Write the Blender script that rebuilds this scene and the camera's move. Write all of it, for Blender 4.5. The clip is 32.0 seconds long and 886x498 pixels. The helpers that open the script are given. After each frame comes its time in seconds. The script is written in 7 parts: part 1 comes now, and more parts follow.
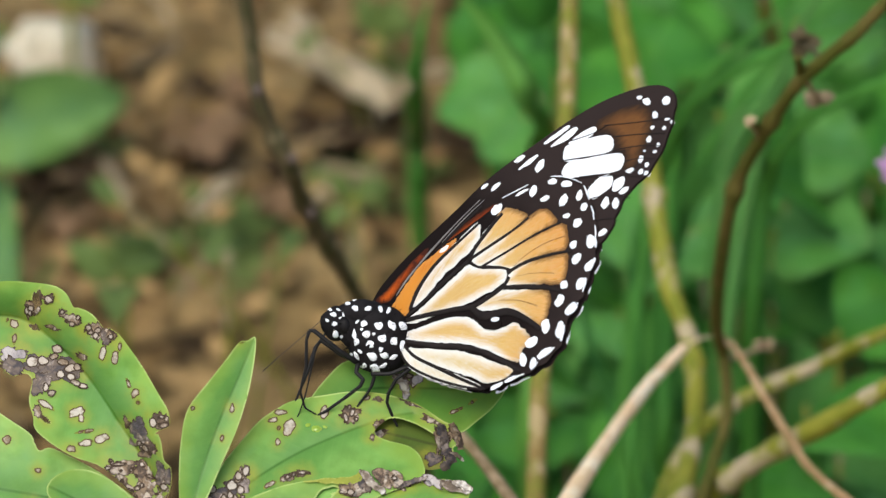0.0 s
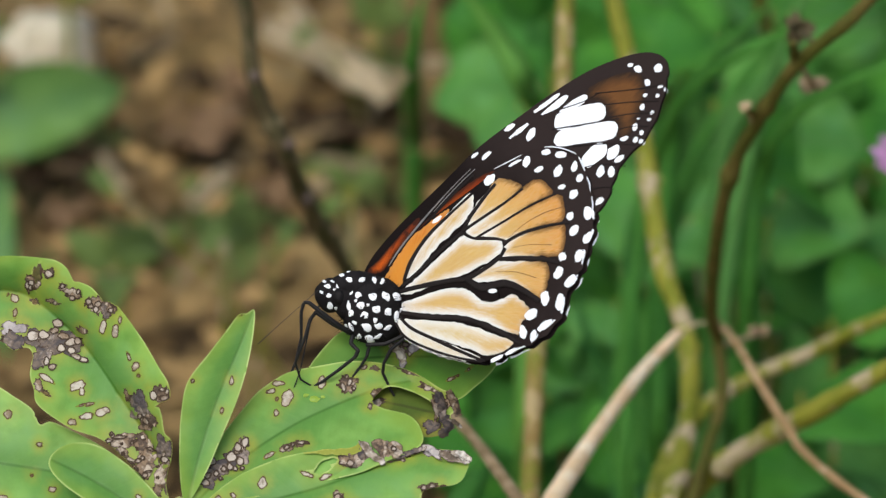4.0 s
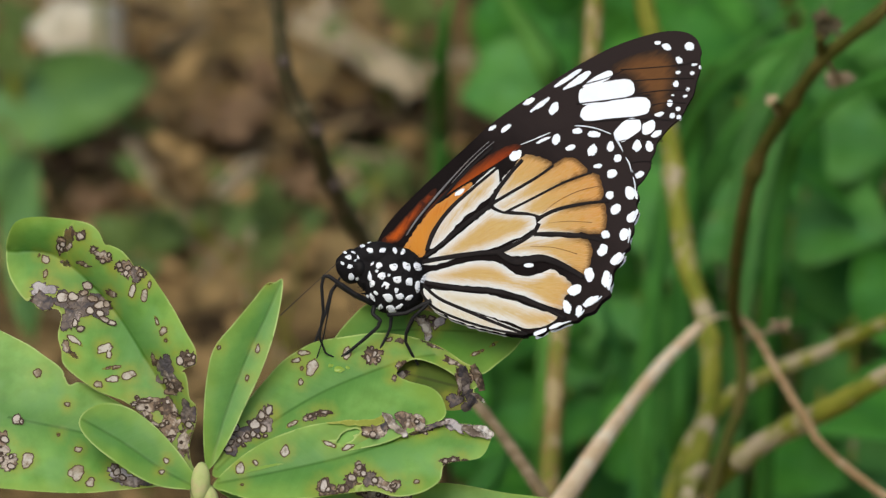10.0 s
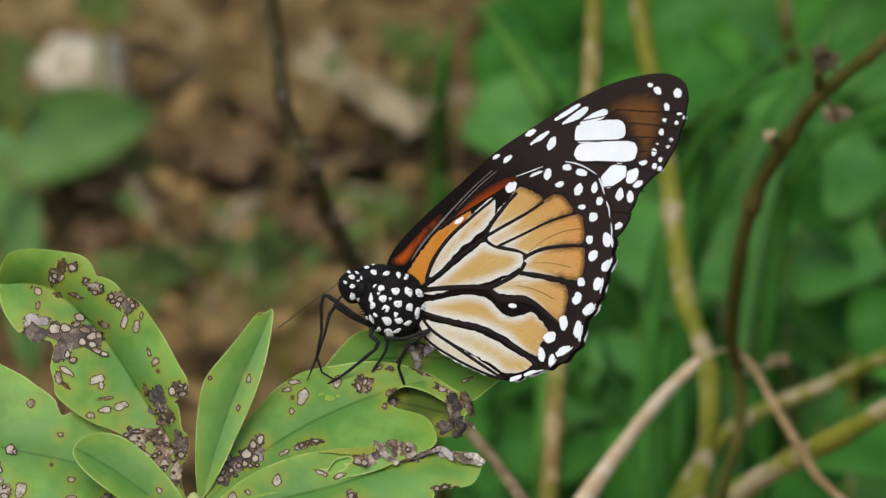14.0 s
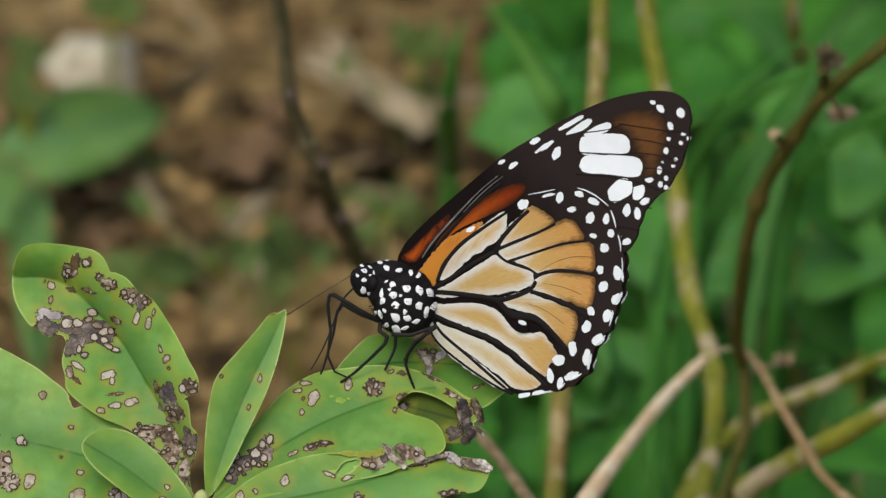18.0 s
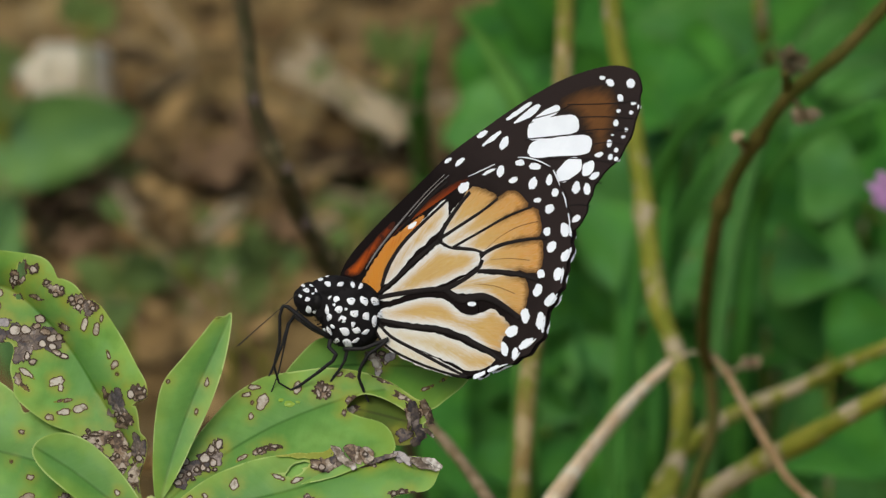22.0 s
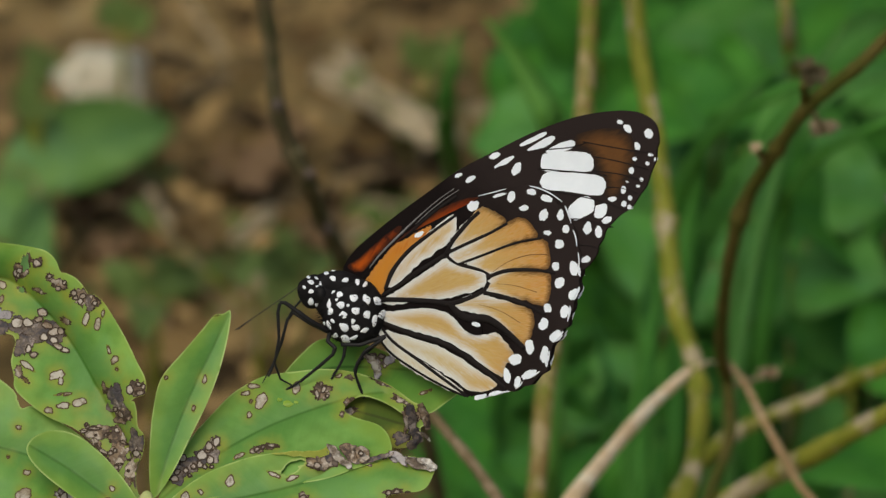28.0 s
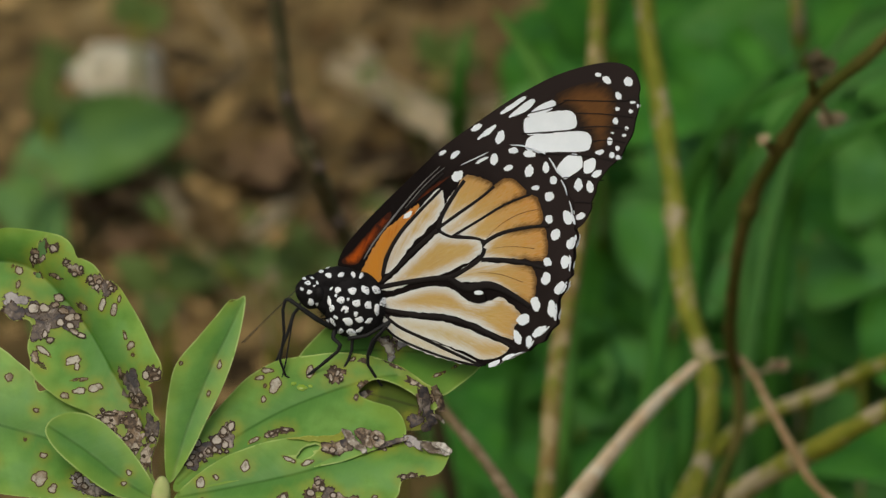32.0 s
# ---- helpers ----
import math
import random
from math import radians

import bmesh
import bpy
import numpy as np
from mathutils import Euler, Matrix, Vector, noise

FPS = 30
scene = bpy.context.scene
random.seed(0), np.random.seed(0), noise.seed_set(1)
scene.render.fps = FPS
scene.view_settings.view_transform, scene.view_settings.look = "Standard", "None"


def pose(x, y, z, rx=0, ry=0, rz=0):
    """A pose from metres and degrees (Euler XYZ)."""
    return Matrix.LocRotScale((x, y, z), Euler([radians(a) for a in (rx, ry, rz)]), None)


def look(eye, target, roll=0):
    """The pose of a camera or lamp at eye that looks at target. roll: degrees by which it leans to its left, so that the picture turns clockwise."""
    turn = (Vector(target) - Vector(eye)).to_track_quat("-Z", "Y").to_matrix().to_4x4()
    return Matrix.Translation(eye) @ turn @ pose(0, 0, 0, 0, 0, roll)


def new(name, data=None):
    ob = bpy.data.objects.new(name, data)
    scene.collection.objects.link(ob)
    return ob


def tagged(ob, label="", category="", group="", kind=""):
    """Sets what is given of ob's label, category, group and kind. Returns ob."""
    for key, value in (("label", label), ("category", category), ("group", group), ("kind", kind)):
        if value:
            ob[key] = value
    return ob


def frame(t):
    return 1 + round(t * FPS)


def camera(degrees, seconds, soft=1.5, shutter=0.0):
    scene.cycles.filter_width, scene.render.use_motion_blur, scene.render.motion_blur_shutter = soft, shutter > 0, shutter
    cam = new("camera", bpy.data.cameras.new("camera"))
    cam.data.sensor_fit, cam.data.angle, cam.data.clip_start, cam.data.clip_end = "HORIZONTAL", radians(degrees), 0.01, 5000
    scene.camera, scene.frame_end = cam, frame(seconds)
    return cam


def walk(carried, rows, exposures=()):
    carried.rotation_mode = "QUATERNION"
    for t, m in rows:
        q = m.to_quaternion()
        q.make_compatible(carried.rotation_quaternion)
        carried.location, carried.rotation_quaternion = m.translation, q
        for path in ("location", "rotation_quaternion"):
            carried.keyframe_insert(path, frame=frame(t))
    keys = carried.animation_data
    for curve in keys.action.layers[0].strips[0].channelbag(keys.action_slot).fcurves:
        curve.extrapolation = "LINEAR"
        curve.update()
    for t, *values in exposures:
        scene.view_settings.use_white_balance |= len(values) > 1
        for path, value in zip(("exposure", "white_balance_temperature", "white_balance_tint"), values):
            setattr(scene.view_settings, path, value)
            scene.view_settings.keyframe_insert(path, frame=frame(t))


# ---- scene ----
from mathutils import geometry

F_LEN = 12278.0          # focal length in view units
UNIT = 0.9 / F_LEN       # one design unit on the subject, about 0.073 mm
BASE = look((0, -0.7794, 0.7245), (0, 0, 0.2745))


def held(x, y, z, rx=0, ry=0, rz=0):
    """A pose in the axes of the resting camera: x across, y up, -z away."""
    return BASE @ pose(x, y, z, rx, ry, rz)


cam = camera(2 * math.degrees(math.atan(784 / F_LEN)), 32.0, soft=1.4)
cam.data.dof.use_dof = True
cam.data.dof.focus_distance = 0.8965
cam.data.dof.aperture_fstop = 40.0
walk(cam, [
    (0, held(-0.00508, 0.01030, -0.01099, -0.3507, -0.3567, -1.0944)),
    (0.5, held(-0.00619, 0.00816, -0.01151, -0.2848, -0.4062, -1.0461)),
    (1, held(-0.00591, 0.00720, -0.01161, -0.2897, -0.3953, -1.0124)),
    (1.5, held(-0.00818, 0.00657, -0.01123, -0.3992, -0.5127, -1.0881)),
    (2, held(-0.00794, 0.00906, -0.01086, -0.4869, -0.4669, -1.0614)),
    (2.5, held(-0.00513, 0.00972, -0.00971, -0.4606, -0.3932, -1.1146)),
    (3, held(-0.00487, 0.00892, -0.00834, -0.4045, -0.3977, -1.0689)),
    (3.5, held(-0.00537, 0.00693, -0.00774, -0.3119, -0.3959, -1.0252)),
    (5.5, held(-0.00386, 0.00533, -0.00442, -0.2236, -0.3477, -0.8088)),
    (6, held(-0.00576, 0.00603, -0.00362, -0.2651, -0.3535, -0.6748)),
    (6.5, held(-0.00646, 0.00419, -0.00270, -0.1845, -0.3699, -0.4210)),
    (7, held(-0.00463, 0.00387, -0.00246, -0.1442, -0.3363, -0.4063)),
    (7.5, held(-0.00360, 0.00420, -0.00252, -0.1300, -0.3194, -0.3086)),
    (8, held(-0.00420, 0.00193, -0.00318, -0.0736, -0.2686, -0.2555)),
    (8.5, held(-0.00453, 0.00292, -0.00341, -0.1055, -0.2575, -0.0596)),
    (9, held(-0.00499, 0.00350, -0.00395, -0.2345, -0.2291, 0.3161)),
    (9.5, held(-0.00609, 0.00435, -0.00297, -0.2251, -0.1988, 0.3304)),
    (10, held(-0.00500, 0.00235, -0.00178, -0.1646, -0.1706, 0.1801)),
    (10.5, held(-0.00325, 0.00409, -0.00132, -0.1508, -0.2119, 0.2038)),
    (11, held(-0.00301, 0.00255, -0.00073, -0.0674, -0.1835, 0.2028)),
    (11.5, held(-0.00414, 0.00369, 0.00019, -0.0927, -0.1724, 0.2732)),
    (12, held(-0.00454, 0.00209, 0.00096, -0.0511, -0.0946, 0.0960)),
    (12.5, held(-0.00133, 0.00210, 0.00126, -0.0254, -0.0162, -0.0561)),
    (13, held(-0.00082, 0.00217, 0.00144, 0.0371, -0.0679, 0.0543)),
    (13.5, held(-0.00142, 0.00113, 0.00099, 0.0932, -0.0798, 0.0839)),
    (14, held(-0.00424, 0.00136, 0.00147, 0.1752, -0.1392, 0.1873)),
    (14.5, held(-0.00007, 0.00152, 0.00120, 0.2274, -0.0230, 0.2922)),
    (15, held(-0.00244, -0.00054, 0.00019, 0.2358, -0.0299, 0.3131)),
    (15.5, held(-0.00356, -0.00301, 0.00036, 0.2716, -0.0174, 0.5406)),
    (17.5, held(-0.00048, -0.00062, 0.00338, 0.2074, 0.1069, 0.1351)),
    (18, held(-0.00196, 0.00041, 0.00438, 0.2108, 0.0301, 0.2815)),
    (18.5, held(-0.00170, -0.00041, 0.00421, 0.2761, -0.0400, 0.1055)),
    (19, held(-0.00169, -0.00158, 0.00352, 0.3246, -0.0730, 0.0390)),
    (19.5, held(0.00085, -0.00243, 0.00250, 0.2651, -0.0256, 0.0415)),
    (20, held(-0.00038, -0.00076, 0.00231, 0.2091, -0.0455, 0.1755)),
    (20.5, held(-0.00038, 0.00097, 0.00320, 0.2101, -0.0454, 0.0656)),
    (21, held(0.00160, 0.00263, 0.00385, 0.2180, 0.0024, -0.0767)),
    (21.5, held(0.00291, 0.00078, 0.00305, 0.2501, 0.0286, 0.0377)),
    (22, held(0.00417, -0.00046, 0.00171, 0.2911, 0.0563, 0.0347)),
    (22.5, held(0.00696, -0.00093, -0.00004, 0.2721, 0.1746, -0.0429)),
    (23, held(0.00968, 0.00085, -0.00079, 0.2383, 0.2996, -0.0987)),
    (23.5, held(0.00931, -0.00065, -0.00083, 0.2755, 0.5018, 0.1030)),
    (24, held(0.00977, 0.00112, -0.00037, 0.2443, 0.6327, 0.1063)),
    (24.5, held(0.01144, -0.00163, 0.00042, 0.3174, 0.6742, 0.2340)),
    (25, held(0.01415, 0.00026, 0.00116, 0.3227, 0.6975, 0.1955)),
    (25.5, held(0.01542, 0.00137, 0.00159, 0.2815, 0.7507, 0.2039)),
    (27.5, held(0.01217, 0.00017, 0.00463, 0.2879, 0.6498, 0.6309)),
    (28, held(0.01115, -0.00114, 0.00616, 0.3862, 0.5742, 0.7953)),
    (28.5, held(0.01003, -0.00319, 0.00748, 0.4987, 0.5299, 0.7226)),
    (29, held(0.00924, -0.00279, 0.00784, 0.4967, 0.5409, 0.8307)),
    (29.5, held(0.00941, -0.00305, 0.00786, 0.5522, 0.5467, 0.6135)),
    (30, held(0.01170, -0.00321, 0.00801, 0.4682, 0.6725, 0.6492)),
    (30.5, held(0.01220, -0.00500, 0.00751, 0.5102, 0.7332, 0.7150)),
    (31, held(0.01233, -0.00433, 0.00745, 0.4895, 0.7537, 0.6516)),
    (31.5, held(0.01345, -0.00468, 0.00728, 0.4666, 0.7968, 0.6301)),
    (32, held(0.01427, -0.00239, 0.00752, 0.3921, 0.8112, 0.6942)),
], exposures=[(0, 0.50, 6350, 7), (3.5, 0.35, 6350, 7), (5.5, 0.18, 6400, 7), (9, 0.08, 6450, 7), (13, 0.01, 6500, 7), (19, -0.02, 6550, 6), (25, -0.15, 6650, 5), (28, -0.24, 6800, 4), (31, -0.40, 6950, 3), (32, -0.38, 6950, 3)])

# ---- world and light ----
SUN_UP, SUN_TURN = radians(58), radians(-150)
world = bpy.data.worlds.new("world")
scene.world = world
world.use_nodes = True
wn = world.node_tree
sky = wn.nodes.new("ShaderNodeTexSky")
sky.sky_type, sky.sun_disc = "NISHITA", False
sky.sun_elevation, sky.sun_rotation = SUN_UP, SUN_TURN
sky.air_density, sky.dust_density, sky.ozone_density = 1.0, 4.0, 1.0
wn.links.new(sky.outputs[0], wn.nodes["Background"].inputs[0])
wn.nodes["Background"].inputs[1].default_value = 0.13
sun = new("sun", bpy.data.lights.new("sun", "SUN"))
sun.data.energy, sun.data.angle, sun.data.color = 1.5, radians(40), (1, 0.96, 0.9)
way = Vector((math.sin(SUN_TURN) * math.cos(SUN_UP), math.cos(SUN_TURN) * math.cos(SUN_UP), math.sin(SUN_UP)))
sun.matrix_world = look(way * 5, (0, 0, 0))
scene.view_settings.exposure = 0.0


# ---- materials ----
class Nodes:
    """Short hand for a node tree."""

    def __init__(self, name):
        self.mat = bpy.data.materials.new(name)
        self.mat.use_nodes = True
        self.t = self.mat.node_tree
        self.bsdf = self.t.nodes["Principled BSDF"]
        self.out = self.t.nodes["Material Output"]
        self.coord = self.add("ShaderNodeTexCoord").outputs["Object"]

    def add(self, kind):
        return self.t.nodes.new(kind)

    def put(self, socket, v):
        if isinstance(v, bpy.types.NodeSocket):
            self.t.links.new(v, socket)
        elif isinstance(v, (tuple, list)) and len(v) == 3 and socket.type == "RGBA":
            socket.default_value = (*v, 1)
        else:
            socket.default_value = v

    def noise(self, scale, detail=4, rough=0.6, coord=None, stretch=None):
        c = coord or self.coord
        if stretch:
            m = self.add("ShaderNodeMapping")
            self.put(m.inputs[0], c)
            m.inputs["Scale"].default_value = stretch
            c = m.outputs[0]
        n = self.add("ShaderNodeTexNoise")
        self.put(n.inputs["Vector"], c)
        n.inputs["Scale"].default_value = scale
        n.inputs["Detail"].default_value = detail
        n.inputs["Roughness"].default_value = rough
        return n.outputs[0]

    def ramp(self, v, *stops):
        r = self.add("ShaderNodeValToRGB")
        self.put(r.inputs[0], v)
        e = r.color_ramp.elements
        while len(e) < len(stops):
            e.new(0.5)
        for i, (p, c) in enumerate(stops):
            e[i].position = p
            e[i].color = (c, c, c, 1) if isinstance(c, (int, float)) else (*c, 1)
        return r.outputs[0]

    def mix(self, fac, a, b, blend="MIX"):
        m = self.add("ShaderNodeMix")
        m.data_type, m.blend_type = "RGBA", blend
        self.put(m.inputs[0], fac)
        self.put(m.inputs[6], a)
        self.put(m.inputs[7], b)
        return m.outputs[2]

    def math(self, op, a, b=0.0, c=0.0):
        m = self.add("ShaderNodeMath")
        m.operation = op
        for i, v in enumerate((a, b, c)):
            self.put(m.inputs[i], v)
        return m.outputs[0]

    def attr(self, name):
        n = self.add("ShaderNodeAttribute")
        n.attribute_name = name
        return n.outputs["Fac"]

    def random(self):
        return self.add("ShaderNodeObjectInfo").outputs["Random"]

    def done(self, colour, rough=0.6, bump=None, strength=0.3, depth=0.0002, see=0.0, **more):
        self.put(self.bsdf.inputs["Base Color"], colour)
        self.put(self.bsdf.inputs["Roughness"], rough)
        for k, v in more.items():
            self.put(self.bsdf.inputs[k.replace("_", " ")], v)
        if bump is not None:
            b = self.add("ShaderNodeBump")
            b.inputs["Strength"].default_value = strength
            b.inputs["Distance"].default_value = depth
            self.put(b.inputs["Height"], bump)
            self.t.links.new(b.outputs[0], self.bsdf.inputs["Normal"])
        if see:
            tr = self.add("ShaderNodeBsdfTranslucent")
            self.put(tr.inputs[0], colour)
            mx = self.add("ShaderNodeMixShader")
            mx.inputs[0].default_value = see
            self.t.links.new(self.bsdf.outputs[0], mx.inputs[1])
            self.t.links.new(tr.outputs[0], mx.inputs[2])
            self.t.links.new(mx.outputs[0], self.out.inputs[0])
        return self.mat


def leaf_material(name, deep, light, edge, rib, rough=0.45, see=0.25, gloss=0.2):
    n = Nodes(name)
    patch = n.noise(90, 3)
    fine = n.noise(1500, 3)
    c = n.mix(n.ramp(patch, (0.40, 0), (0.60, 1)), deep, light)
    c = n.mix(n.ramp(n.noise(330, 4), (0.42, 0), (0.66, 0.4)), c, n.mix(0.5, deep, (0.10, 0.16, 0.01)))
    # bluish patches imitate the sky's sheen in the leaf colour
    c = n.mix(n.ramp(n.noise(140, 2), (0.5, 0), (0.68, 0.55)), c, (light[0] * 0.85, light[1] * 0.9, light[2] * 1.5))
    # shade of the midrib groove, painted as a broad darker green band
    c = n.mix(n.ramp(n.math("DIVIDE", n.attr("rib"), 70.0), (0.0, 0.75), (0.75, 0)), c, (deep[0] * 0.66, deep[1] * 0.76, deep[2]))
    c = n.mix(n.math("MULTIPLY", fine, 0.35), c, n.mix(0.5, c, light))
    # fine side veins fan out from the midrib
    side = n.math("SINE", n.math("MULTIPLY", n.math("ADD", n.attr("along"), n.math("MULTIPLY", n.attr("rib"), 0.75)), 0.33))
    c = n.mix(n.ramp(side, (0.8, 0), (1.0, 0.05)), c, light)
    c = n.mix(n.ramp(n.math("DIVIDE", n.attr("rib"), 40.0), (0.02, 0.95), (0.085, 0)), c, rib)
    c = n.mix(n.math("MULTIPLY", n.ramp(n.math("DIVIDE", n.attr("edge"), 10.0), (0.12, 0.95), (0.34, 0)), n.ramp(n.noise(170, 2), (0.4, 0.15), (0.58, 1))), c, edge)
    c = n.mix(n.ramp(n.math("ADD", n.math("DIVIDE", n.attr("edge"), 60.0), n.noise(160, 2)), (0.45, 0.75), (0.95, 0)), c, n.mix(0.5, c, (edge[0] * 0.7, edge[1] * 0.72, 0.05)))
    sick = n.math("MULTIPLY", n.attr("blight"), n.ramp(n.noise(420, 3), (0.35, 0.25), (0.65, 1)))
    c = n.mix(n.math("MULTIPLY", sick, 0.75), c, (0.36, 0.36, 0.045))
    h = n.math("ADD", n.math("MULTIPLY", side, 0.2), fine)
    return n.done(c, rough, h, 0.25, 0.00008, see, Specular_IOR_Level=gloss)


def spotted(name, rim, inside, core, thick=2.4, yellow=True):
    """A dry spot: a thin dark outline round pale papery tissue."""
    n = Nodes(name)
    k = n.noise(1300, 4)
    v = n.math("ADD", n.math("DIVIDE", n.attr("edge"), thick), n.math("MULTIPLY", n.math("SUBTRACT", k, 0.5), 0.7))
    tissue = n.mix(n.ramp(n.noise(900, 3), (0.40, 0), (0.62, 0.8)), n.mix(n.random(), inside, core), core)
    tissue = n.mix(n.ramp(n.noise(1500, 3), (0.50, 0), (0.66, 0.65)), tissue, (inside[0] * 0.5, inside[1] * 0.45, inside[2] * 0.4))
    c = n.mix(n.ramp(v, (0.0, 0), (0.14, 1)), (0.22, 0.26, 0.04) if yellow else rim, rim)
    c = n.mix(n.ramp(v, (0.45, 0), (0.8, 1)), c, tissue)
    return n.done(c, 0.85, k, 0.8, 0.0003, Specular_IOR_Level=0.15)


def blistered(name, dark, brown, pale, size=1000.0, rim=10.0, low=0.42, high=0.62):
    """Dead tissue: dark skin broken by browner and paler papery blisters."""
    n = Nodes(name)
    warp = n.add("ShaderNodeTexNoise")
    n.put(warp.inputs["Vector"], n.coord)
    warp.inputs["Scale"].default_value, warp.inputs["Detail"].default_value = 700, 3
    at_ = n.add("ShaderNodeVectorMath")
    at_.operation = "MULTIPLY_ADD"
    n.put(at_.inputs[0], warp.outputs["Color"])
    at_.inputs[1].default_value = (0.0011, 0.0011, 0.0)
    n.put(at_.inputs[2], n.coord)
    cell, rims = n.add("ShaderNodeTexVoronoi"), n.add("ShaderNodeTexVoronoi")
    rims.feature = "DISTANCE_TO_EDGE"
    for x in (cell, rims):
        n.put(x.inputs["Vector"], at_.outputs[0])
        x.inputs["Scale"].default_value = size
    sep = n.add("ShaderNodeSeparateColor")
    n.put(sep.inputs[0], cell.outputs["Color"])
    big = n.math("ADD", n.math("MULTIPLY", sep.outputs[0], 0.35), n.math("MULTIPLY", n.ramp(n.noise(380, 4), (0.3, 0), (0.7, 1)), 0.7))
    c = n.mix(n.ramp(big, (low, 0), (low + 0.1, 1)), dark, brown)
    c = n.mix(n.ramp(big, (high, 0), (high + 0.12, 1)), c, pale)
    c = n.mix(n.ramp(n.noise(2400, 3), (0.5, 0), (0.7, 0.4)), c, brown)
    c = n.mix(n.ramp(rims.outputs[0], (0.02, 0.45), (0.12, 0)), c, dark)
    edge = n.math("ADD", n.math("DIVIDE", n.attr("edge"), rim), n.math("MULTIPLY", n.noise(1500, 2), 0.3))
    c = n.mix(n.ramp(edge, (0.2, 0.85), (0.5, 0)), c, (0.055, 0.032, 0.016))
    return n.done(c, 0.8, n.math("ADD", rims.outputs[0], n.noise(1800, 3)), 0.9, 0.0004, Specular_IOR_Level=0.2)


def stem_material(name, a, b, c3, scale=120, rough=0.65, cork=0.5):
    n = Nodes(name)
    c = n.mix(n.ramp(n.noise(scale, 3), (0.38, 0), (0.58, 1)), a, b)
    c = n.mix(n.ramp(n.noise(scale * 1.3, 4, 0.7, None, (1, 1, 0.5)), (cork, 0), (cork + 0.1, 1)), c, c3)
    return n.done(c, rough, n.noise(900, 4), 0.4, 0.0004, Specular_IOR_Level=0.12)


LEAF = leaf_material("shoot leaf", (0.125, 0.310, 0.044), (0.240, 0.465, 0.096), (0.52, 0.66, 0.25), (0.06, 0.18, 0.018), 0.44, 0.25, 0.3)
# darker copy of the leaf green: shade behind other leaves is painted in
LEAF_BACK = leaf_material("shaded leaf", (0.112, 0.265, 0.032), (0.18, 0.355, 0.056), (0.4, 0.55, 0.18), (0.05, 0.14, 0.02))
WEED = leaf_material("weed leaf", (0.046, 0.195, 0.020), (0.098, 0.325, 0.045), (0.08, 0.25, 0.04), (0.08, 0.25, 0.05), 0.5, 0.35, 0.08)
# darker copy of the weed green, with low shade painted in; also dark grass
WEED_DARK = leaf_material("weed leaf with painted shade", (0.040, 0.165, 0.022), (0.078, 0.245, 0.04), (0.05, 0.18, 0.03), (0.05, 0.18, 0.03), 0.5, 0.35, 0.08)
WEED_DULL = leaf_material("dull weed leaf", (0.155, 0.305, 0.078), (0.215, 0.385, 0.112), (0.20, 0.34, 0.10), (0.21, 0.37, 0.11), 0.5, 0.3, 0.08)
WEED_PALE = leaf_material("pale weed leaf", (0.085, 0.27, 0.046), (0.140, 0.36, 0.082), (0.14, 0.28, 0.08), (0.16, 0.31, 0.09), 0.5, 0.3, 0.08)
GRASS = leaf_material("grass blade", (0.065, 0.25, 0.028), (0.115, 0.34, 0.045), (0.12, 0.34, 0.05), (0.13, 0.36, 0.06), 0.45, 0.35, 0.1)
BRIGHT_GRASS = leaf_material("bright grass blade", (0.13, 0.33, 0.045), (0.19, 0.42, 0.07), (0.19, 0.42, 0.08), (0.20, 0.44, 0.08), 0.45, 0.35, 0.1)
WET = leaf_material("wet sap on a leaf", (0.24, 0.46, 0.035), (0.38, 0.60, 0.08), (0.45, 0.62, 0.10), (0.3, 0.5, 0.05), 0.07, 0.3, 0.8)
SPROUT = leaf_material("seedling leaf", (0.125, 0.175, 0.038), (0.19, 0.265, 0.068), (0.16, 0.23, 0.07), (0.16, 0.24, 0.07), 0.55, 0.3, 0.08)
BLEMISH = spotted("dead leaf spot", (0.090, 0.055, 0.026), (0.24, 0.18, 0.11), (0.50, 0.46, 0.385), 3.3)
SCAB = spotted("scabby leaf spot", (0.060, 0.040, 0.026), (0.24, 0.175, 0.12), (0.52, 0.465, 0.40), 3.6, False)
SCORCH = blistered("dead leaf tissue", (0.085, 0.062, 0.048), (0.245, 0.175, 0.115), (0.47, 0.40, 0.32), 1000.0, 5.0, 0.32, 0.53)
SLATE = blistered("blackened leaf tissue", (0.078, 0.068, 0.072), (0.165, 0.13, 0.105), (0.36, 0.30, 0.26), 800.0, 4.0, 0.44, 0.66)
LILAC = blistered("grey leaf tissue", (0.25, 0.225, 0.225), (0.36, 0.325, 0.32), (0.46, 0.42, 0.40), 500.0, 4.0, 0.3, 0.5)
PAPERY = blistered("curled dry leaf edge", (0.15, 0.115, 0.085), (0.36, 0.31, 0.25), (0.62, 0.585, 0.52), 780.0, 3.0, 0.34, 0.52)
GREEN_STEM = stem_material("green stem", (0.135, 0.158, 0.015), (0.21, 0.215, 0.028), (0.36, 0.30, 0.19), 130, 0.65, 0.5)
MOTTLED_STEM = stem_material("mottled stem", (0.15, 0.16, 0.022), (0.20, 0.14, 0.045), (0.33, 0.26, 0.13), 210)
BROWN_STEM = stem_material("brown stem", (0.074, 0.066, 0.013), (0.066, 0.074, 0.012), (0.105, 0.086, 0.022))
DARK_STEM = stem_material("dark twig bark", (0.085, 0.068, 0.034), (0.115, 0.093, 0.05), (0.055, 0.055, 0.022), 160)
STRAW = stem_material("dry straw", (0.80, 0.62, 0.39), (0.68, 0.49, 0.28), (0.86, 0.73, 0.51))
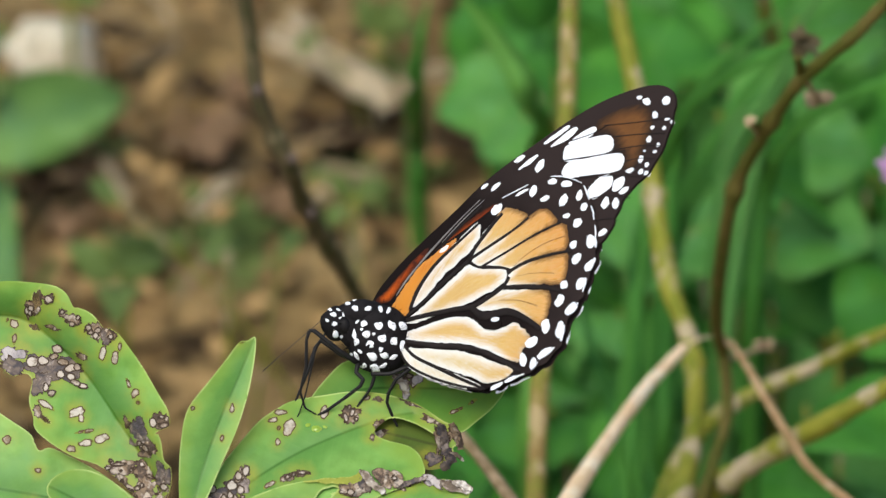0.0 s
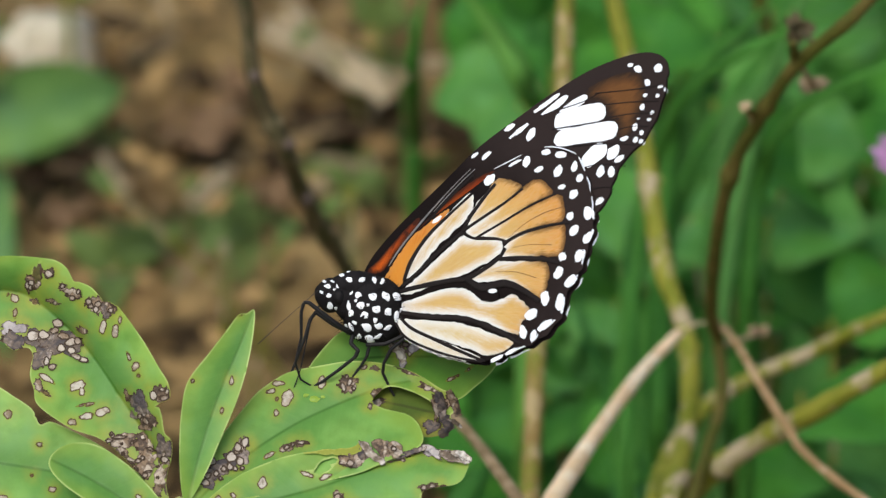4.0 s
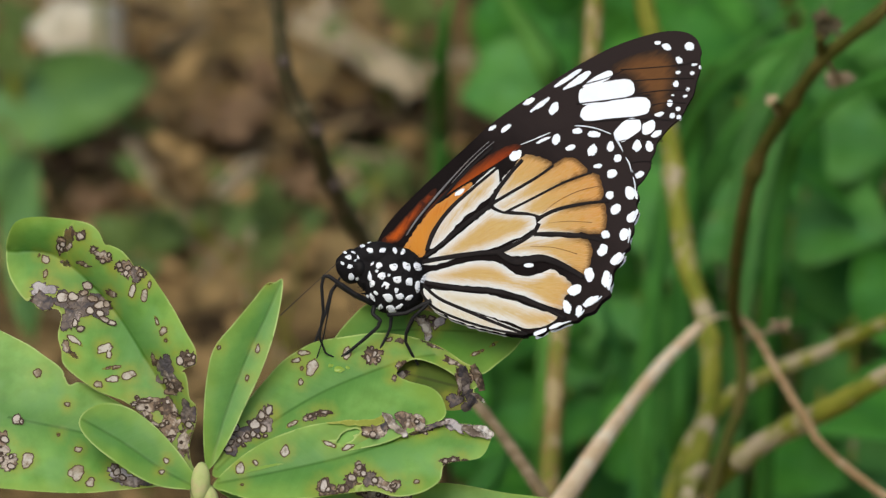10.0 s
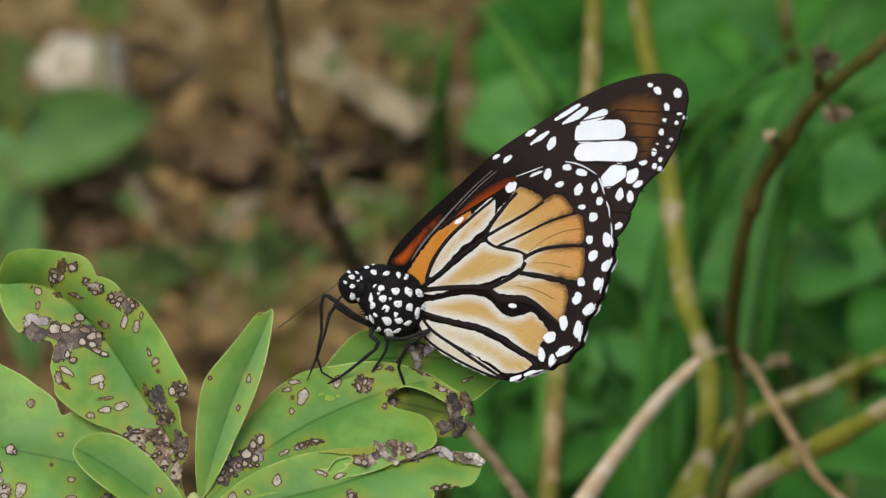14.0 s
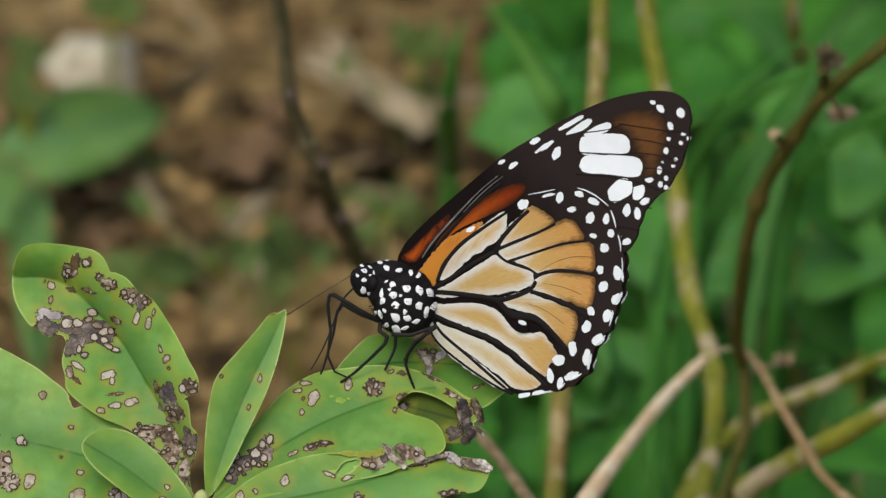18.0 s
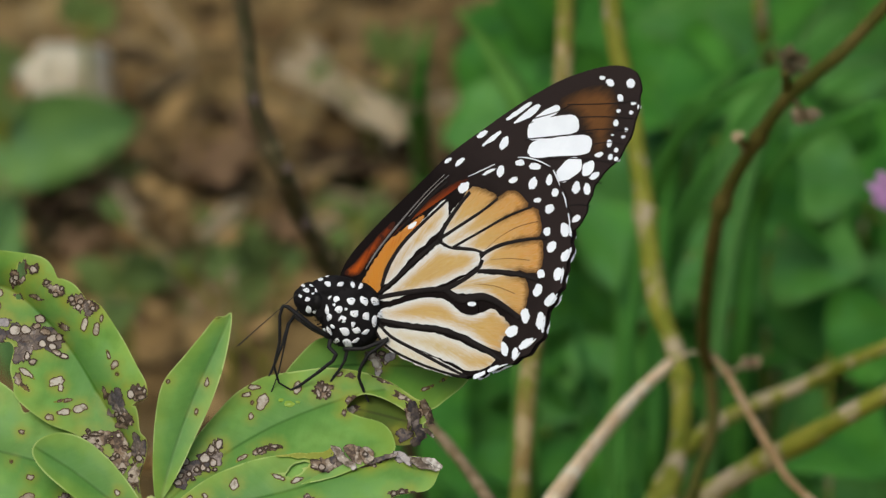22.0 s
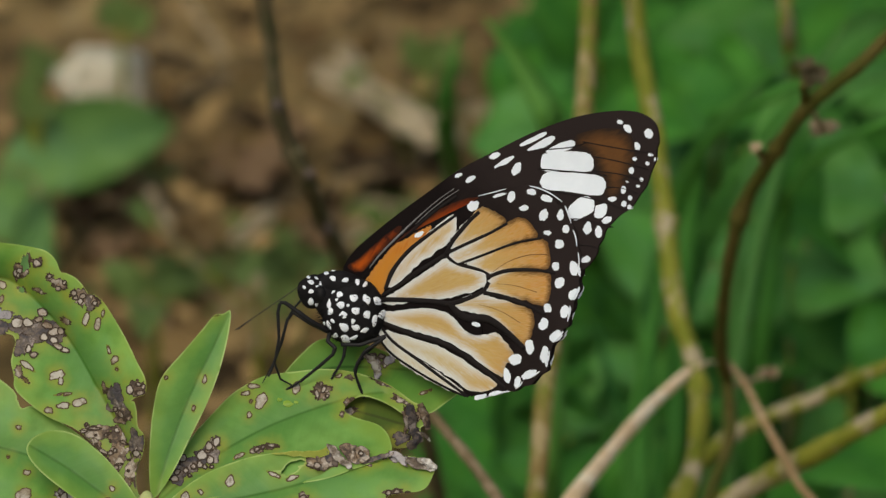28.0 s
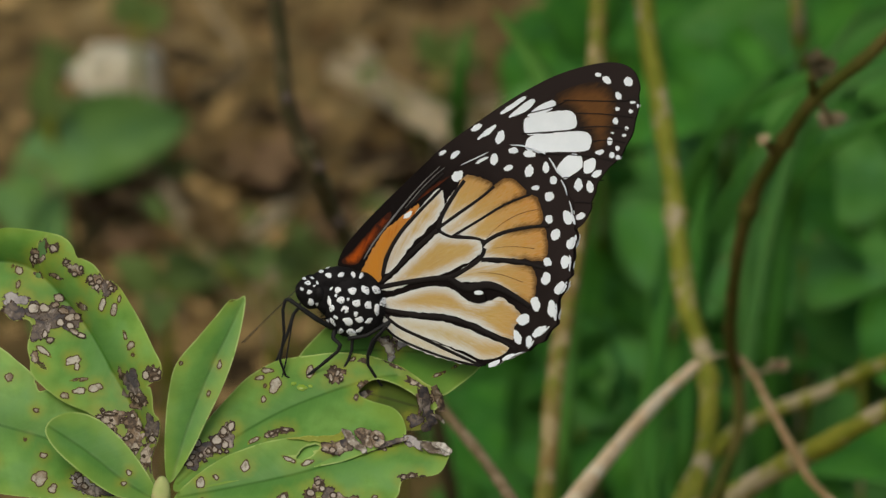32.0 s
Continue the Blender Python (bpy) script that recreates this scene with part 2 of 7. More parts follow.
TWIG = stem_material("dry twig", (0.36, 0.235, 0.115), (0.29, 0.19, 0.085), (0.45, 0.325, 0.185))
GREY_TWIG = stem_material("weathered twig", (0.20, 0.145, 0.075), (0.14, 0.105, 0.055), (0.26, 0.195, 0.12))
# dull olive that also carries the shade inside the leaf's bite
OLIVE = leaf_material("shaded olive leaf", (0.085, 0.135, 0.016), (0.155, 0.205, 0.03), (0.20, 0.17, 0.05), (0.06, 0.08, 0.018))
SHOOT_STEM = stem_material("shoot stem", (0.34, 0.42, 0.12), (0.42, 0.46, 0.18), (0.46, 0.42, 0.2), 300)


def soil_material():
    n = Nodes("leaf mould soil")
    c = n.mix(n.ramp(n.noise(26, 5), (0.3, 0), (0.7, 1)), (0.105, 0.072, 0.027), (0.285, 0.196, 0.083))
    c = n.mix(n.ramp(n.noise(60, 4), (0.5, 0), (0.7, 0.8)), c, (0.40, 0.285, 0.125))
    c = n.mix(n.ramp(n.noise(15, 3), (0.54, 0), (0.68, 0.7)), c, (0.075, 0.078, 0.022))
    # near-black patches paint the shade of hollows into the soil
    c = n.mix(n.ramp(n.noise(34, 4), (0.52, 0), (0.62, 0.9)), c, (0.022, 0.014, 0.008))
    return n.done(c, 0.95, n.noise(220, 5), 0.8, 0.004, Specular_IOR_Level=0.1)


def litter_material(name, a, b, dirt=0.6):
    n = Nodes(name)
    isl = n.add("ShaderNodeNewGeometry").outputs["Random Per Island"]
    c = n.mix(isl, a, b)
    c = n.mix(n.ramp(n.noise(300, 4), (0.4, 0), (0.7, dirt)), c, (0.07, 0.04, 0.022))
    return n.done(c, 0.85, n.noise(700, 4), 0.5, 0.0006, Specular_IOR_Level=0.12)


SOIL = soil_material()
LITTER = litter_material("dead leaves", (0.105, 0.065, 0.022), (0.50, 0.335, 0.138))
BLEACHED = litter_material("bleached grass", (0.66, 0.56, 0.36), (0.76, 0.66, 0.46), 0.2)
PALE_LITTER = litter_material("bleached dead leaf", (0.30, 0.225, 0.12), (0.46, 0.37, 0.23))
STONE_PALE = litter_material("pale stone", (0.62, 0.57, 0.42), (0.68, 0.63, 0.47), 0.6)
PETAL = litter_material("mauve petal", (0.45, 0.22, 0.45), (0.55, 0.32, 0.55))


def scale_material(name, colour, other, rough=0.7, scale=1100, sheen=0.0, gloss=0.12):
    """Wing scales: a fine dusty grain over the colour."""
    n = Nodes(name)
    g = n.noise(scale * 4, 3)
    c = n.mix(n.ramp(n.noise(scale * 0.25, 4), (0.35, 0), (0.65, 1)), colour, other)
    c = n.mix(n.math("MULTIPLY", g, 0.25), c, other)
    return n.done(c, rough, g, 0.25, 0.00003, Sheen_Weight=sheen, Specular_IOR_Level=gloss)


def streaked(name, base, middle, rim, far, start=0.55, full=0.95, margin=20.0, tip=False, closed=False):
    """A wing cell: streaks run out from the wing root, pale beside the veins and deeper towards the margin."""
    n = Nodes(name)
    ray = n.add("ShaderNodeCombineXYZ")
    n.put(ray.inputs[0], n.math("MULTIPLY", n.attr("turn"), 30.0))
    n.put(ray.inputs[1], n.math("MULTIPLY", n.attr("reach"), 4.0))
    s = n.ramp(n.noise(2.2, 5, 0.7, ray.outputs[0]), (0.36, 0), (0.64, 1))
    fine = n.add("ShaderNodeCombineXYZ")
    n.put(fine.inputs[0], n.math("MULTIPLY", n.attr("turn"), 160.0))
    n.put(fine.inputs[1], n.math("MULTIPLY", n.attr("reach"), 14.0))
    hair = n.ramp(n.noise(2.0, 3, 0.6, fine.outputs[0]), (0.4, 0), (0.6, 1))
    grain = n.noise(5000, 2)
    c = n.mix(s, base, middle)
    deep = n.math("ADD", n.attr("reach"), n.math("MULTIPLY", n.math("SUBTRACT", s, 0.5), 0.16))
    c = n.mix(n.ramp(deep, (start, 0), (full, 1)), c, far)
    pale = n.math("ADD", n.math("DIVIDE", n.attr("edge"), margin), n.math("MULTIPLY", n.math("SUBTRACT", s, 0.5), 0.3 if closed else 0.42))
    pale = n.math("ADD", pale, n.math("MULTIPLY", n.math("SUBTRACT", hair, 0.5), 0.12 if closed else 0.28))
    if not closed:
        pale = n.math("ADD", pale, n.math("MULTIPLY", n.math("MAXIMUM", n.math("SUBTRACT", n.attr("reach"), 0.5), 0.0), 5.0))
    c = n.mix(n.ramp(pale, (0.1, 1), (0.85, 0)) if closed else n.ramp(pale, (0.12, 1), (0.46, 0.62), (0.95, 0)), c, rim)
    c = n.mix(n.math("MULTIPLY", hair, 0.14), c, rim)
    if tip:
        comb = n.math("ADD", n.math("DIVIDE", n.attr("edge"), 15.0), n.math("MULTIPLY", hair, 0.35))
        comb = n.math("MULTIPLY", n.ramp(comb, (0.3, 1), (0.85, 0)), n.ramp(n.attr("reach"), (0.60, 0), (0.70, 0.85)))
        c = n.mix(comb, c, (0.05, 0.022, 0.010))
    c = n.mix(n.math("MULTIPLY", grain, 0.15), c, base)
    return n.done(c, 0.7, n.math("ADD", hair, grain), 0.25, 0.00004, 0.1, Specular_IOR_Level=0.12)


def wing_ground():
    """Sooty black by the root, browner where the scales thin out towards the margin."""
    n = Nodes("dark wing scales")
    g = n.noise(4400, 3)
    far = n.ramp(n.math("ADD", n.attr("reach"), n.math("MULTIPLY", n.noise(260, 4), 0.3)), (0.70, 0), (1.05, 1))
    c = n.mix(far, (0.0062, 0.0048, 0.0046), (0.0255, 0.0188, 0.0175))
    c = n.mix(n.math("MULTIPLY", g, 0.3), c, (0.026, 0.018, 0.0165))
    return n.done(c, 0.75, g, 0.25, 0.00003, Specular_IOR_Level=0.03)


WING_DARK = wing_ground()
VEIN = scale_material("wing vein", (0.013, 0.0108, 0.0104), (0.021, 0.0172, 0.0162), 0.7, 1100, 0.0, 0.04)
FOLD = scale_material("wing fold", (0.22, 0.105, 0.030), (0.15, 0.070, 0.022))
PALE_VEIN = scale_material("pale fold", (0.13, 0.115, 0.11), (0.30, 0.28, 0.275))
WHITE = scale_material("white wing scales", (0.82, 0.86, 0.90), (0.74, 0.785, 0.83), 0.7, 900, 0.0, 0.2)
SPOT_WHITE = scale_material("white body scales", (0.86, 0.88, 0.90), (0.78, 0.80, 0.83), 0.7, 900, 0.0, 0.2)
TAN_CELL = streaked("tan wing cell", (0.52, 0.305, 0.070), (0.60, 0.405, 0.125), (0.72, 0.735, 0.72), (0.56, 0.225, 0.022), 0.53, 0.86, 17.0, True)
PALE_CELL = streaked("cream wing cell", (0.53, 0.385, 0.135), (0.60, 0.48, 0.24), (0.70, 0.70, 0.66), (0.56, 0.32, 0.085), 0.34, 0.72, 19.0)
ORANGE_CELL = streaked("orange wing cell", (0.58, 0.20, 0.016), (0.58, 0.26, 0.04), (0.54, 0.23, 0.05), (0.42, 0.085, 0.006), 0.22, 0.42, 9.0)
RED_CELL = streaked("red orange wing cell", (0.36, 0.066, 0.004), (0.52, 0.135, 0.008), (0.026, 0.008, 0.004), (0.24, 0.030, 0.004), 0.30, 0.62, 17.0, False, True)
DEEP_RED = streaked("deep red wing cell", (0.34, 0.042, 0.003), (0.68, 0.145, 0.007), (0.022, 0.008, 0.004), (0.24, 0.032, 0.004), 0.1, 0.35, 11.0, False, True)
APEX = streaked("brown wing tip", (0.155, 0.068, 0.019), (0.205, 0.092, 0.027), (0.018, 0.012, 0.009), (0.14, 0.06, 0.018), 0.9, 1.6, 26.0, False, True)
FUR = scale_material("black body fur", (0.010, 0.0092, 0.0095), (0.018, 0.0165, 0.017), 0.9, 2000, 0.0, 0.03)
CHITIN = scale_material("black chitin", (0.009, 0.0085, 0.009), (0.016, 0.015, 0.015), 0.55, 2500, 0.0, 0.18)
ANTENNA = scale_material("antenna", (0.035, 0.028, 0.022), (0.07, 0.055, 0.045), 0.6, 2500, 0.0, 0.15)
EYE = scale_material("compound eye", (0.004, 0.0035, 0.0035), (0.009, 0.008, 0.008), 0.5, 3000, 0.0, 0.12)

# ---- building helpers ----
VIEW = held(-0.00499, 0.00350, -0.00395, -0.2345, -0.2291, 0.3161)


def deeper(d):
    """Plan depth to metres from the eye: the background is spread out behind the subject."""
    return 1 / (1 / 0.9 - 1.5 * (1 / 0.9 - 1 / d))


def sight(u, v, d):
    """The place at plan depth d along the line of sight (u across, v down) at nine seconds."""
    d = deeper(d)
    return VIEW @ Vector(((u - 784) / F_LEN * d, (441 - v) / F_LEN * d, -d))


def part(name, bm, material, parent=None, label="", smooth=True):
    me = bpy.data.meshes.new(name)
    if smooth:
        for f in bm.faces:
            f.smooth = True
    bm.to_mesh(me)
    bm.free()
    me.materials.append(material)
    ob = new(name, me)
    if parent:
        ob.parent = parent
    return tagged(ob, label)


def curve(points, n=8, closed=False):
    """A smooth line through points of any dimension."""
    p = np.array(points, float)
    k = len(p)
    out = []
    for i in range(k if closed else k - 1):
        if closed:
            a, b, c, d = p[(i - 1) % k], p[i], p[(i + 1) % k], p[(i + 2) % k]
        else:
            a, b, c, d = p[max(i - 1, 0)], p[i], p[i + 1], p[min(i + 2, k - 1)]
        for t in np.arange(n) / n:
            out.append(0.5 * (2 * b + (c - a) * t + (2 * a - 5 * b + 4 * c - d) * t * t + (3 * b - a - 3 * c + d) * t ** 3))
    if not closed:
        out.append(p[-1])
    return np.array(out)


def tube(points, radii, sides=8, n=6, bm=None, knobs=()):
    """A round tapered rod along a smooth line; knobs: (share of the length, extra radius)."""
    bm = bm or bmesh.new()
    line = curve(points, n)
    r = np.interp(np.linspace(0, 1, len(line)), np.linspace(0, 1, len(radii)), radii)
    r = r * np.array([1 + 0.14 * noise.noise((i * 0.31, r[0] * 5e4, len(line) * 0.7)) for i in range(len(line))])
    for at_, more in knobs:
        r = r + more * np.exp(-((np.linspace(0, 1, len(line)) - at_) / 0.012) ** 2)
    rings, side = [], Vector((0.3, 1, 0.2))
    for i, p in enumerate(line):
        d = Vector(line[min(i + 1, len(line) - 1)] - line[max(i - 1, 0)]).normalized()
        a = d.cross(side).normalized()
        b = d.cross(a)
        rings.append([bm.verts.new(Vector(p) + (a * math.cos(k * math.tau / sides) + b * math.sin(k * math.tau / sides)) * r[i]) for k in range(sides)])
    for lo, hi in zip(rings, rings[1:]):
        for k in range(sides):
            bm.faces.new((lo[k], lo[(k + 1) % sides], hi[(k + 1) % sides], hi[k]))
    bm.faces.new(rings[0][::-1])
    bm.faces.new(rings[-1])
    return bm


def inside(poly, pts):
    x, y = pts[:, 0][:, None], pts[:, 1][:, None]
    a, b = poly, np.roll(poly, -1, 0)
    cross = ((a[:, 1] > y) != (b[:, 1] > y)) & (x < (b[:, 0] - a[:, 0]) * (y - a[:, 1]) / (b[:, 1] - a[:, 1] + 1e-9) + a[:, 0])
    return cross.sum(1) % 2 == 1


def sheet(outline, origin, height, step=14.0, thick=2.0, rib=None, root=None, reach=400.0, stretch=1.0, n=5, smooth=True, rough_edge=0.0, holes=(), marks=()):
    """A thin plate of any outline, in design units about an origin; height(u, v) lifts it towards the viewer."""
    edge = curve(outline, n, True) if smooth else np.array(outline, float)
    if rough_edge:
        rs = random.Random(int(edge.sum()))
        edge = edge + np.array([(rs.uniform(-1, 1), rs.uniform(-1, 1)) for _ in edge]) * rough_edge
    lo, hi = edge.min(0), edge.max(0)
    gu, gv = np.meshgrid(np.arange(lo[0], hi[0], step), np.arange(lo[1], hi[1], step * 0.87))
    gu = gu + (np.arange(gu.shape[0]) % 2)[:, None] * step / 2
    pts = np.stack([gu.ravel(), gv.ravel()], 1)
    pts = pts[inside(edge, pts)] if len(pts) else pts
    if len(pts):
        gap = np.sqrt(((pts[:, None] - edge[None]) ** 2).sum(2)).min(1)
        pts = pts[gap > step * 0.45]
    m = len(edge)
    loops = [(0, m)]
    gaps = [curve(h, 2, True) for h in holes]
    for h in gaps:
        if len(pts):
            pts = pts[~inside(h, pts) & (np.sqrt(((pts[:, None] - h[None]) ** 2).sum(2)).min(1) > step * 0.3)]
        loops.append((len(edge), len(h)))
        edge = np.vstack([edge, h])
    if rib is not None:
        mid = curve(rib, 8)
        d = np.gradient(mid, axis=0)
        nrm = np.stack([-d[:, 1], d[:, 0]], 1) / np.sqrt((d ** 2).sum(1))[:, None]
        guide = np.vstack([mid + nrm * k for k in (-8, -4, 0, 4, 8)])
        guide = guide[inside(edge[:m], guide)]
        for h in gaps:
            guide = guide[~inside(h, guide)]
        guide = guide[np.sqrt(((guide[:, None] - edge[None]) ** 2).sum(2)).min(1) > 3]
        if len(pts):
            pts = pts[np.sqrt(((pts[:, None] - mid[None]) ** 2).sum(2)).min(1) > 13]
        pts = np.vstack([pts, guide])
    allp = np.vstack([edge, pts]) if len(pts) else edge
    vs, _, fs, *_ = geometry.delaunay_2d_cdt([Vector(p) for p in allp], [(o + i, o + (i + 1) % k) for o, k in loops for i in range(k)], [], 1, 0.01)
    vs = np.array([tuple(v) for v in vs])
    for h in gaps:
        fs = [f for f in fs if not inside(h, np.array([vs[list(f)].mean(0)]))[0]]
    far = np.sqrt(((vs[:, None] - edge[None]) ** 2).sum(2)).min(1)
    zz = height(vs[:, 0], vs[:, 1])
    bm = bmesh.new()
    la = {k: bm.verts.layers.float.new(k) for k in ("edge", "rib", "along", "turn", "reach", "blight")}
    sick = np.zeros(len(vs))
    for u, v, r in marks:
        sick = np.maximum(sick, np.clip(1 - (np.hypot(vs[:, 0] - u, vs[:, 1] - v) - r) / 16, 0, 1))
    if rib is not None:
        line = curve(rib, 24)
        dist = np.sqrt(((vs[:, None] - line[None]) ** 2).sum(2))
        ribd = dist.min(1)
        chord = (line[-1] - line[0]) / np.sqrt(((line[-1] - line[0]) ** 2).sum())
        run = (vs - line[0]) @ chord
    if root is not None:
        dv = vs - np.array(root)
        ang, rad = np.arctan2(-dv[:, 1], dv[:, 0]), np.sqrt((dv ** 2).sum(1)) / reach
    top, low = [], []
    for i, (u, v) in enumerate(vs):
        for store, drop in ((top, 0.0), (low, thick)):
            w = bm.verts.new(((u - origin[0]) * UNIT * stretch, (origin[1] - v) * UNIT, (zz[i] - drop) * UNIT))
            w[la["edge"]], w[la["blight"]] = far[i], sick[i]
            if rib is not None:
                w[la["rib"]], w[la["along"]] = ribd[i], run[i]
            if root is not None:
                w[la["turn"]], w[la["reach"]] = ang[i], rad[i]
            store.append(w)
    seen = {}
    for f in fs:
        area = sum(vs[f[i - 1]][0] * vs[f[i]][1] - vs[f[i]][0] * vs[f[i - 1]][1] for i in range(len(f)))
        f = list(f)[::-1] if area > 0 else list(f)
        bm.faces.new([top[i] for i in f])
        bm.faces.new([low[i] for i in reversed(f)])
        for a, b in zip(f, f[1:] + f[:1]):
            seen[(a, b)] = 1
    wall = {}
    for a, b in list(seen):
        if (b, a) not in seen:
            for k in (a, b):
                if k not in wall:
                    wall[k] = []
                    for src in (top[k], low[k]):
                        w = bm.verts.new(src.co)
                        for layer in la.values():
                            w[layer] = src[layer]
                        wall[k].append(w)
            bm.faces.new((wall[b][0], wall[a][0], wall[a][1], wall[b][1]))
    return bm


def ellipse(u, v, a, b, turn=0, n=14, ragged=0.0, seed=0):
    """Outline of an oval or lobed spot; turn in degrees, clockwise as seen."""
    rnd = random.Random(seed)
    c, s = math.cos(radians(turn)), math.sin(radians(turn))
    lobes = [(k, ragged * rnd.uniform(0.3, 1.0) / k ** 0.6, rnd.uniform(0, math.tau)) for k in (2, 3, 4, 5, 7)]
    out = []
    for k in range(n):
        t = k * math.tau / n
        f = 1 + sum(h * math.sin(m * t + p) for m, h, p in lobes)
        x, y = a * f * math.cos(t), b * f * math.sin(t)
        out.append((u + x * c - y * s, v + x * s + y * c))
    return out


def torn(u, v, a, b, turn=0, seed=0, n=46):
    """Outline of an irregular blotch, uneven at three scales."""
    c, s = math.cos(radians(turn)), math.sin(radians(turn))
    out = []
    for k in range(n):
        x, y = math.cos(k * math.tau / n), math.sin(k * math.tau / n)
        f = 1 + 0.55 * noise.noise((x * 1.1, y * 1.1, seed * 3.7)) + 0.4 * noise.noise((x * 2.7, y * 2.7, seed * 1.3)) + 0.2 * noise.noise((x * 6, y * 6, seed * 2.1))
        out.append((u + a * f * x * c - b * f * y * s, v + a * f * x * s + b * f * y * c))
    return out


def ball(centre, radii, turn=0, u=16, v=10, bm=None):
    """An ellipsoid in design units; turn about the line of sight."""
    bm = bm or bmesh.new()
    m = Matrix.Translation(centre) @ Matrix.Rotation(radians(turn), 4, "Z") @ Matrix.Diagonal((*radii, 1))
    bmesh.ops.create_uvsphere(bm, u_segments=u, v_segments=v, radius=1, matrix=m)
    return bm

# ---- ground and litter ----
CAM_SIDE = (BASE.to_3x3() @ Vector((0, 0.35, 1))).normalized()


GROUND = -0.03           # the soil lies a little below the origin


def soil_z(x, y):
    return GROUND + 0.006 * noise.noise((x * 11, y * 11, 0)) + 0.004 * noise.noise((x * 40, y * 40, 3)) + 0.0015 * noise.noise((x * 110, y * 110, 5))


def ground():
    bm = bmesh.new()
    xs = [-60, -8, -1.2] + [i * 0.005 for i in range(-80, 81)] + [1.2, 8, 60]
    ys = [-60, -8, -1.5, -0.6] + [i * 0.005 for i in range(0, 206)] + [1.6, 8, 60]
    grid = []
    for y in ys:
        row = []
        for x in xs:
            z = GROUND
            if abs(x) < 0.5 and -0.1 < y < 1.1:
                z = soil_z(x, y)
            row.append(bm.verts.new((x, y, z)))
        grid.append(row)
    for a, b in zip(grid, grid[1:]):
        for i in range(len(xs) - 1):
            bm.faces.new((a[i], a[i + 1], b[i + 1], b[i]))
    return tagged(part("ground", bm, SOIL), "brown bare soil under dead leaves", "ground", kind="structure")


def drop(p, z=0.0):
    """The place on the ground under p."""
    return Vector((p[0], p[1], GROUND + z))


def scraps(name, count, material, size, rnd, area, label, narrow=0.45):
    """Dead leaves and bits strewn on the soil: curled little blades."""
    bm = bmesh.new()
    for _ in range(count):
        x, y = rnd.uniform(*area[0]), rnd.uniform(*area[1])
        L, turn = rnd.uniform(*size), rnd.uniform(0, math.tau)
        w, curl, tip = L * rnd.uniform(narrow * 0.4, narrow), rnd.uniform(0.1, 0.5), rnd.uniform(-0.5, 0.5)
        m = Matrix.Translation((x, y, soil_z(x, y) + rnd.uniform(0.001, 0.008))) @ Euler((rnd.uniform(-0.4, 0.4), tip, turn)).to_matrix().to_4x4()
        rows = []
        for i in range(6):
            t = i / 5
            h = w * math.sin(math.pi * (0.06 + 0.88 * t))
            rows.append([bm.verts.new(m @ Vector(((t - 0.5) * L, s * h, curl * L * (t - 0.5) ** 2 + abs(s) * h * 0.5))) for s in (-1, 0, 1)])
        for a, b in zip(rows, rows[1:]):
            for k in range(2):
                bm.faces.new((a[k], a[k + 1], b[k + 1], b[k]))
    return tagged(part(name, bm, material), label, "leaf litter", kind="stuff")


def on_ground(u, v):
    """Where a line of sight meets the soil."""
    a, b = VIEW.translation, sight(u, v, 1.0)
    k = (a.z - GROUND) / (a.z - b.z)
    p = a + (b - a) * k
    p.z = soil_z(p.x, p.y)
    return p


def nearer(p, up):
    """The place by up higher on the same line of sight."""
    eye = VIEW.translation
    return p + (eye - p) * (up / (eye.z - p.z))


def dead_leaf(u, v, length, width, turn, material, label, curl=0.3):
    p = on_ground(u, v)
    bm = bmesh.new()
    rows = []
    for i in range(13):
        t = i / 12
        h = width * math.sin(math.pi * (0.05 + 0.9 * t)) ** 0.8 * (1 + 0.15 * math.sin(t * 19))
        rows.append([bm.verts.new(((t - 0.5) * length, s * h, curl * length * (t - 0.5) ** 2 + 0.35 * s * s * h + 0.002 * math.sin(9 * t + 5 * s))) for s in (-1, -0.5, 0, 0.5, 1)])
    for a, b in zip(rows, rows[1:]):
        for k in range(4):
            bm.faces.new((a[k], a[k + 1], b[k + 1], b[k]))
    bmesh.ops.solidify(bm, geom=bm.faces[:], thickness=0.0005)
    ob = tagged(new("dead_leaf"), label, "dead leaf", "dead leaves on the soil")
    part("blade", bm, material, ob)
    part("midrib", tube([((t - 0.5) * length, 0, curl * length * (t - 0.5) ** 2 + 0.0004 + 0.002 * math.sin(9 * t)) for t in (0, 0.2, 0.4, 0.6, 0.8, 1.0, 1.15)], (0.0006, 0.0004, 0.0002), 6, 3), GREY_TWIG, ob)
    ob.matrix_world = Matrix.Translation(nearer(p, 0.009)) @ Euler((0.15, -0.1, radians(turn))).to_matrix().to_4x4()
    return ob


def stone(u, v, size):
    p = on_ground(u, v)
    bm = bmesh.new()
    bmesh.ops.create_icosphere(bm, subdivisions=4, radius=1)
    for w in bm.verts:
        w.co *= 1 + 0.30 * noise.noise(w.co * 1.4) + 0.16 * noise.noise(w.co * 3.3) + 0.06 * noise.noise(w.co * 8)
        w.co = Vector((w.co.x * size[0], w.co.y * size[1], w.co.z * size[2]))
    ob = tagged(part("stone", bm, STONE_PALE), "pale weathered stone lying on the brown soil", "stone")
    ob.location = nearer(p, size[2] * 0.8)


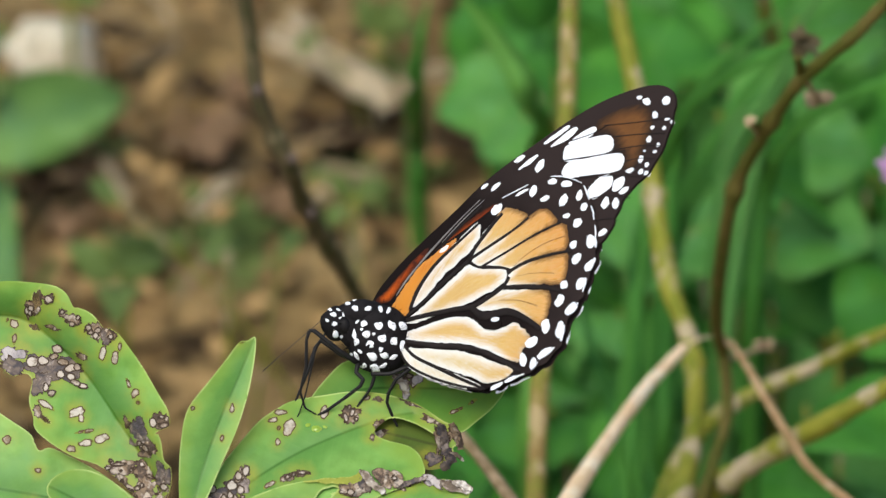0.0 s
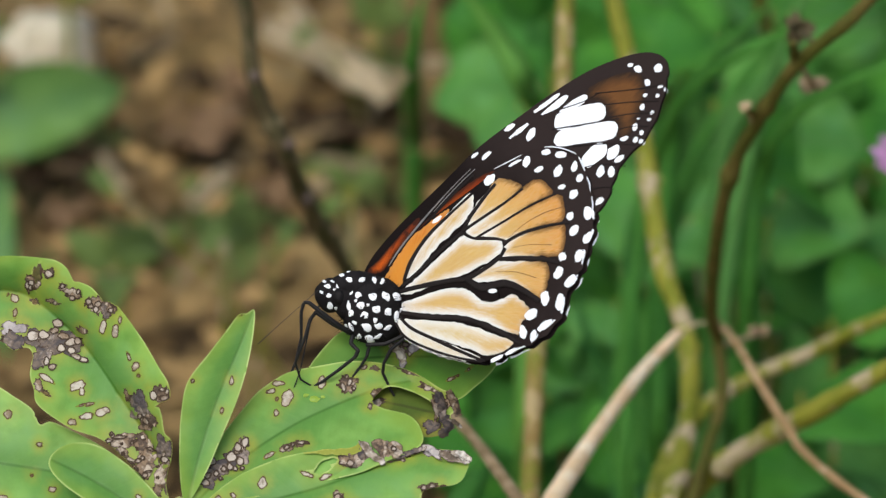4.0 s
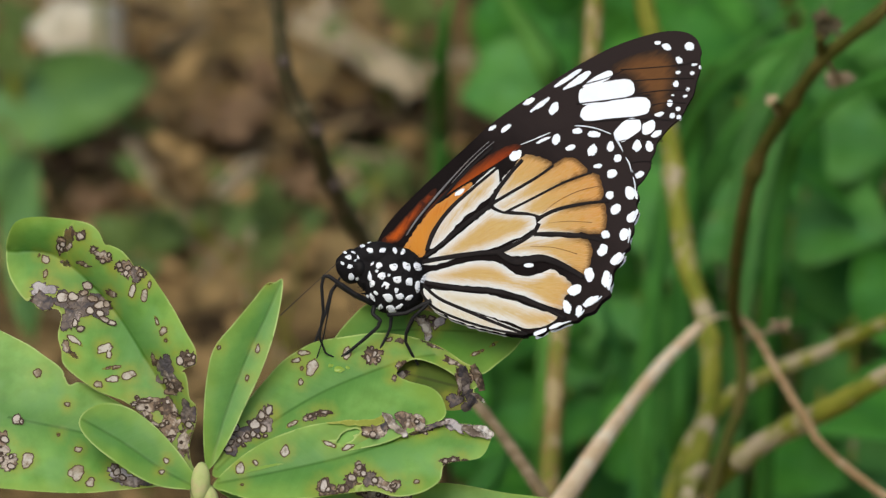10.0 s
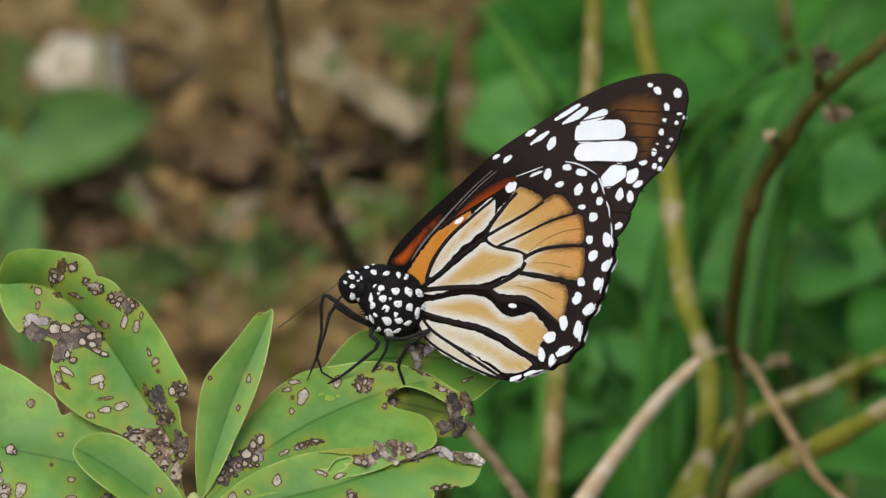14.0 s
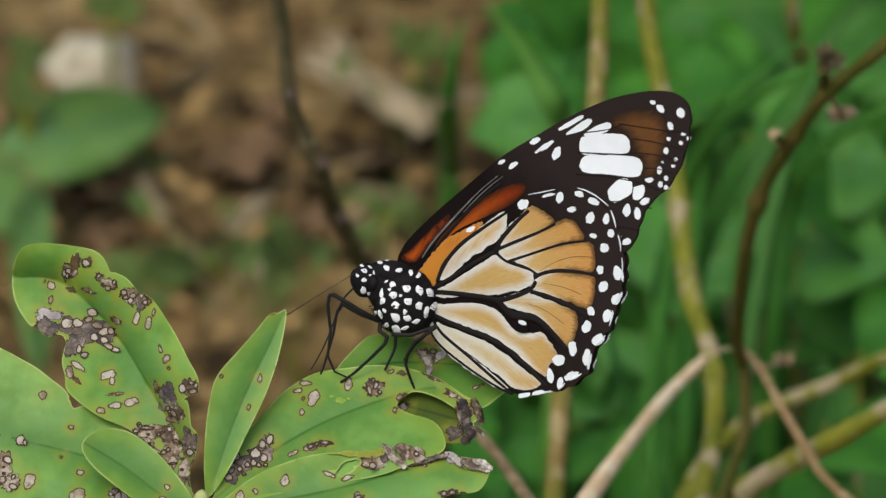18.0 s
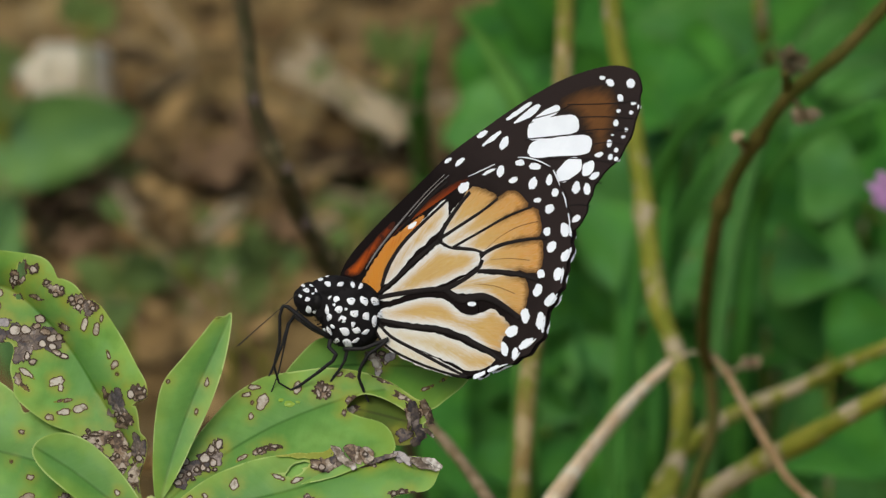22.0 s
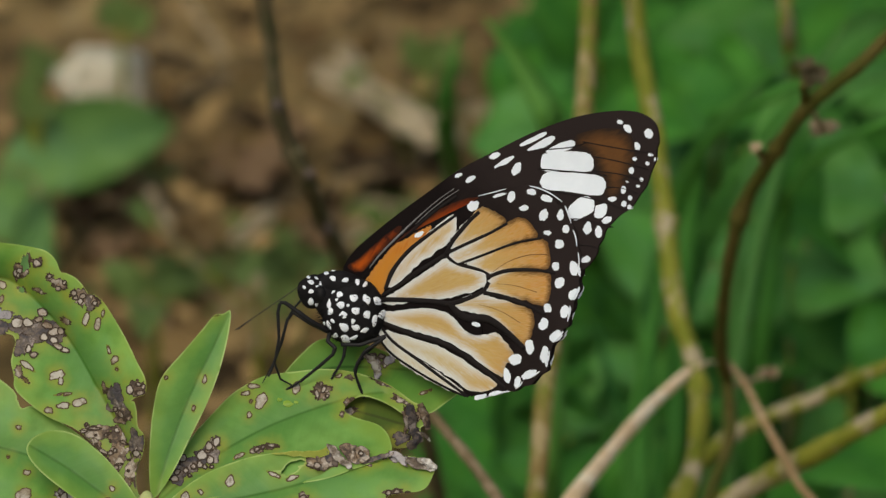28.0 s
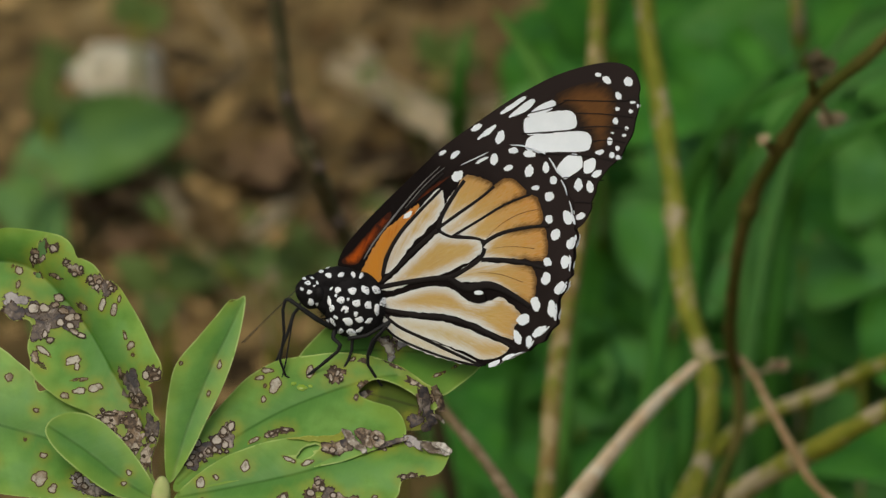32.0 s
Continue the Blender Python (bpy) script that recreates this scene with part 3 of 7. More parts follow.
ground()
rnd = random.Random(4)
NEAR = ((-0.18, 0.18), (0.28, 0.95))
scraps("leaf_litter", 1500, LITTER, (0.004, 0.013), rnd, NEAR, "brown dead leaf scraps strewn over soil")
scraps("leaf_crumbs", 3600, LITTER, (0.0018, 0.007), rnd, NEAR, "small brown plant crumbs strewn over soil")
scraps("dry_stalks", 150, PALE_LITTER, (0.010, 0.032), rnd, NEAR, "thin bleached stalks strewn over soil", 0.045)
scraps("straw_bits", 300, PALE_LITTER, (0.004, 0.014), rnd, NEAR, "short pale straw bits strewn over soil", 0.09)
stone(140, 58, (0.0112, 0.0098, 0.0085))


def strap(points, width, label, up=0.022, material=BLEACHED):
    """A long dead blade that lies in an arc over the litter."""
    line = curve([tuple(nearer(on_ground(u, v), up)) for u, v in points], 8)
    root = tagged(new("dead_leaf"), label, "dead leaf", "dead leaves on the soil")
    root.location = line[0]
    bm = bmesh.new()
    rows = []
    for i, p in enumerate(line):
        t = i / (len(line) - 1)
        d = Vector(line[min(i + 1, len(line) - 1)] - line[max(i - 1, 0)]).normalized()
        y = d.cross(CAM_SIDE).normalized()
        h = width * (0.35 + 0.65 * math.sin(math.pi * (0.08 + 0.84 * t))) * (1 + 0.15 * math.sin(11 * t))
        rows.append([bm.verts.new(Vector(p) - root.location + y * (s * h) + CAM_SIDE * (h * 0.5 * (1 - s * s))) for s in (-1, -0.5, 0, 0.5, 1)])
    for a, b in zip(rows, rows[1:]):
        for k in range(4):
            bm.faces.new((a[k], a[k + 1], b[k + 1], b[k]))
    bmesh.ops.solidify(bm, geom=bm.faces[:], thickness=0.0005)
    part("blade", bm, material, root)
    part("midrib", tube([tuple(Vector(p) - root.location + CAM_SIDE * width * 0.5) for p in line[::4]], (0.0005, 0.0003), 6, 2), GREY_TWIG, root)


strap([(505, 40), (560, 48), (620, 68), (668, 94), (702, 122), (724, 150)], 0.0042, "long arched bleached leaf on brown soil")
strap([(262, 84), (290, 66), (330, 40), (360, 22)], 0.0016, "grey bleached leaf strip beside a stone", 0.012, PALE_LITTER)
strap([(770, 88), (820, 80), (880, 95), (930, 130)], 0.0018, "pale dry grass blade lying on soil")
strap([(370, 345), (405, 310), (445, 270)], 0.0022, "short pale straw on brown soil")
strap([(738, 88), (755, 112), (768, 145)], 0.0018, "pale dry leaf strip on soil")
strap([(556, -20), (572, 4), (590, 22)], 0.0026, "short bleached leaf on soil")
strap([(560, 345), (620, 300), (660, 285)], 0.0016, "short tan dead blade on brown soil")
strap([(215, 250), (245, 290), (262, 315)], 0.0012, "short pale straw on brown soil")
dead_leaf(330, 190, 0.018, 0.006, 60, LITTER, "flat brown dead leaf on soil")
TAN_LITTER = litter_material("tan dead leaf", (0.32, 0.205, 0.115), (0.36, 0.235, 0.135), 0.45)
dead_leaf(395, 215, 0.020, 0.0075, 35, TAN_LITTER, "broad tan dead leaf curled on soil")
dead_leaf(150, 348, 0.012, 0.004, 20, TAN_LITTER, "small tan dead leaf on soil")
dead_leaf(520, 320, 0.014, 0.0045, 40, TAN_LITTER, "small tan dead leaf on soil")
dead_leaf(450, 130, 0.014, 0.005, -30, TAN_LITTER, "tan dead leaf on soil beside a twig")
dead_leaf(300, 330, 0.018, 0.005, 110, LITTER, "reddish brown dead leaf on soil")
# near-black leaf-shaped pieces put where hollows in the litter lie in shade
HOLLOW_SHADE = litter_material("hollow shade", (0.026, 0.017, 0.010), (0.055, 0.036, 0.020))
dead_leaf(690, 178, 0.016, 0.0055, 10, HOLLOW_SHADE, "dark piece standing for a shaded hollow in soil")
dead_leaf(640, 215, 0.013, 0.004, -20, HOLLOW_SHADE, "dark piece standing for a shaded hollow in soil")
dead_leaf(850, 205, 0.016, 0.006, 30, HOLLOW_SHADE, "dark piece standing for a shaded hollow in soil")
dead_leaf(110, 292, 0.014, 0.0045, 0, HOLLOW_SHADE, "dark piece standing for a shaded hollow in soil")
dead_leaf(520, 255, 0.010, 0.003, 30, HOLLOW_SHADE, "dark piece standing for a shaded hollow in soil")
dead_leaf(640, 112, 0.015, 0.0045, -25, HOLLOW_SHADE, "dark piece standing for shade under a bleached leaf")
dead_leaf(590, 190, 0.014, 0.005, 10, HOLLOW_SHADE, "dark piece standing for a shaded hollow in soil")
dead_leaf(180, 290, 0.014, 0.005, 15, HOLLOW_SHADE, "dark piece standing for shade under a weed")
dead_leaf(390, 115, 0.012, 0.0035, -35, HOLLOW_SHADE, "dark piece standing for a shaded hollow in soil")
dead_leaf(620, 140, 0.017, 0.006, 20, LITTER, "dark brown dead leaf on soil")


# ---- plants behind the butterfly ----
def stalk(name, points, radii, material, label, category, knobs=(), foot=True, sprigs=(), scars=()):
    """A stem through lines of sight (u, v, depth), rooted in the soil."""
    pts = [sight(*p) for p in points]
    if foot:
        low = pts[-1]
        base = drop(low + (low - pts[-2]).normalized() * 0.012, -0.004)
        pts += [low.lerp(base, k) for k in (0.08, 0.25, 0.6, 1.0)]
    wide = deeper(points[len(points) // 2][2]) / points[len(points) // 2][2]
    radii, knobs = [r * wide for r in radii], [(a, b * wide) for a, b in knobs]
    bm = tube([tuple(p) for p in pts], radii, 10, 8, knobs=knobs)
    root = new(name)
    root.location = drop(pts[-1])
    ob = part("stem", bm, material, root)
    ob.matrix_parent_inverse = Matrix.Translation(root.location).inverted()
    line = curve([tuple(p) for p in pts], 8)
    for at_, more in knobs:
        q = line[int(at_ * (len(line) - 1))]
        r = float(np.interp(at_, np.linspace(0, 1, len(radii)), radii))
        kn = part("node", ball(tuple(q), (r * 1.25, r * 1.25, r * 0.9), 0, 12, 8), material, root)
        kn.matrix_parent_inverse = Matrix.Translation(root.location).inverted()
        bud = part("bud_scar", ball((q[0] + r, q[1] - r * 0.5, q[2] + r * 0.3), (r * 0.36, r * 0.34, r * 0.42), 0, 10, 6), PALE_LITTER if material == DARK_STEM else material, root)
        bud.matrix_parent_inverse = Matrix.Translation(root.location).inverted()
    for at_ in scars:
        q = sight(*at_)
        o = part("leaf_scar", ball(tuple(q), (0.0009 * wide, 0.0008 * wide, 0.0010 * wide), 0, 10, 8), LILAC, root, "pale corky leaf scar")
        o.matrix_parent_inverse = Matrix.Translation(root.location).inverted()
    for a, b, r in sprigs:
        s = part("side_shoot", tube([tuple(sight(*a)), tuple((sight(*a) + sight(*b)) / 2 + Vector((0, 0, 0.001))), tuple(sight(*b))], (r, r * 0.8, r * 0.6), 8, 4), material, root)
        s.matrix_parent_inverse = Matrix.Translation(root.location).inverted()
    return tagged(root, label, category)


def blade(base, tip, width, face, sag=0.1, fold=0.25, n=12, shape=0.8):
    """A leaf from base to tip, its upper side towards face."""
    base, tip = Vector(base), Vector(tip)
    d = tip - base
    L = d.length
    x = d.normalized()
    y = Vector(face).cross(x).normalized()
    z = x.cross(y)
    bm = bmesh.new()
    la = {k: bm.verts.layers.float.new(k) for k in ("edge", "rib", "along")}
    tops, lows = [], []
    across = (-1, -0.66, -0.33, 0, 0.33, 0.66, 1)
    for i in range(n + 1):
        t = i / n
        h = width * 0.5 * math.sin(math.pi * min(0.02 + 0.98 * t ** shape, 1.0)) ** 0.85 + 0.0002
        for store, off in ((tops, 0.0), (lows, -0.0003)):
            row = []
            for s in across:
                p = base + x * (t * L) + y * (s * h) + z * (abs(s) * h * fold - sag * L * (2 * t - 1) ** 2 + off + 0.02 * L * math.sin(7 * t + 3 * s))
                w = bm.verts.new(p)
                w[la["edge"]], w[la["rib"]], w[la["along"]] = (1 - abs(s)) * h / UNIT, abs(s) * h / UNIT, t * L / UNIT
                row.append(w)
            store.append(row)
    for g, flip in ((tops, False), (lows, True)):
        for a, b in zip(g, g[1:]):
            for k in range(len(across) - 1):
                q = (a[k], b[k], b[k + 1], a[k + 1])
                bm.faces.new(q[::-1] if not flip else q)
    for k in (0, len(across) - 1):
        for i in range(n):
            bm.faces.new((tops[i][k], tops[i + 1][k], lows[i + 1][k], lows[i][k]))
    return bm




def weed(name, foot, leaves, material, label, stem=GREEN_STEM, thick=0.0007):
    """A low plant: leaf stalks from one foot, each ending in a blade. leaves: base and tip as lines of sight, width, lean."""
    root = new(name)
    at_foot = drop(sight(*foot))
    root.location = at_foot
    back = Matrix.Translation(at_foot).inverted()
    for (a, b, w, lean) in leaves:
        pa, pb = sight(*a), sight(*b)
        face = CAM_SIDE + Vector(lean)
        lf = part("leaf", blade(pa, pb, w * deeper(a[2]) / a[2], face), material, root)
        lf.matrix_parent_inverse = back
        mid = (pa + at_foot) / 2 + Vector((0, 0, 0.01))
        st = part("leaf_stalk", tube([tuple(at_foot), tuple(mid), tuple(pa)], (thick, thick * 0.8, thick * 0.6), 6, 5), stem, root)
        st.matrix_parent_inverse = back
    return tagged(root, label, "plant")


stalk("twig_plant", [(440, -260, 1.024), (474, -20, 1.031), (488, 105, 1.034), (512, 180, 1.037), (541, 240, 1.039), (565, 305, 1.049), (612, 395, 1.059), (680, 520, 1.074), (740, 660, 1.084), (800, 1000, 1.114)],
      (0.0012, 0.0013, 0.0013, 0.0013, 0.0013, 0.0014, 0.0015), DARK_STEM, "thin dark knotty twig rising before the soil", "twig", ((0.245, 0.0005), (0.33, 0.0004), (0.39, 0.0005), (0.46, 0.0004)), scars=((489, 106, 1.032), (548, 228, 1.037), (579, 326, 1.048)))
stalk("yellow_green_stem", [(1100, -350, 1.05), (1125, -40, 1.05), (1148, 90, 1.048), (1175, 250, 1.045), (1185, 340, 1.043), (1205, 470, 1.04), (1236, 560, 1.038), (1247, 650, 1.036), (1236, 760, 1.03), (1200, 900, 1.02)],
      (0.0015, 0.0015, 0.0016, 0.0014, 0.0016, 0.0015, 0.0019), GREEN_STEM, "yellow-green plant stem with pale corky patches", "stem", ((0.28, 0.0004), (0.5, 0.0005), (0.66, 0.0006)))
stalk("upright_green_stem", [(1046, -300, 1.045), (1040, 20, 1.04), (1022, 250, 1.035), (992, 480, 1.028), (974, 620, 1.022), (966, 740, 1.02), (956, 900, 1.012)],
      (0.0014, 0.0015, 0.0015, 0.0016, 0.0016), MOTTLED_STEM, "upright yellow-green stem behind the butterfly", "stem", ((0.6, 0.0004), (0.75, 0.0005)))
stalk("bent_brown_stem", [(1745, -190, 0.985), (1566, 4, 0.99), (1499, 61, 0.993), (1444, 107, 0.996), (1402, 162, 1.0), (1374, 206, 1.003), (1336, 268, 1.008), (1312, 340, 1.012), (1294, 440, 1.02), (1286, 540, 1.03), (1298, 600, 1.035), (1300, 700, 1.03), (1270, 790, 1.025), (1240, 900, 1.02)],
      (0.0010, 0.00108, 0.00105, 0.001, 0.00095, 0.00095, 0.00105), BROWN_STEM, "bowed olive-brown stem with small side buds", "stem", ((0.26, 0.0004), (0.38, 0.0005)),
      sprigs=(((1374, 212, 1.003), (1355, 184, 1.0), 0.0007), ((1444, 108, 0.997), (1440, 66, 0.99), 0.0009)))
stalk("thin_pale_stem", [(1382, -320, 1.09), (1380, -100, 1.09), (1386, -10, 1.095), (1396, 40, 1.105), (1408, 80, 1.12), (1420, 140, 1.15)],
      (0.0010, 0.0012, 0.0012, 0.0010), GREEN_STEM, "thin pale green stem among weeds", "stem")
stalk("straw_stalk", [(1228, 576, 1.03), (1160, 643, 1.02), (1078, 748, 1.0), (992, 872, 0.98), (870, 1045, 0.96)],
      (0.0008, 0.0011, 0.0014, 0.0017, 0.0019, 0.002), STRAW, "bleached dry straw stalk leaning across stems", "dry stalk", sprigs=(((1230, 574, 1.03), (1296, 562, 1.034), 0.0002),))
stalk("dry_side_twig", [(1290, 555, 1.035), (1325, 590, 1.03), (1370, 670, 1.02), (1415, 745, 1.01), (1440, 785, 1.005), (1500, 840, 0.995), (1600, 910, 0.985), (1760, 1010, 0.98)],
      (0.0005, 0.00065, 0.00065, 0.0006, 0.00042, 0.00034, 0.0003), TWIG, "tan dry twig hanging between green stems", "twig")
stalk("leaning_green_stem", [(1800, 545, 1.0), (1568, 660, 1.01), (1470, 715, 1.015), (1380, 760, 1.02), (1300, 810, 1.025), (1220, 880, 1.03), (1180, 930, 1.03)],
      (0.0013, 0.0017, 0.0018, 0.0018, 0.0018), GREEN_STEM, "thick yellow-green stem leaning low", "stem", ((0.4, 0.0004), (0.6, 0.0003)))
stalk("thin_leaning_stem", [(1800, 480, 1.04), (1568, 566, 1.045), (1450, 620, 1.05), (1350, 660, 1.05), (1270, 710, 1.05), (1200, 800, 1.05), (1170, 900, 1.04)],
      (0.0010, 0.0012, 0.0012, 0.0012, 0.0013), GREEN_STEM, "thin green stem leaning low", "stem")
stalk("brown_low_twig", [(770, 640, 0.99), (800, 680, 0.99), (860, 750, 0.985), (930, 850, 0.98), (1020, 1000, 0.975)],
      (0.0007, 0.0009, 0.001, 0.001), GREY_TWIG, "short weathered twig below the leaf tips", "twig")



def grass(name, points, width, label, material=GRASS):
    """A narrow arching blade."""
    line = [sight(*p) for p in points]
    foot = drop(line[-1])
    pts = curve([tuple(p) for p in line] + [tuple(line[-1].lerp(foot, k)) for k in (0.15, 0.5, 1.0)], 8)
    bm = bmesh.new()
    la = {k: bm.verts.layers.float.new(k) for k in ("edge", "rib", "along")}
    rows = []
    for i, p in enumerate(pts):
        t = i / (len(pts) - 1)
        d = Vector(pts[min(i + 1, len(pts) - 1)] - pts[max(i - 1, 0)]).normalized()
        y = d.cross(CAM_SIDE).normalized()
        z = y.cross(d)
        h = width * 0.55 * min(1.0, 0.05 + 3.2 * t)
        row = []
        for s, lift in ((-1, 0.25), (0, 0), (1, 0.25), (0, -0.12)):
            w = bm.verts.new(Vector(p) + y * (s * h) + z * (lift * h))
            w[la["edge"]], w[la["rib"]], w[la["along"]] = (1 - abs(s)) * h / UNIT + 3, abs(s) * h / UNIT, t * 300
            row.append(w)
        rows.append(row)
    for a, b in zip(rows, rows[1:]):
        for k in range(4):
            bm.faces.new((a[k], a[(k + 1) % 4], b[(k + 1) % 4], b[k]))
    root = new(name)
    root.location = foot
    lf = part("blade", bm, material, root)
    lf.matrix_parent_inverse = Matrix.Translation(foot).inverted()
    mid = part("midrib", tube([tuple(Vector(p) + CAM_SIDE * 0.0001) for p in pts[1::4]], (0.0001, 0.0002, 0.0003), 5, 2), material, root)
    mid.matrix_parent_inverse = Matrix.Translation(foot).inverted()
    return tagged(root, label, "grass")


grass("grass_blade", [(840, -60, 1.09), (884, -5, 1.09), (926, 60, 1.09), (962, 130, 1.09), (985, 230, 1.1), (975, 420, 1.1), (960, 700, 1.09)], 0.0046, "bright green arching grass blade", BRIGHT_GRASS)
grass("grass_blade", [(795, -40, 1.12), (776, 40, 1.12), (766, 140, 1.13), (766, 185, 1.17), (768, 225, 1.215)], 0.0036, "upright green grass blade before soil")
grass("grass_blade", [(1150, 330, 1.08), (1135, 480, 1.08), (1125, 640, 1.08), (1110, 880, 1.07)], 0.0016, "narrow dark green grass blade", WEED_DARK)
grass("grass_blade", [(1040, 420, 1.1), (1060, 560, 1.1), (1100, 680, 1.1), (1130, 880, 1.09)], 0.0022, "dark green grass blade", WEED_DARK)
grass("grass_blade", [(1568, 10, 1.06), (1470, 40, 1.06), (1360, 80, 1.06), (1250, 160, 1.07), (1190, 280, 1.08), (1150, 480, 1.08), (1130, 760, 1.07)], 0.003, "long green grass blade bending low")

grass("grass_blade", [(1460, -40, 1.08), (1350, 45, 1.08), (1265, 120, 1.08), (1225, 210, 1.09), (1205, 400, 1.09), (1190, 700, 1.08)], 0.003, "light green grass blade bending low")
grass("grass_blade", [(1700, 90, 1.05), (1560, 130, 1.05), (1440, 200, 1.06), (1380, 300, 1.07), (1350, 500, 1.07)], 0.003, "light green grass blade bending low")
grass("grass_blade", [(840, 745, 1.07), (875, 800, 1.07), (850, 850, 1.06), (800, 930, 1.05)], 0.004, "short pale green grass blade under the leaves")

rg = random.Random(17)
for k in range(6):
    a, b = rg.uniform(-90, 150), rg.uniform(150, 420)
    u0, u1 = rg.uniform(1380, 1650), rg.uniform(1190, 1330)
    d = rg.uniform(1.06, 1.11)
    grass("grass_blade", [(u0, a, d), (u0 * 0.66 + u1 * 0.34, a * 0.75 + b * 0.25 - 25, d), (u0 * 0.33 + u1 * 0.67, a * 0.45 + b * 0.55 - 25, d), (u1, b, d), (u1 - 30, b + 220, d)], rg.uniform(0.0012, 0.0026), "thin green grass blade arching among weeds", WEED_PALE if k % 3 else GRASS)
for k in range(6):
    u0, v0, d = rg.uniform(1040, 1190), rg.uniform(340, 560), rg.uniform(1.06, 1.1)
    grass("grass_blade", [(u0, v0, d), (u0 + rg.uniform(-12, 12), v0 + 150, d), (u0 + rg.uniform(-25, 25), v0 + 320, d), (u0 + rg.uniform(-40, 40), 900, d)], rg.uniform(0.0009, 0.0015), "thin upright green grass blade", WEED if k % 2 else GRASS)
# broad weed leaves, plant by plant
weed("broad_leaved_weed", (60, 320, 1.23), [((-40, 214, 1.228), (276, 108, 1.24), 0.0168, (0.1, 0, 0.0)), ((20, 330, 1.2), (-90, 250, 1.2), 0.010, (0, 0, 0)), ((20, 520, 1.15), (28, 200, 1.19), 0.0075, (-0.1, 0, 0.0))],
     WEED_DULL, "low weed with broad pale green leaves on soil")
weed("small_weed", (240, 470, 1.16), [((230, 440, 1.15), (150, 380, 1.15), 0.006, (0, 0, 0)), ((240, 430, 1.15), (330, 390, 1.16), 0.006, (0.2, 0, 0)), ((240, 440, 1.14), (230, 500, 1.13), 0.007, (0, 0, 0.2)), ((250, 430, 1.16), (280, 350, 1.17), 0.004, (0, 0, 0))],
     SPROUT, "small green weed seedling on brown soil")
weed("small_weed", (430, 440, 1.16), [((420, 400, 1.16), (405, 340, 1.17), 0.004, (0, 0, 0)), ((430, 400, 1.16), (470, 370, 1.17), 0.003, (0.2, 0, 0)), ((420, 410, 1.15), (380, 400, 1.15), 0.003, (0, 0, 0.2)), ((530, 400, 1.15), (560, 350, 1.16), 0.0035, (0, 0, 0.2))],
     SPROUT, "small green weed seedling on brown soil")
weed("small_weed", (165, -30, 1.25), [((160, -45, 1.25), (120, -95, 1.25), 0.006, (0, 0, 0)), ((165, -45, 1.25), (215, -80, 1.25), 0.007, (0.2, 0, 0)), ((150, -50, 1.25), (160, -110, 1.25), 0.005, (0, 0, 0.2))],
     SPROUT, "small green weed seedling on brown soil")
weed("small_weed", (20, 150, 1.23), [((20, 130, 1.23), (-20, 60, 1.23), 0.006, (0, 0, 0)), ((10, 120, 1.23), (50, 90, 1.23), 0.004, (0.2, 0, 0)), ((-10, 110, 1.23), (10, 20, 1.23), 0.005, (0, 0, 0.2))],
     SPROUT, "small green weed seedling on brown soil")
weed("small_weed", (700, 60, 1.24), [((700, 30, 1.24), (670, -40, 1.24), 0.005, (0, 0, 0)), ((705, 30, 1.24), (745, -30, 1.24), 0.006, (0.2, 0, 0)), ((560, 60, 1.24), (600, 20, 1.24), 0.0025, (0, 0, 0.2))],
     SPROUT, "small green weed seedling on brown soil")
weed("small_weed", (660, 330, 1.17), [((650, 310, 1.17), (610, 270, 1.17), 0.003, (0, 0, 0)), ((660, 310, 1.17), (700, 280, 1.17), 0.0035, (0.2, 0, 0)), ((640, 330, 1.16), (600, 350, 1.16), 0.003, (0, 0, 0.2)), ((230, 300, 1.17), (180, 260, 1.18), 0.003, (0, 0, 0))],
     SPROUT, "small dull green weed seedling on brown soil")
weed("leafy_weed", (900, 110, 1.2), [((890, 60, 1.2), (830, 0, 1.2), 0.011, (0, 0, 0)), ((900, 60, 1.2), (960, 0, 1.2), 0.013, (0.2, 0, 0)), ((890, 80, 1.19), (850, 140, 1.19), 0.009, (0, 0, 0.2)), ((905, 60, 1.2), (900, -60, 1.21), 0.012, (0, 0, 0))],
     WEED, "low leafy weed with green pointed leaves")
weed("leafy_weed", (930, 250, 1.17), [((985, 140, 1.17), (800, 160, 1.17), 0.017, (0.1, 0, 0.2)), ((960, 170, 1.165), (880, 250, 1.165), 0.013, (0, 0, 0.1))],
     WEED_PALE, "low leafy weed with pale green pointed leaves")
weed("leafy_weed", (1400, 230, 1.12), [((1300, 170, 1.12), (1480, 140, 1.115), 0.017, (0.1, 0, 0.3)), ((1420, 240, 1.11), (1568, 250, 1.11), 0.018, (0, 0, 0.2)), ((1250, 380, 1.12), (1330, 300, 1.12), 0.012, (0.2, 0, 0.2)), ((1390, 380, 1.11), (1560, 400, 1.105), 0.02, (-0.2, 0, 0.3))],
     WEED_PALE, "low leafy weed with pale green pointed leaves")
weed("leafy_weed", (1130, 520, 1.15), [((1190, 440, 1.14), (1050, 270, 1.145), 0.016, (0.1, 0, 0.3)), ((1120, 520, 1.14), (1070, 640, 1.135), 0.013, (0, 0, 0.2)), ((1150, 480, 1.14), (1240, 360, 1.145), 0.012, (0.2, 0, 0.2))],
     WEED_PALE, "low leafy weed with pale green pointed leaves")
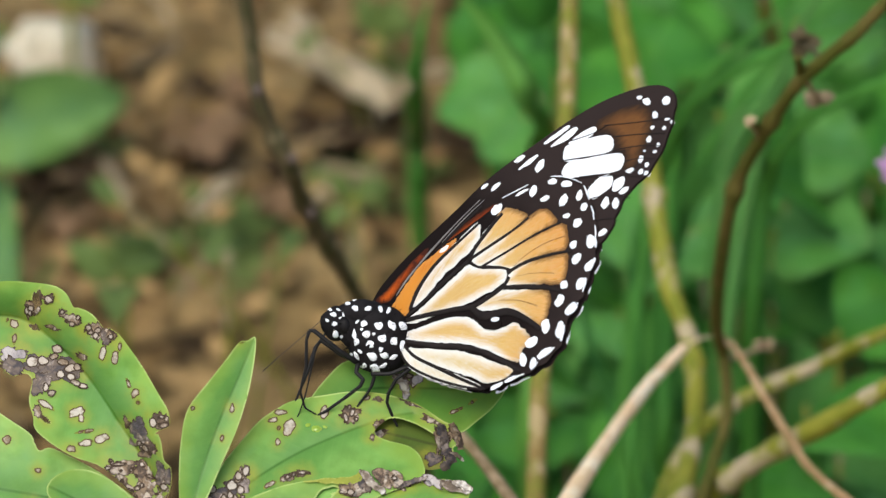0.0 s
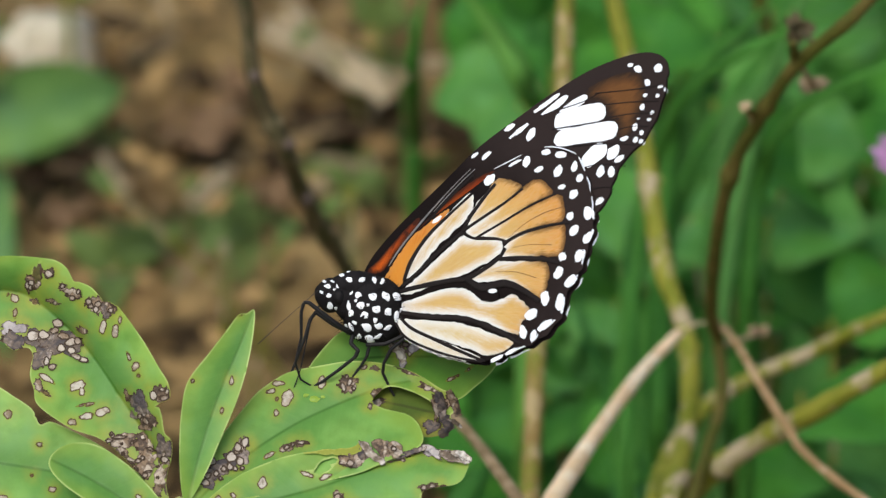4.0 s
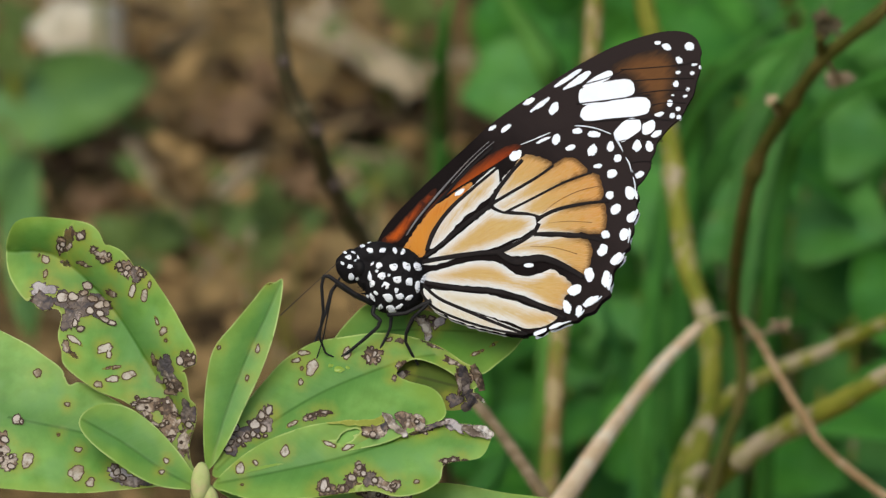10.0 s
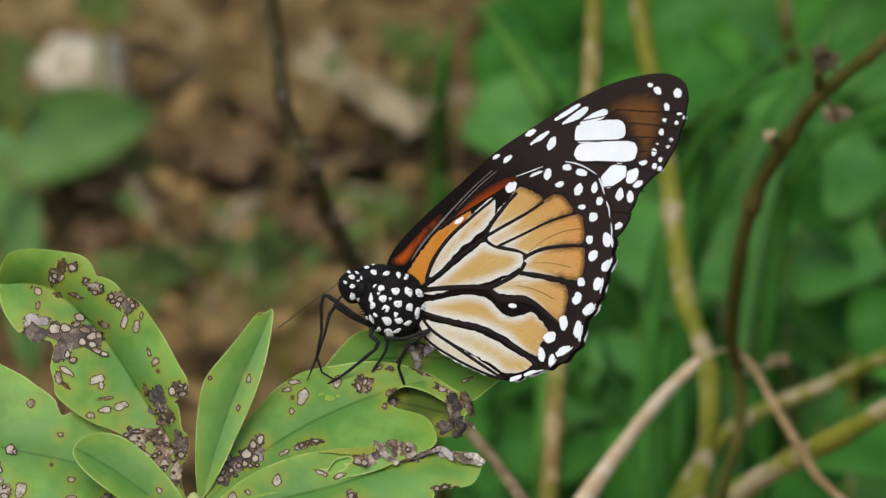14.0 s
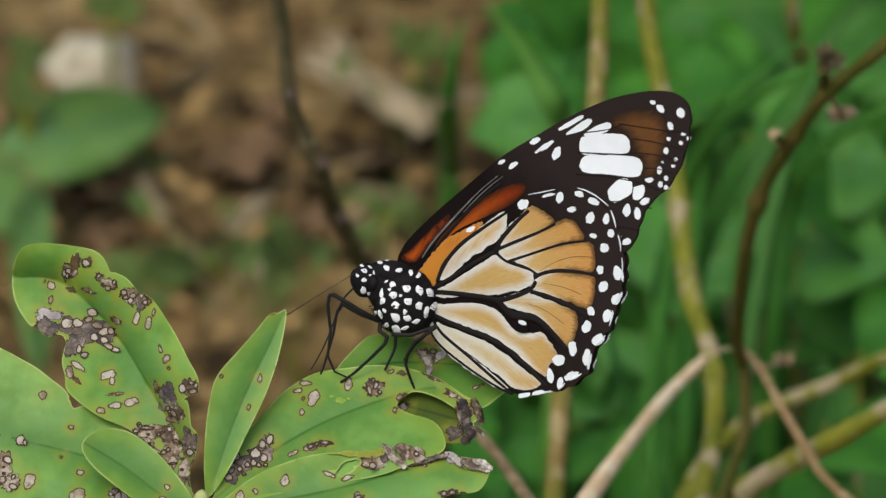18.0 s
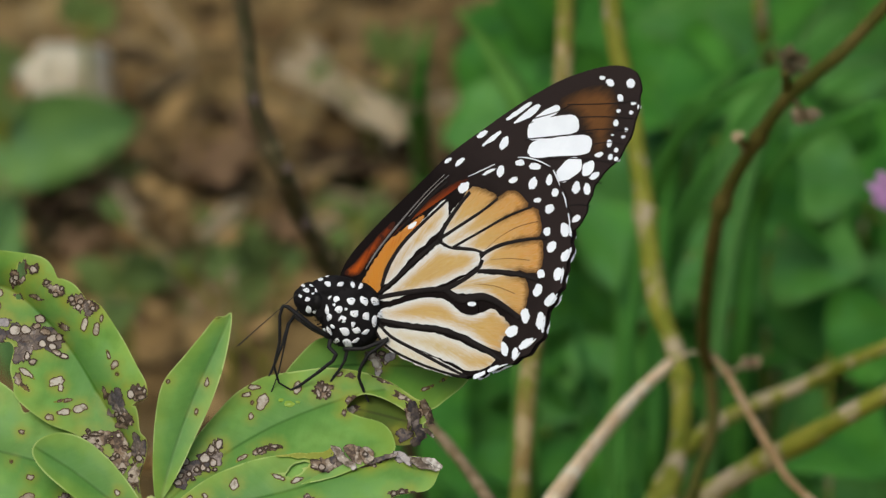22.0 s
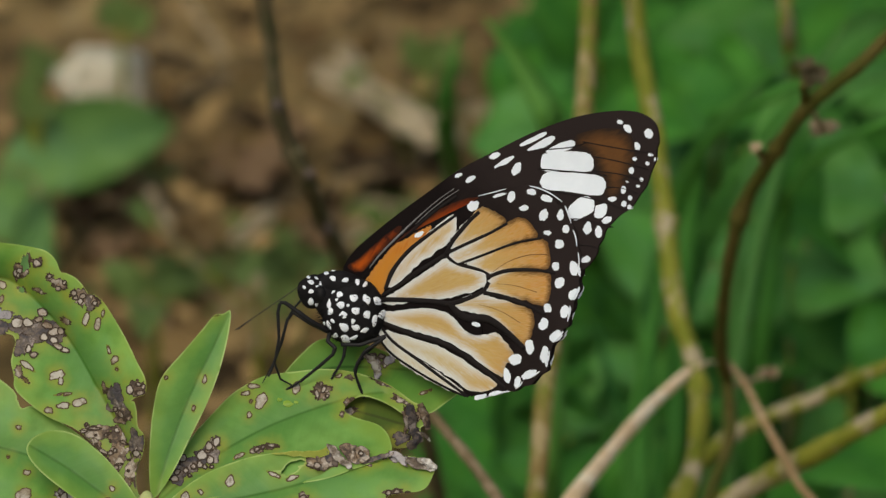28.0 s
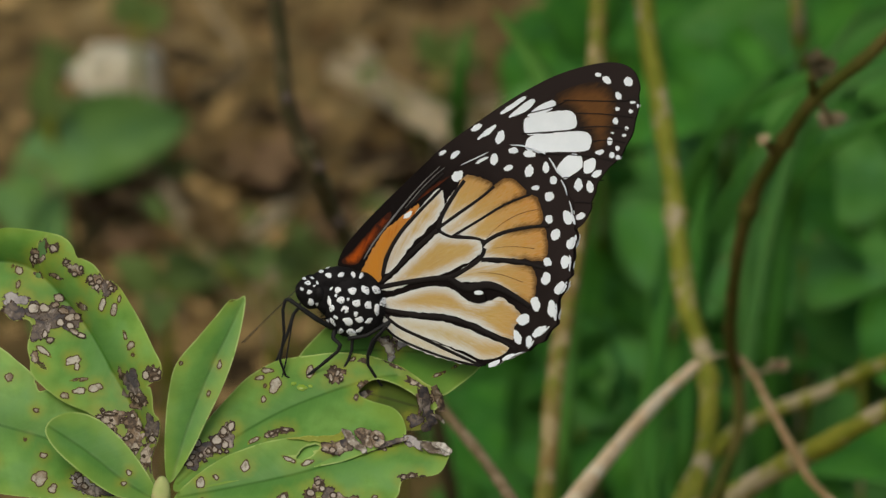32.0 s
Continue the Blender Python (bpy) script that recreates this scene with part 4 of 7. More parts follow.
weed("leafy_weed", (1520, 760, 1.09), [((1440, 690, 1.09), (1600, 760, 1.08), 0.02, (0.3, 0, -0.2)), ((1180, 720, 1.1), (1060, 840, 1.1), 0.016, (0.1, 0, 0.2)), ((1500, 560, 1.1), (1640, 500, 1.1), 0.018, (0, 0, 0.2)), ((1340, 800, 1.09), (1480, 850, 1.085), 0.015, (-0.3, 0, 0.1))],
     WEED, "low leafy weed with broad green leaves")
rw = random.Random(11)
for k, (u, v, d) in enumerate(((1000, 110, 1.16), (1030, 330, 1.17), (1090, 160, 1.18), (1230, 130, 1.16), (1330, 60, 1.15), (1230, 300, 1.17), (1420, 260, 1.14), (1520, 170, 1.13), (1380, 440, 1.15),
                               (1500, 420, 1.13), (1150, 460, 1.16), (1060, 620, 1.14), (1200, 660, 1.13), (1340, 600, 1.13), (1480, 600, 1.12), (1560, 520, 1.12), (1100, 800, 1.11), (1300, 780, 1.1),
                               (1450, 800, 1.1), (1560, 860, 1.09), (960, 800, 1.12), (1010, 760, 1.12), (1420, 20, 1.16), (1560, 300, 1.13), (960, 690, 1.13), (1020, 210, 1.19), (1040, 30, 1.18), (1500, 300, 1.12), (1330, 330, 1.15))):
    leaves = []
    for j in range(5):
        a = rw.uniform(0, math.tau)
        r = rw.uniform(130, 290)
        r, a = (r, a) if u + r * math.cos(a) > 900 else (r * 0.6, a + math.pi)
        du, dv, dd = r * math.cos(a), r * 0.8 * math.sin(a), rw.uniform(-0.03, 0.02)
        leaves.append(((u + du * 0.12, v + dv * 0.12, d + 0.02 + dd), (u + du, v + dv, d + 0.02 + dd + rw.uniform(-0.015, 0.015)), rw.uniform(0.011, 0.023), (rw.uniform(-0.5, 0.5), 0, rw.uniform(-0.2, 0.5))))
    # plants low in the view get the green with shade painted in
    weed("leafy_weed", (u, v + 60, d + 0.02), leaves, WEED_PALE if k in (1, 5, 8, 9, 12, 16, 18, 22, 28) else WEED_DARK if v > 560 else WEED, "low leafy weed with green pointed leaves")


def ground_cover(count, rnd):
    """Low green seedlings that hide the soil between the weeds."""
    bm = bmesh.new()
    for k in ("edge", "rib", "along"):
        bm.verts.layers.float.new(k)
    spare = bpy.data.meshes.new("spare")
    for _ in range(count):
        p = on_ground(rnd.uniform(980, 1750), rnd.uniform(-150, 1000))
        if rnd.random() < 0.25:
            p = on_ground(rnd.uniform(880, 1000), rnd.uniform(580, 900))
        p = nearer(p, rnd.uniform(0.006, 0.05))
        a, L = rnd.uniform(0, math.tau), rnd.uniform(0.010, 0.028)
        tip = p + Vector((math.cos(a), math.sin(a), rnd.uniform(-0.2, 0.6))) * L
        one = blade(p, tip, L * rnd.uniform(0.35, 0.6), CAM_SIDE + Vector((rnd.uniform(-0.6, 0.6), 0, rnd.uniform(-0.2, 0.8))), n=5)
        one.to_mesh(spare)
        one.free()
        bm.from_mesh(spare)
    bpy.data.meshes.remove(spare)
    return tagged(part("ground_cover", bm, WEED), "dense low green seedlings covering the soil", "undergrowth", kind="stuff")


def seedlings(count, rnd):
    """Sparse dull green sprouts in loose patches on the bare soil."""
    bm = bmesh.new()
    for k in ("edge", "rib", "along"):
        bm.verts.layers.float.new(k)
    spare = bpy.data.meshes.new("spare")
    patches = ((210, 405, 85, 45, 5), (290, 400, 70, 40, 4), (430, 380, 50, 40, 4), (480, 370, 40, 40, 2), (90, 250, 80, 30, 2), (590, 310, 80, 50, 3), (560, 250, 60, 25, 1), (770, 240, 60, 50, 2), (30, 20, 40, 30, 3), (680, 330, 60, 60, 2), (200, 220, 60, 20, 1), (440, 460, 60, 30, 1), (720, 60, 50, 60, 2))
    bag = [q for q in patches for _ in range(q[4])]
    for _ in range(count):
        u, v, a, b, _k = rnd.choice(bag)
        p = nearer(on_ground(rnd.gauss(u, a * 0.55), rnd.gauss(v, b * 0.55)), rnd.uniform(0.001, 0.007))
        t, L = rnd.uniform(0, math.tau), rnd.uniform(0.002, 0.0065)
        tip = p + Vector((math.cos(t), math.sin(t), rnd.uniform(0.0, 0.7))) * L
        one = blade(p, tip, L * rnd.uniform(0.3, 0.65), CAM_SIDE + Vector((rnd.uniform(-0.6, 0.6), 0, rnd.uniform(-0.2, 0.8))), n=4)
        one.to_mesh(spare)
        one.free()
        bm.from_mesh(spare)
    bpy.data.meshes.remove(spare)
    return tagged(part("seedlings", bm, SPROUT), "sparse dull green seedlings on brown soil", "undergrowth", kind="stuff")


seedlings(340, random.Random(21))
ground_cover(1000, random.Random(8))


def blossom():
    """A small mauve flower head on a thin stalk."""
    p = sight(1643, 300, 1.06)
    root = new("flower")
    root.location = drop(p)
    back = Matrix.Translation(root.location).inverted()
    st = part("stalk", tube([tuple(root.location), tuple((root.location + p) / 2 + Vector((0.004, 0, 0))), tuple(p)], (0.0008, 0.0006, 0.0005), 6, 5), GREEN_STEM, root)
    st.matrix_parent_inverse = back
    rf = random.Random(2)
    for k in range(14):
        a = k * 2.4
        tip = p + Vector((math.cos(a), math.sin(a) * 0.6, rf.uniform(0.1, 0.9))) * 0.0064
        pe = part("petal", blade(p, tip, 0.0035, CAM_SIDE, n=4), PETAL, root)
        pe.matrix_parent_inverse = back
    tagged(root, "small mauve flower head on a thin stalk", "flower")


blossom()


def withered(name, u, v, d, size, to, material, label):
    """A shrivelled bud or leaf scrap clinging to a stem; to: where its stalk meets the stem."""
    p, q = sight(u, v, d), sight(*to)
    root = new(name)
    root.location = q
    back = Matrix.Translation(q).inverted()
    rq = random.Random(int(u))
    for k in range(5):
        tip = p + Vector((rq.uniform(-1, 1), rq.uniform(-0.6, 0.6), rq.uniform(-1, 1))) * size
        o = part("shred", blade(p, tip, size * 0.8, CAM_SIDE + Vector((rq.uniform(-0.5, 0.5), 0, 0)), n=5, sag=0.3), material, root)
        o.matrix_parent_inverse = back
    o = part("stalk", tube([tuple(q), tuple((p + q) / 2), tuple(p)], (0.0005, 0.0004, 0.0004), 6, 3), material, root)
    o.matrix_parent_inverse = back
    return tagged(root, label, "withered leaf")


withered("withered_bud", 1372, 580, 1.04, 0.0018, (1298, 600, 1.035), PALE_LITTER, "grey shrivelled bud hanging by a stem")
withered("withered_bud", 1352, 178, 1.0, 0.0010, (1372, 210, 1.003), PALE_LITTER, "pale dry bud on a bowed stem")
withered("withered_leaf", 1474, 144, 1.0, 0.0024, (1452, 104, 0.996), PALE_LITTER, "tan withered leaf scrap on a bowed stem")
withered("withered_leaf", 1450, 45, 1.01, 0.0030, (1490, 72, 0.993), DARK_STEM, "brown withered leaf scrap on a bowed stem")
stalk("reddish_stem", [(1500, 360, 1.12), (1530, 400, 1.12), (1575, 450, 1.12), (1640, 540, 1.11), (1680, 700, 1.1)], (0.0008, 0.0012, 0.0013, 0.0013), BROWN_STEM, "short reddish-brown stem among weeds", "stem")

# ---- the leafy shoot that carries the butterfly ----
APEX_AT = (330, 850)
plant = tagged(new("leafy_shoot"), "green shoot with worm-eaten spotted leaves", "plant")


def tilt(base, z0, a, b, fold=0.0, rib=None, wave=3.0, seed=0.0, groove=7.0, lift=0.0):
    """A leaf's lie: a sloping plane, folded along the rib, gently waved."""
    line = curve(rib, 10) if rib is not None else None

    def height(u, v):
        u, v = np.atleast_1d(u), np.atleast_1d(v)
        z = z0 + a * (u - base[0]) + b * (base[1] - v) + wave * (np.sin(u * 0.021 + seed) + np.sin(v * 0.027 + u * 0.011 + 2 * seed))
        if line is not None:
            p = np.stack([u, v], 1)
            gap = ((p[:, None] - line[None]) ** 2).sum(2)
            k = gap.argmin(1)
            away = np.sqrt(gap.min(1))
            run, off = np.gradient(line, axis=0)[k], p - line[k]
            z = z + lift * (1 - np.exp(-away / 45)) * (run[:, 0] * off[:, 1] - run[:, 1] * off[:, 0] > 0)
            z = z + fold * away - groove * np.exp(-away / 20)
        return z
    return height


def shoot_leaf(outline, rib, height, material, label="", spots=(), scorched=(), holes=(), blobs=()):
    """A leaf with its wounds. spots: ringed spots; scorched: blotches of (u, v, long, short, turn, tissue); blobs: crowded scabs."""
    marks = [(u, v, max(a, b) * 0.8) for u, v, a, b, t in spots if max(a, b) < 2.2 * min(a, b)]
    for u, v, a, b, t, *_ in scorched:
        c, q = math.cos(radians(t)), math.sin(radians(t))
        marks += [(u + a * f * c, v + a * f * q, min(a, b)) for f in (-0.6, 0, 0.6)]
    leaf = part("leaf", sheet(outline, APEX_AT, height, 10, 3.0, rib, marks=marks, holes=[torn(u, v, a, b, t, int(u), 14) for u, v, a, b, t in holes]), material, plant, label)
    rim = curve(outline, 8, True)
    middle = rim.mean(0)
    gaps = [np.array(torn(u, v, a, b, t, int(u), 14)) for u, v, a, b, t in holes]

    def within(points):
        """Keep a patch on its leaf."""
        p = np.array(points)
        for k in np.where(~inside(rim, p))[0]:
            q = rim[((rim - p[k]) ** 2).sum(1).argmin()]
            p[k] = q + (middle - q) / np.sqrt(((middle - q) ** 2).sum()) * 1.5
        return p

    def clear(u, v):
        return not any(inside(g, np.array([(u, v)]))[0] for g in gaps)

    def scab(u, v, a, b, t, seed, material_, lift):
        if clear(u, v):
            part("scab", sheet(within(ellipse(u, v, a, b, t, 14, 0.16, seed)), APEX_AT, lambda m, n: height(m, n) + lift, 4, 0.6, n=2, rough_edge=0.4), material_, leaf)

    for i, (u, v, a, b, t) in enumerate(spots):
        part("spot", sheet(within(ellipse(u, v, a * 1.05, b * 1.05, t, 16, 0.2, i + int(u))), APEX_AT, lambda x, y: height(x, y) + 0.8, 4, 0.5, n=3, rough_edge=0.5), BLEMISH, leaf, "pale dry spot with a brown rim")
    for i, (u, v, a, b, t, *kind) in enumerate(scorched):
        tissue = kind[0] if kind else SCORCH
        rs = random.Random(i + 7 * int(v))
        c, q = math.cos(radians(t)), math.sin(radians(t))
        through_ = [g for g in holes if math.hypot(g[0] - u, g[1] - v) < a * 0.8]
        part("dead_patch", sheet(within(torn(u, v, a, b, t, i + 7 * int(v))), APEX_AT, lambda x, y: height(x, y) + 1.1 + 0.12 * (i % 5), 5, 0.6, n=2, rough_edge=0.8, holes=[torn(*g, int(g[0]), 14) for g in through_]), tissue, leaf, "ragged blackened dead tissue" if tissue == SLATE else "ragged mottled brown dead tissue")
        if tissue == SCORCH:
            for k in range(int(a * b / 100)):
                f, g = rs.uniform(-0.8, 0.8), rs.uniform(-0.8, 0.8)
                r = rs.uniform(2.2, 6.5)
                scab(u + a * f * c - b * g * q, v + a * f * q + b * g * c, r * rs.uniform(1.0, 1.5), r, rs.uniform(0, 180), k, SCAB, 2.0 + 0.15 * (k % 6))
    for k, (u, v, a, b, t) in enumerate(blobs):
        scab(u, v, a, b, t, k, SCAB, 2.4 + 0.2 * (k % 5))
    return leaf


def curled(points, width, leaf, label, roll=0.6, material=PAPERY):
    """A dried leaf edge, rolled along a line of (u, v, height)."""
    line = curve(points, 7)
    rq = random.Random(int(points[0][0]))
    bm = bmesh.new()
    layer = bm.verts.layers.float.new("edge")
    rows = []
    for i, p in enumerate(line):
        t = i / (len(line) - 1)
        d = line[min(i + 1, len(line) - 1)] - line[max(i - 1, 0)]
        nx, ny = -d[1], d[0]
        k = math.hypot(nx, ny) + 1e-6
        h = width * (0.3 + 0.7 * math.sin(math.pi * (0.1 + 0.8 * t))) * rq.uniform(0.65, 1.3)
        lean = rq.uniform(-0.25, 0.25)
        row = []
        for j in range(7):
            s = j / 3 - 1
            w = bm.verts.new(((p[0] + nx / k * h * s - APEX_AT[0]) * UNIT, (APEX_AT[1] - p[1] - ny / k * h * s) * UNIT, (p[2] + roll * h * (0.6 - abs(s + lean)) + rq.uniform(-1, 1)) * UNIT))
            w[layer] = (1 - abs(s)) * h
            row.append(w)
        rows.append(row)
    for a, b in zip(rows, rows[1:]):
        for j in range(6):
            bm.faces.new((a[j], b[j], b[j + 1], a[j + 1]))
    bmesh.ops.solidify(bm, geom=bm.faces[:], thickness=1.2 * UNIT)
    return part("curled_edge", bm, material, leaf, label)


RIB_A = [(322, 835), (290, 740), (230, 640), (150, 530), (60, 455), (-24, 448)]
leaf_a = shoot_leaf([(318, 838), (306, 790), (318, 742), (318, 714), (306, 700), (302, 672), (297, 656), (291, 655), (300, 648), (317, 640), (315, 614), (298, 585), (275, 545), (252, 511), (231, 483), (222, 476), (212, 470), (206, 476), (197, 462), (180, 444),
            (160, 435), (150, 433), (140, 413), (126, 400), (104, 393), (48, 387), (12, 388), (-12, 398), (-26, 425), (-29, 455), (-22, 490), (-4, 520), (12, 536), (20, 530), (28, 545), (42, 553), (56, 549), (68, 551), (74, 563), (71, 578), (69, 598), (76, 622), (84, 650), (140, 690), (200, 715), (262, 775), (300, 825)],
           RIB_A, tilt((320, 830), 115, 0.12, -0.35, 0.15, RIB_A, 4, 0.3, 0.0, 85.0), LEAF, "green leaf riddled with brown dead patches",
           spots=((42, 462, 8, 8, 0), (152, 617, 14, 9, -30), (160, 627, 6, 8, 0), (143, 680, 9, 6, 15), (168, 650, 15, 4, -8), (168, 670, 14, 6, -6), (196, 663, 15, 7, -10), (222, 522, 6, 14, 12), (231, 503, 4, 8, 10),
                  (257, 584, 7, 9, 20), (245, 567, 4, 9, -20), (200, 515, 7, 12, 15), (98, 603, 15, 6, 35), (43, 488, 5, 9, 0), (262, 600, 4, 5, 0), (30, 455, 3, 4, 0)),
           scorched=((42, 512, 24, 11, 0, LILAC), (40, 534, 22, 16, 20, SLATE), (88, 540, 34, 22, 8, SLATE), (125, 542, 36, 22, 14, SLATE), (88, 568, 15, 20, 15, SLATE), (72, 436, 9, 15, 0), (83, 428, 10, 20, 8), (106, 420, 9, 9, 0), (131, 443, 9, 8, 30), (148, 455, 15, 10, 20, SCORCH),
                     (176, 472, 10, 10, 0), (190, 478, 15, 18, 0), (205, 488, 9, 15, -10, SLATE), (216, 480, 12, 10, 30), (162, 520, 12, 6, 20), (112, 470, 12, 5, 20)) + ((80, 468, 9, 6, 20),
                     (302, 632, 15, 15, 0), (262, 652, 16, 30, -18, SLATE), (275, 682, 16, 14, 20), (240, 636, 5, 12, -15), (225, 712, 32, 13, 4), (265, 722, 18, 16, 30), (232, 740, 22, 10, 40), (270, 755, 20, 24, 20), (252, 770, 22, 10, 30),
                     (305, 728, 14, 26, 0, SLATE), (300, 770, 12, 30, 0), (318, 785, 9, 22, 8), (84, 615, 7, 13, -30), (98, 628, 10, 4, 30), (290, 802, 9, 10, 0)),
           holes=((84, 422, 8, 15, 8), (80, 440, 3, 8, 0), (79, 470, 6, 4, 10), (121, 551, 3, 3, 0), (95, 628, 9, 3, 30)),
           blobs=((75, 528, 13, 9, -20), (93, 527, 11, 8, 10), (118, 507, 10, 8, -10), (112, 520, 9, 6, 0), (128, 530, 11, 7, 10), (141, 541, 13, 7, -12), (153, 539, 8, 7, 0), (124, 551, 8, 8, 0), (142, 556, 9, 7, 20), (150, 566, 10, 6, 30), (163, 572, 9, 6, 20), (108, 583, 8, 6, 0),
                  (98, 573, 6, 8, 0), (66, 440, 5, 8, 0), (72, 444, 5, 6, 0), (106, 420, 8, 8, 0), (130, 442, 6, 5, 0)) + ((147, 463, 7, 5, 0), (158, 452, 5, 5, 0), (176, 470, 7, 6, 0), (215, 486, 7, 5, 0), (218, 474, 6, 4, 0), (288, 635, 7, 10, 0), (308, 640, 9, 6, -30), (304, 625, 8, 4, 0),
                  (272, 680, 8, 6, 30), (262, 672, 5, 6, 0), (250, 716, 9, 3, -30), (225, 708, 14, 4, -5), (206, 714, 8, 4, 0), (280, 730, 9, 4, 20), (245, 752, 8, 3, 20), (275, 768, 8, 3, -10), (258, 775, 8, 4, 10)))
RIB_B = [(318, 842), (240, 800), (120, 768), (0, 745), (-160, 715)]
leaf_b = shoot_leaf([(318, 842), (280, 790), (200, 728), (140, 694), (105, 678), (85, 682), (72, 655), (40, 632), (0, 608), (-90, 575), (-190, 590), (-240, 680), (-220, 780), (-140, 850), (0, 866), (110, 870), (180, 864), (250, 856)],
           RIB_B, tilt((318, 842), 105, 0.05, -0.4, 0.1, RIB_B, 5, 1.1), LEAF, "broad green leaf with few dry spots",
           spots=((30, 663, 7, 9, 0), (18, 815, 11, 13, 20), (105, 835, 14, 13, 0), (130, 851, 8, 9, 0), (84, 717, 6, 5, 0), (106, 795, 7, 6, 0), (70, 770, 4, 4, 0)), scorched=((185, 840, 26, 12, 22, LILAC), (205, 850, 30, 8, 5, SLATE), (172, 825, 8, 10, 20, SLATE), (-30, 790, 16, 22, 10), (-18, 820, 18, 14, 0), (-45, 820, 14, 18, 0)),
           holes=((86, 664, 10, 9, 30),), blobs=((176, 832, 7, 8, 30), (186, 842, 8, 6, 20), (-24, 780, 9, 7, 0), (-30, 815, 8, 7, 0), (-10, 826, 8, 6, 10), (-4, 745, 10, 9, 0), (4, 748, 5, 6, 0)))
RIB_F = [(560, 615), (650, 590), (760, 590), (895, 600)]
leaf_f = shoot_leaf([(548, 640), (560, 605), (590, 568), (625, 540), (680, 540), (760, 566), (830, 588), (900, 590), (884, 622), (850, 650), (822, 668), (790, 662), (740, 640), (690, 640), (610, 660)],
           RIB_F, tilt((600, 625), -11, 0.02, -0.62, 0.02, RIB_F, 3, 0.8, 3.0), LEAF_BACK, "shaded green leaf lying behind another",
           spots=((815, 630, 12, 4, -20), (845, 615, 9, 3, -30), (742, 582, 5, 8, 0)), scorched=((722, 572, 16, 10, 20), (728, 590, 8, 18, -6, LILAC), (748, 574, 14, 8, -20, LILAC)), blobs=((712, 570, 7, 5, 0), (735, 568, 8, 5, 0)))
# leaf piece added behind the bite; the shade there is in its colour
RIB_O = [(640, 660), (700, 668), (785, 690)]
leaf_o = shoot_leaf([(640, 650), (690, 630), (740, 640), (785, 660), (800, 690), (796, 722), (768, 730), (735, 722), (690, 700), (650, 684)],
           RIB_O, tilt((600, 625), -22, 0.02, -0.72, -0.12, RIB_O, 4, 2.1, 3.0), OLIVE, "dull olive shaded leaf seen through a bite", scorched=((775, 712, 16, 10, 0, SLATE), (680, 668, 20, 6, -20)))
RIB_D = [(355, 825), (430, 760), (520, 705), (600, 670), (690, 640), (740, 632)]
leaf_d = shoot_leaf([(348, 835), (372, 775), (400, 720), (440, 672), (470, 640), (500, 620), (530, 606), (580, 598), (640, 592), (700, 600), (750, 618), (790, 645), (808, 654), (815, 668), (820, 684), (808, 694), (812, 708), (798, 722), (790, 704), (784, 690), (778, 672), (740, 649),
            (700, 640), (672, 662), (690, 676), (735, 690), (755, 715), (752, 744), (690, 768), (640, 786), (560, 800), (480, 815), (400, 832)],
           RIB_D, tilt((600, 625), 0, 0.02, -0.62, 0.07, RIB_D, 3, 0.8), LEAF, "worm-eaten green leaf with a torn dead tip",
           spots=((523, 651, 11, 14, 20), (495, 638, 9, 5, 0), (508, 625, 13, 5, 8), (585, 627, 8, 11, 20), (488, 748, 14, 4, -28), (503, 676, 6, 6, 0), (660, 604, 8, 4, -30), (505, 652, 4, 5, 0)),
           scorched=((522, 735, 13, 8, -25), (543, 730, 16, 6, -8), (628, 632, 14, 15, -20), (640, 628, 9, 8, 0), (378, 780, 16, 16, -40, SLATE), (400, 768, 24, 16, -30, SLATE), (428, 750, 22, 18, -40, SLATE), (444, 728, 10, 15, 10), (806, 668, 12, 14, 0), (800, 706, 8, 13, 0, SLATE), (740, 612, 26, 7, 22), (770, 645, 20, 6, 24), (678, 650, 10, 8, -50), (668, 672, 4, 6, 0), (782, 670, 6, 16, -8, SLATE), (680, 606, 9, 5, 10)),
           blobs=((519, 736, 7, 4, -25), (530, 732, 6, 4, -25), (545, 729, 11, 4, -6), (447, 724, 7, 10, 10), (434, 732, 7, 9, 0), (422, 748, 11, 9, -20), (437, 756, 8, 8, 0), (419, 765, 6, 7, 0), (428, 768, 6, 5, 0), (440, 768, 5, 4, 0), (389, 754, 7, 8, 0), (380, 778, 7, 6, 0)) + ((376, 790, 9, 6, 20), (395, 775, 6, 6, 0), (408, 768, 6, 6, 0), (402, 784, 5, 4, 0),
                  (432, 740, 7, 5, 0), (622, 636, 5, 9, -20), (634, 628, 5, 8, 20), (640, 640, 5, 4, 0), (808, 662, 6, 6, 0), (800, 676, 5, 6, 0), (815, 675, 4, 6, 0), (742, 612, 8, 4, 20), (722, 606, 7, 3, 20)))
LIE_D = tilt((600, 625), 0, 0.02, -0.62, 0.07, RIB_D, 3, 0.8)
for k, (u, v, a, b, t) in enumerate(((571, 655, 10, 5, 5), (556, 648, 5, 3, -10), (586, 652, 4, 2.5, 0))):
    part("sap_drop", sheet(ellipse(u, v, a, b, t, 14, 0.15, k), APEX_AT, lambda m, n, u=u, v=v, a=a, b=b: LIE_D(m, n) + 1.2 + 3.0 * np.clip(1 - ((np.atleast_1d(m) - u) / a) ** 2 - ((np.atleast_1d(n) - v) / b) ** 2, 0, 1), 2.5, 0.5, n=3), WET, leaf_d, "wet glistening drop")
RIB_E = [(358, 848), (450, 830), (560, 805), (660, 775), (740, 752), (830, 750)]
LIE_E = tilt((600, 800), 118, 0.0, -0.55, 0.08, RIB_E, 4, 1.7)
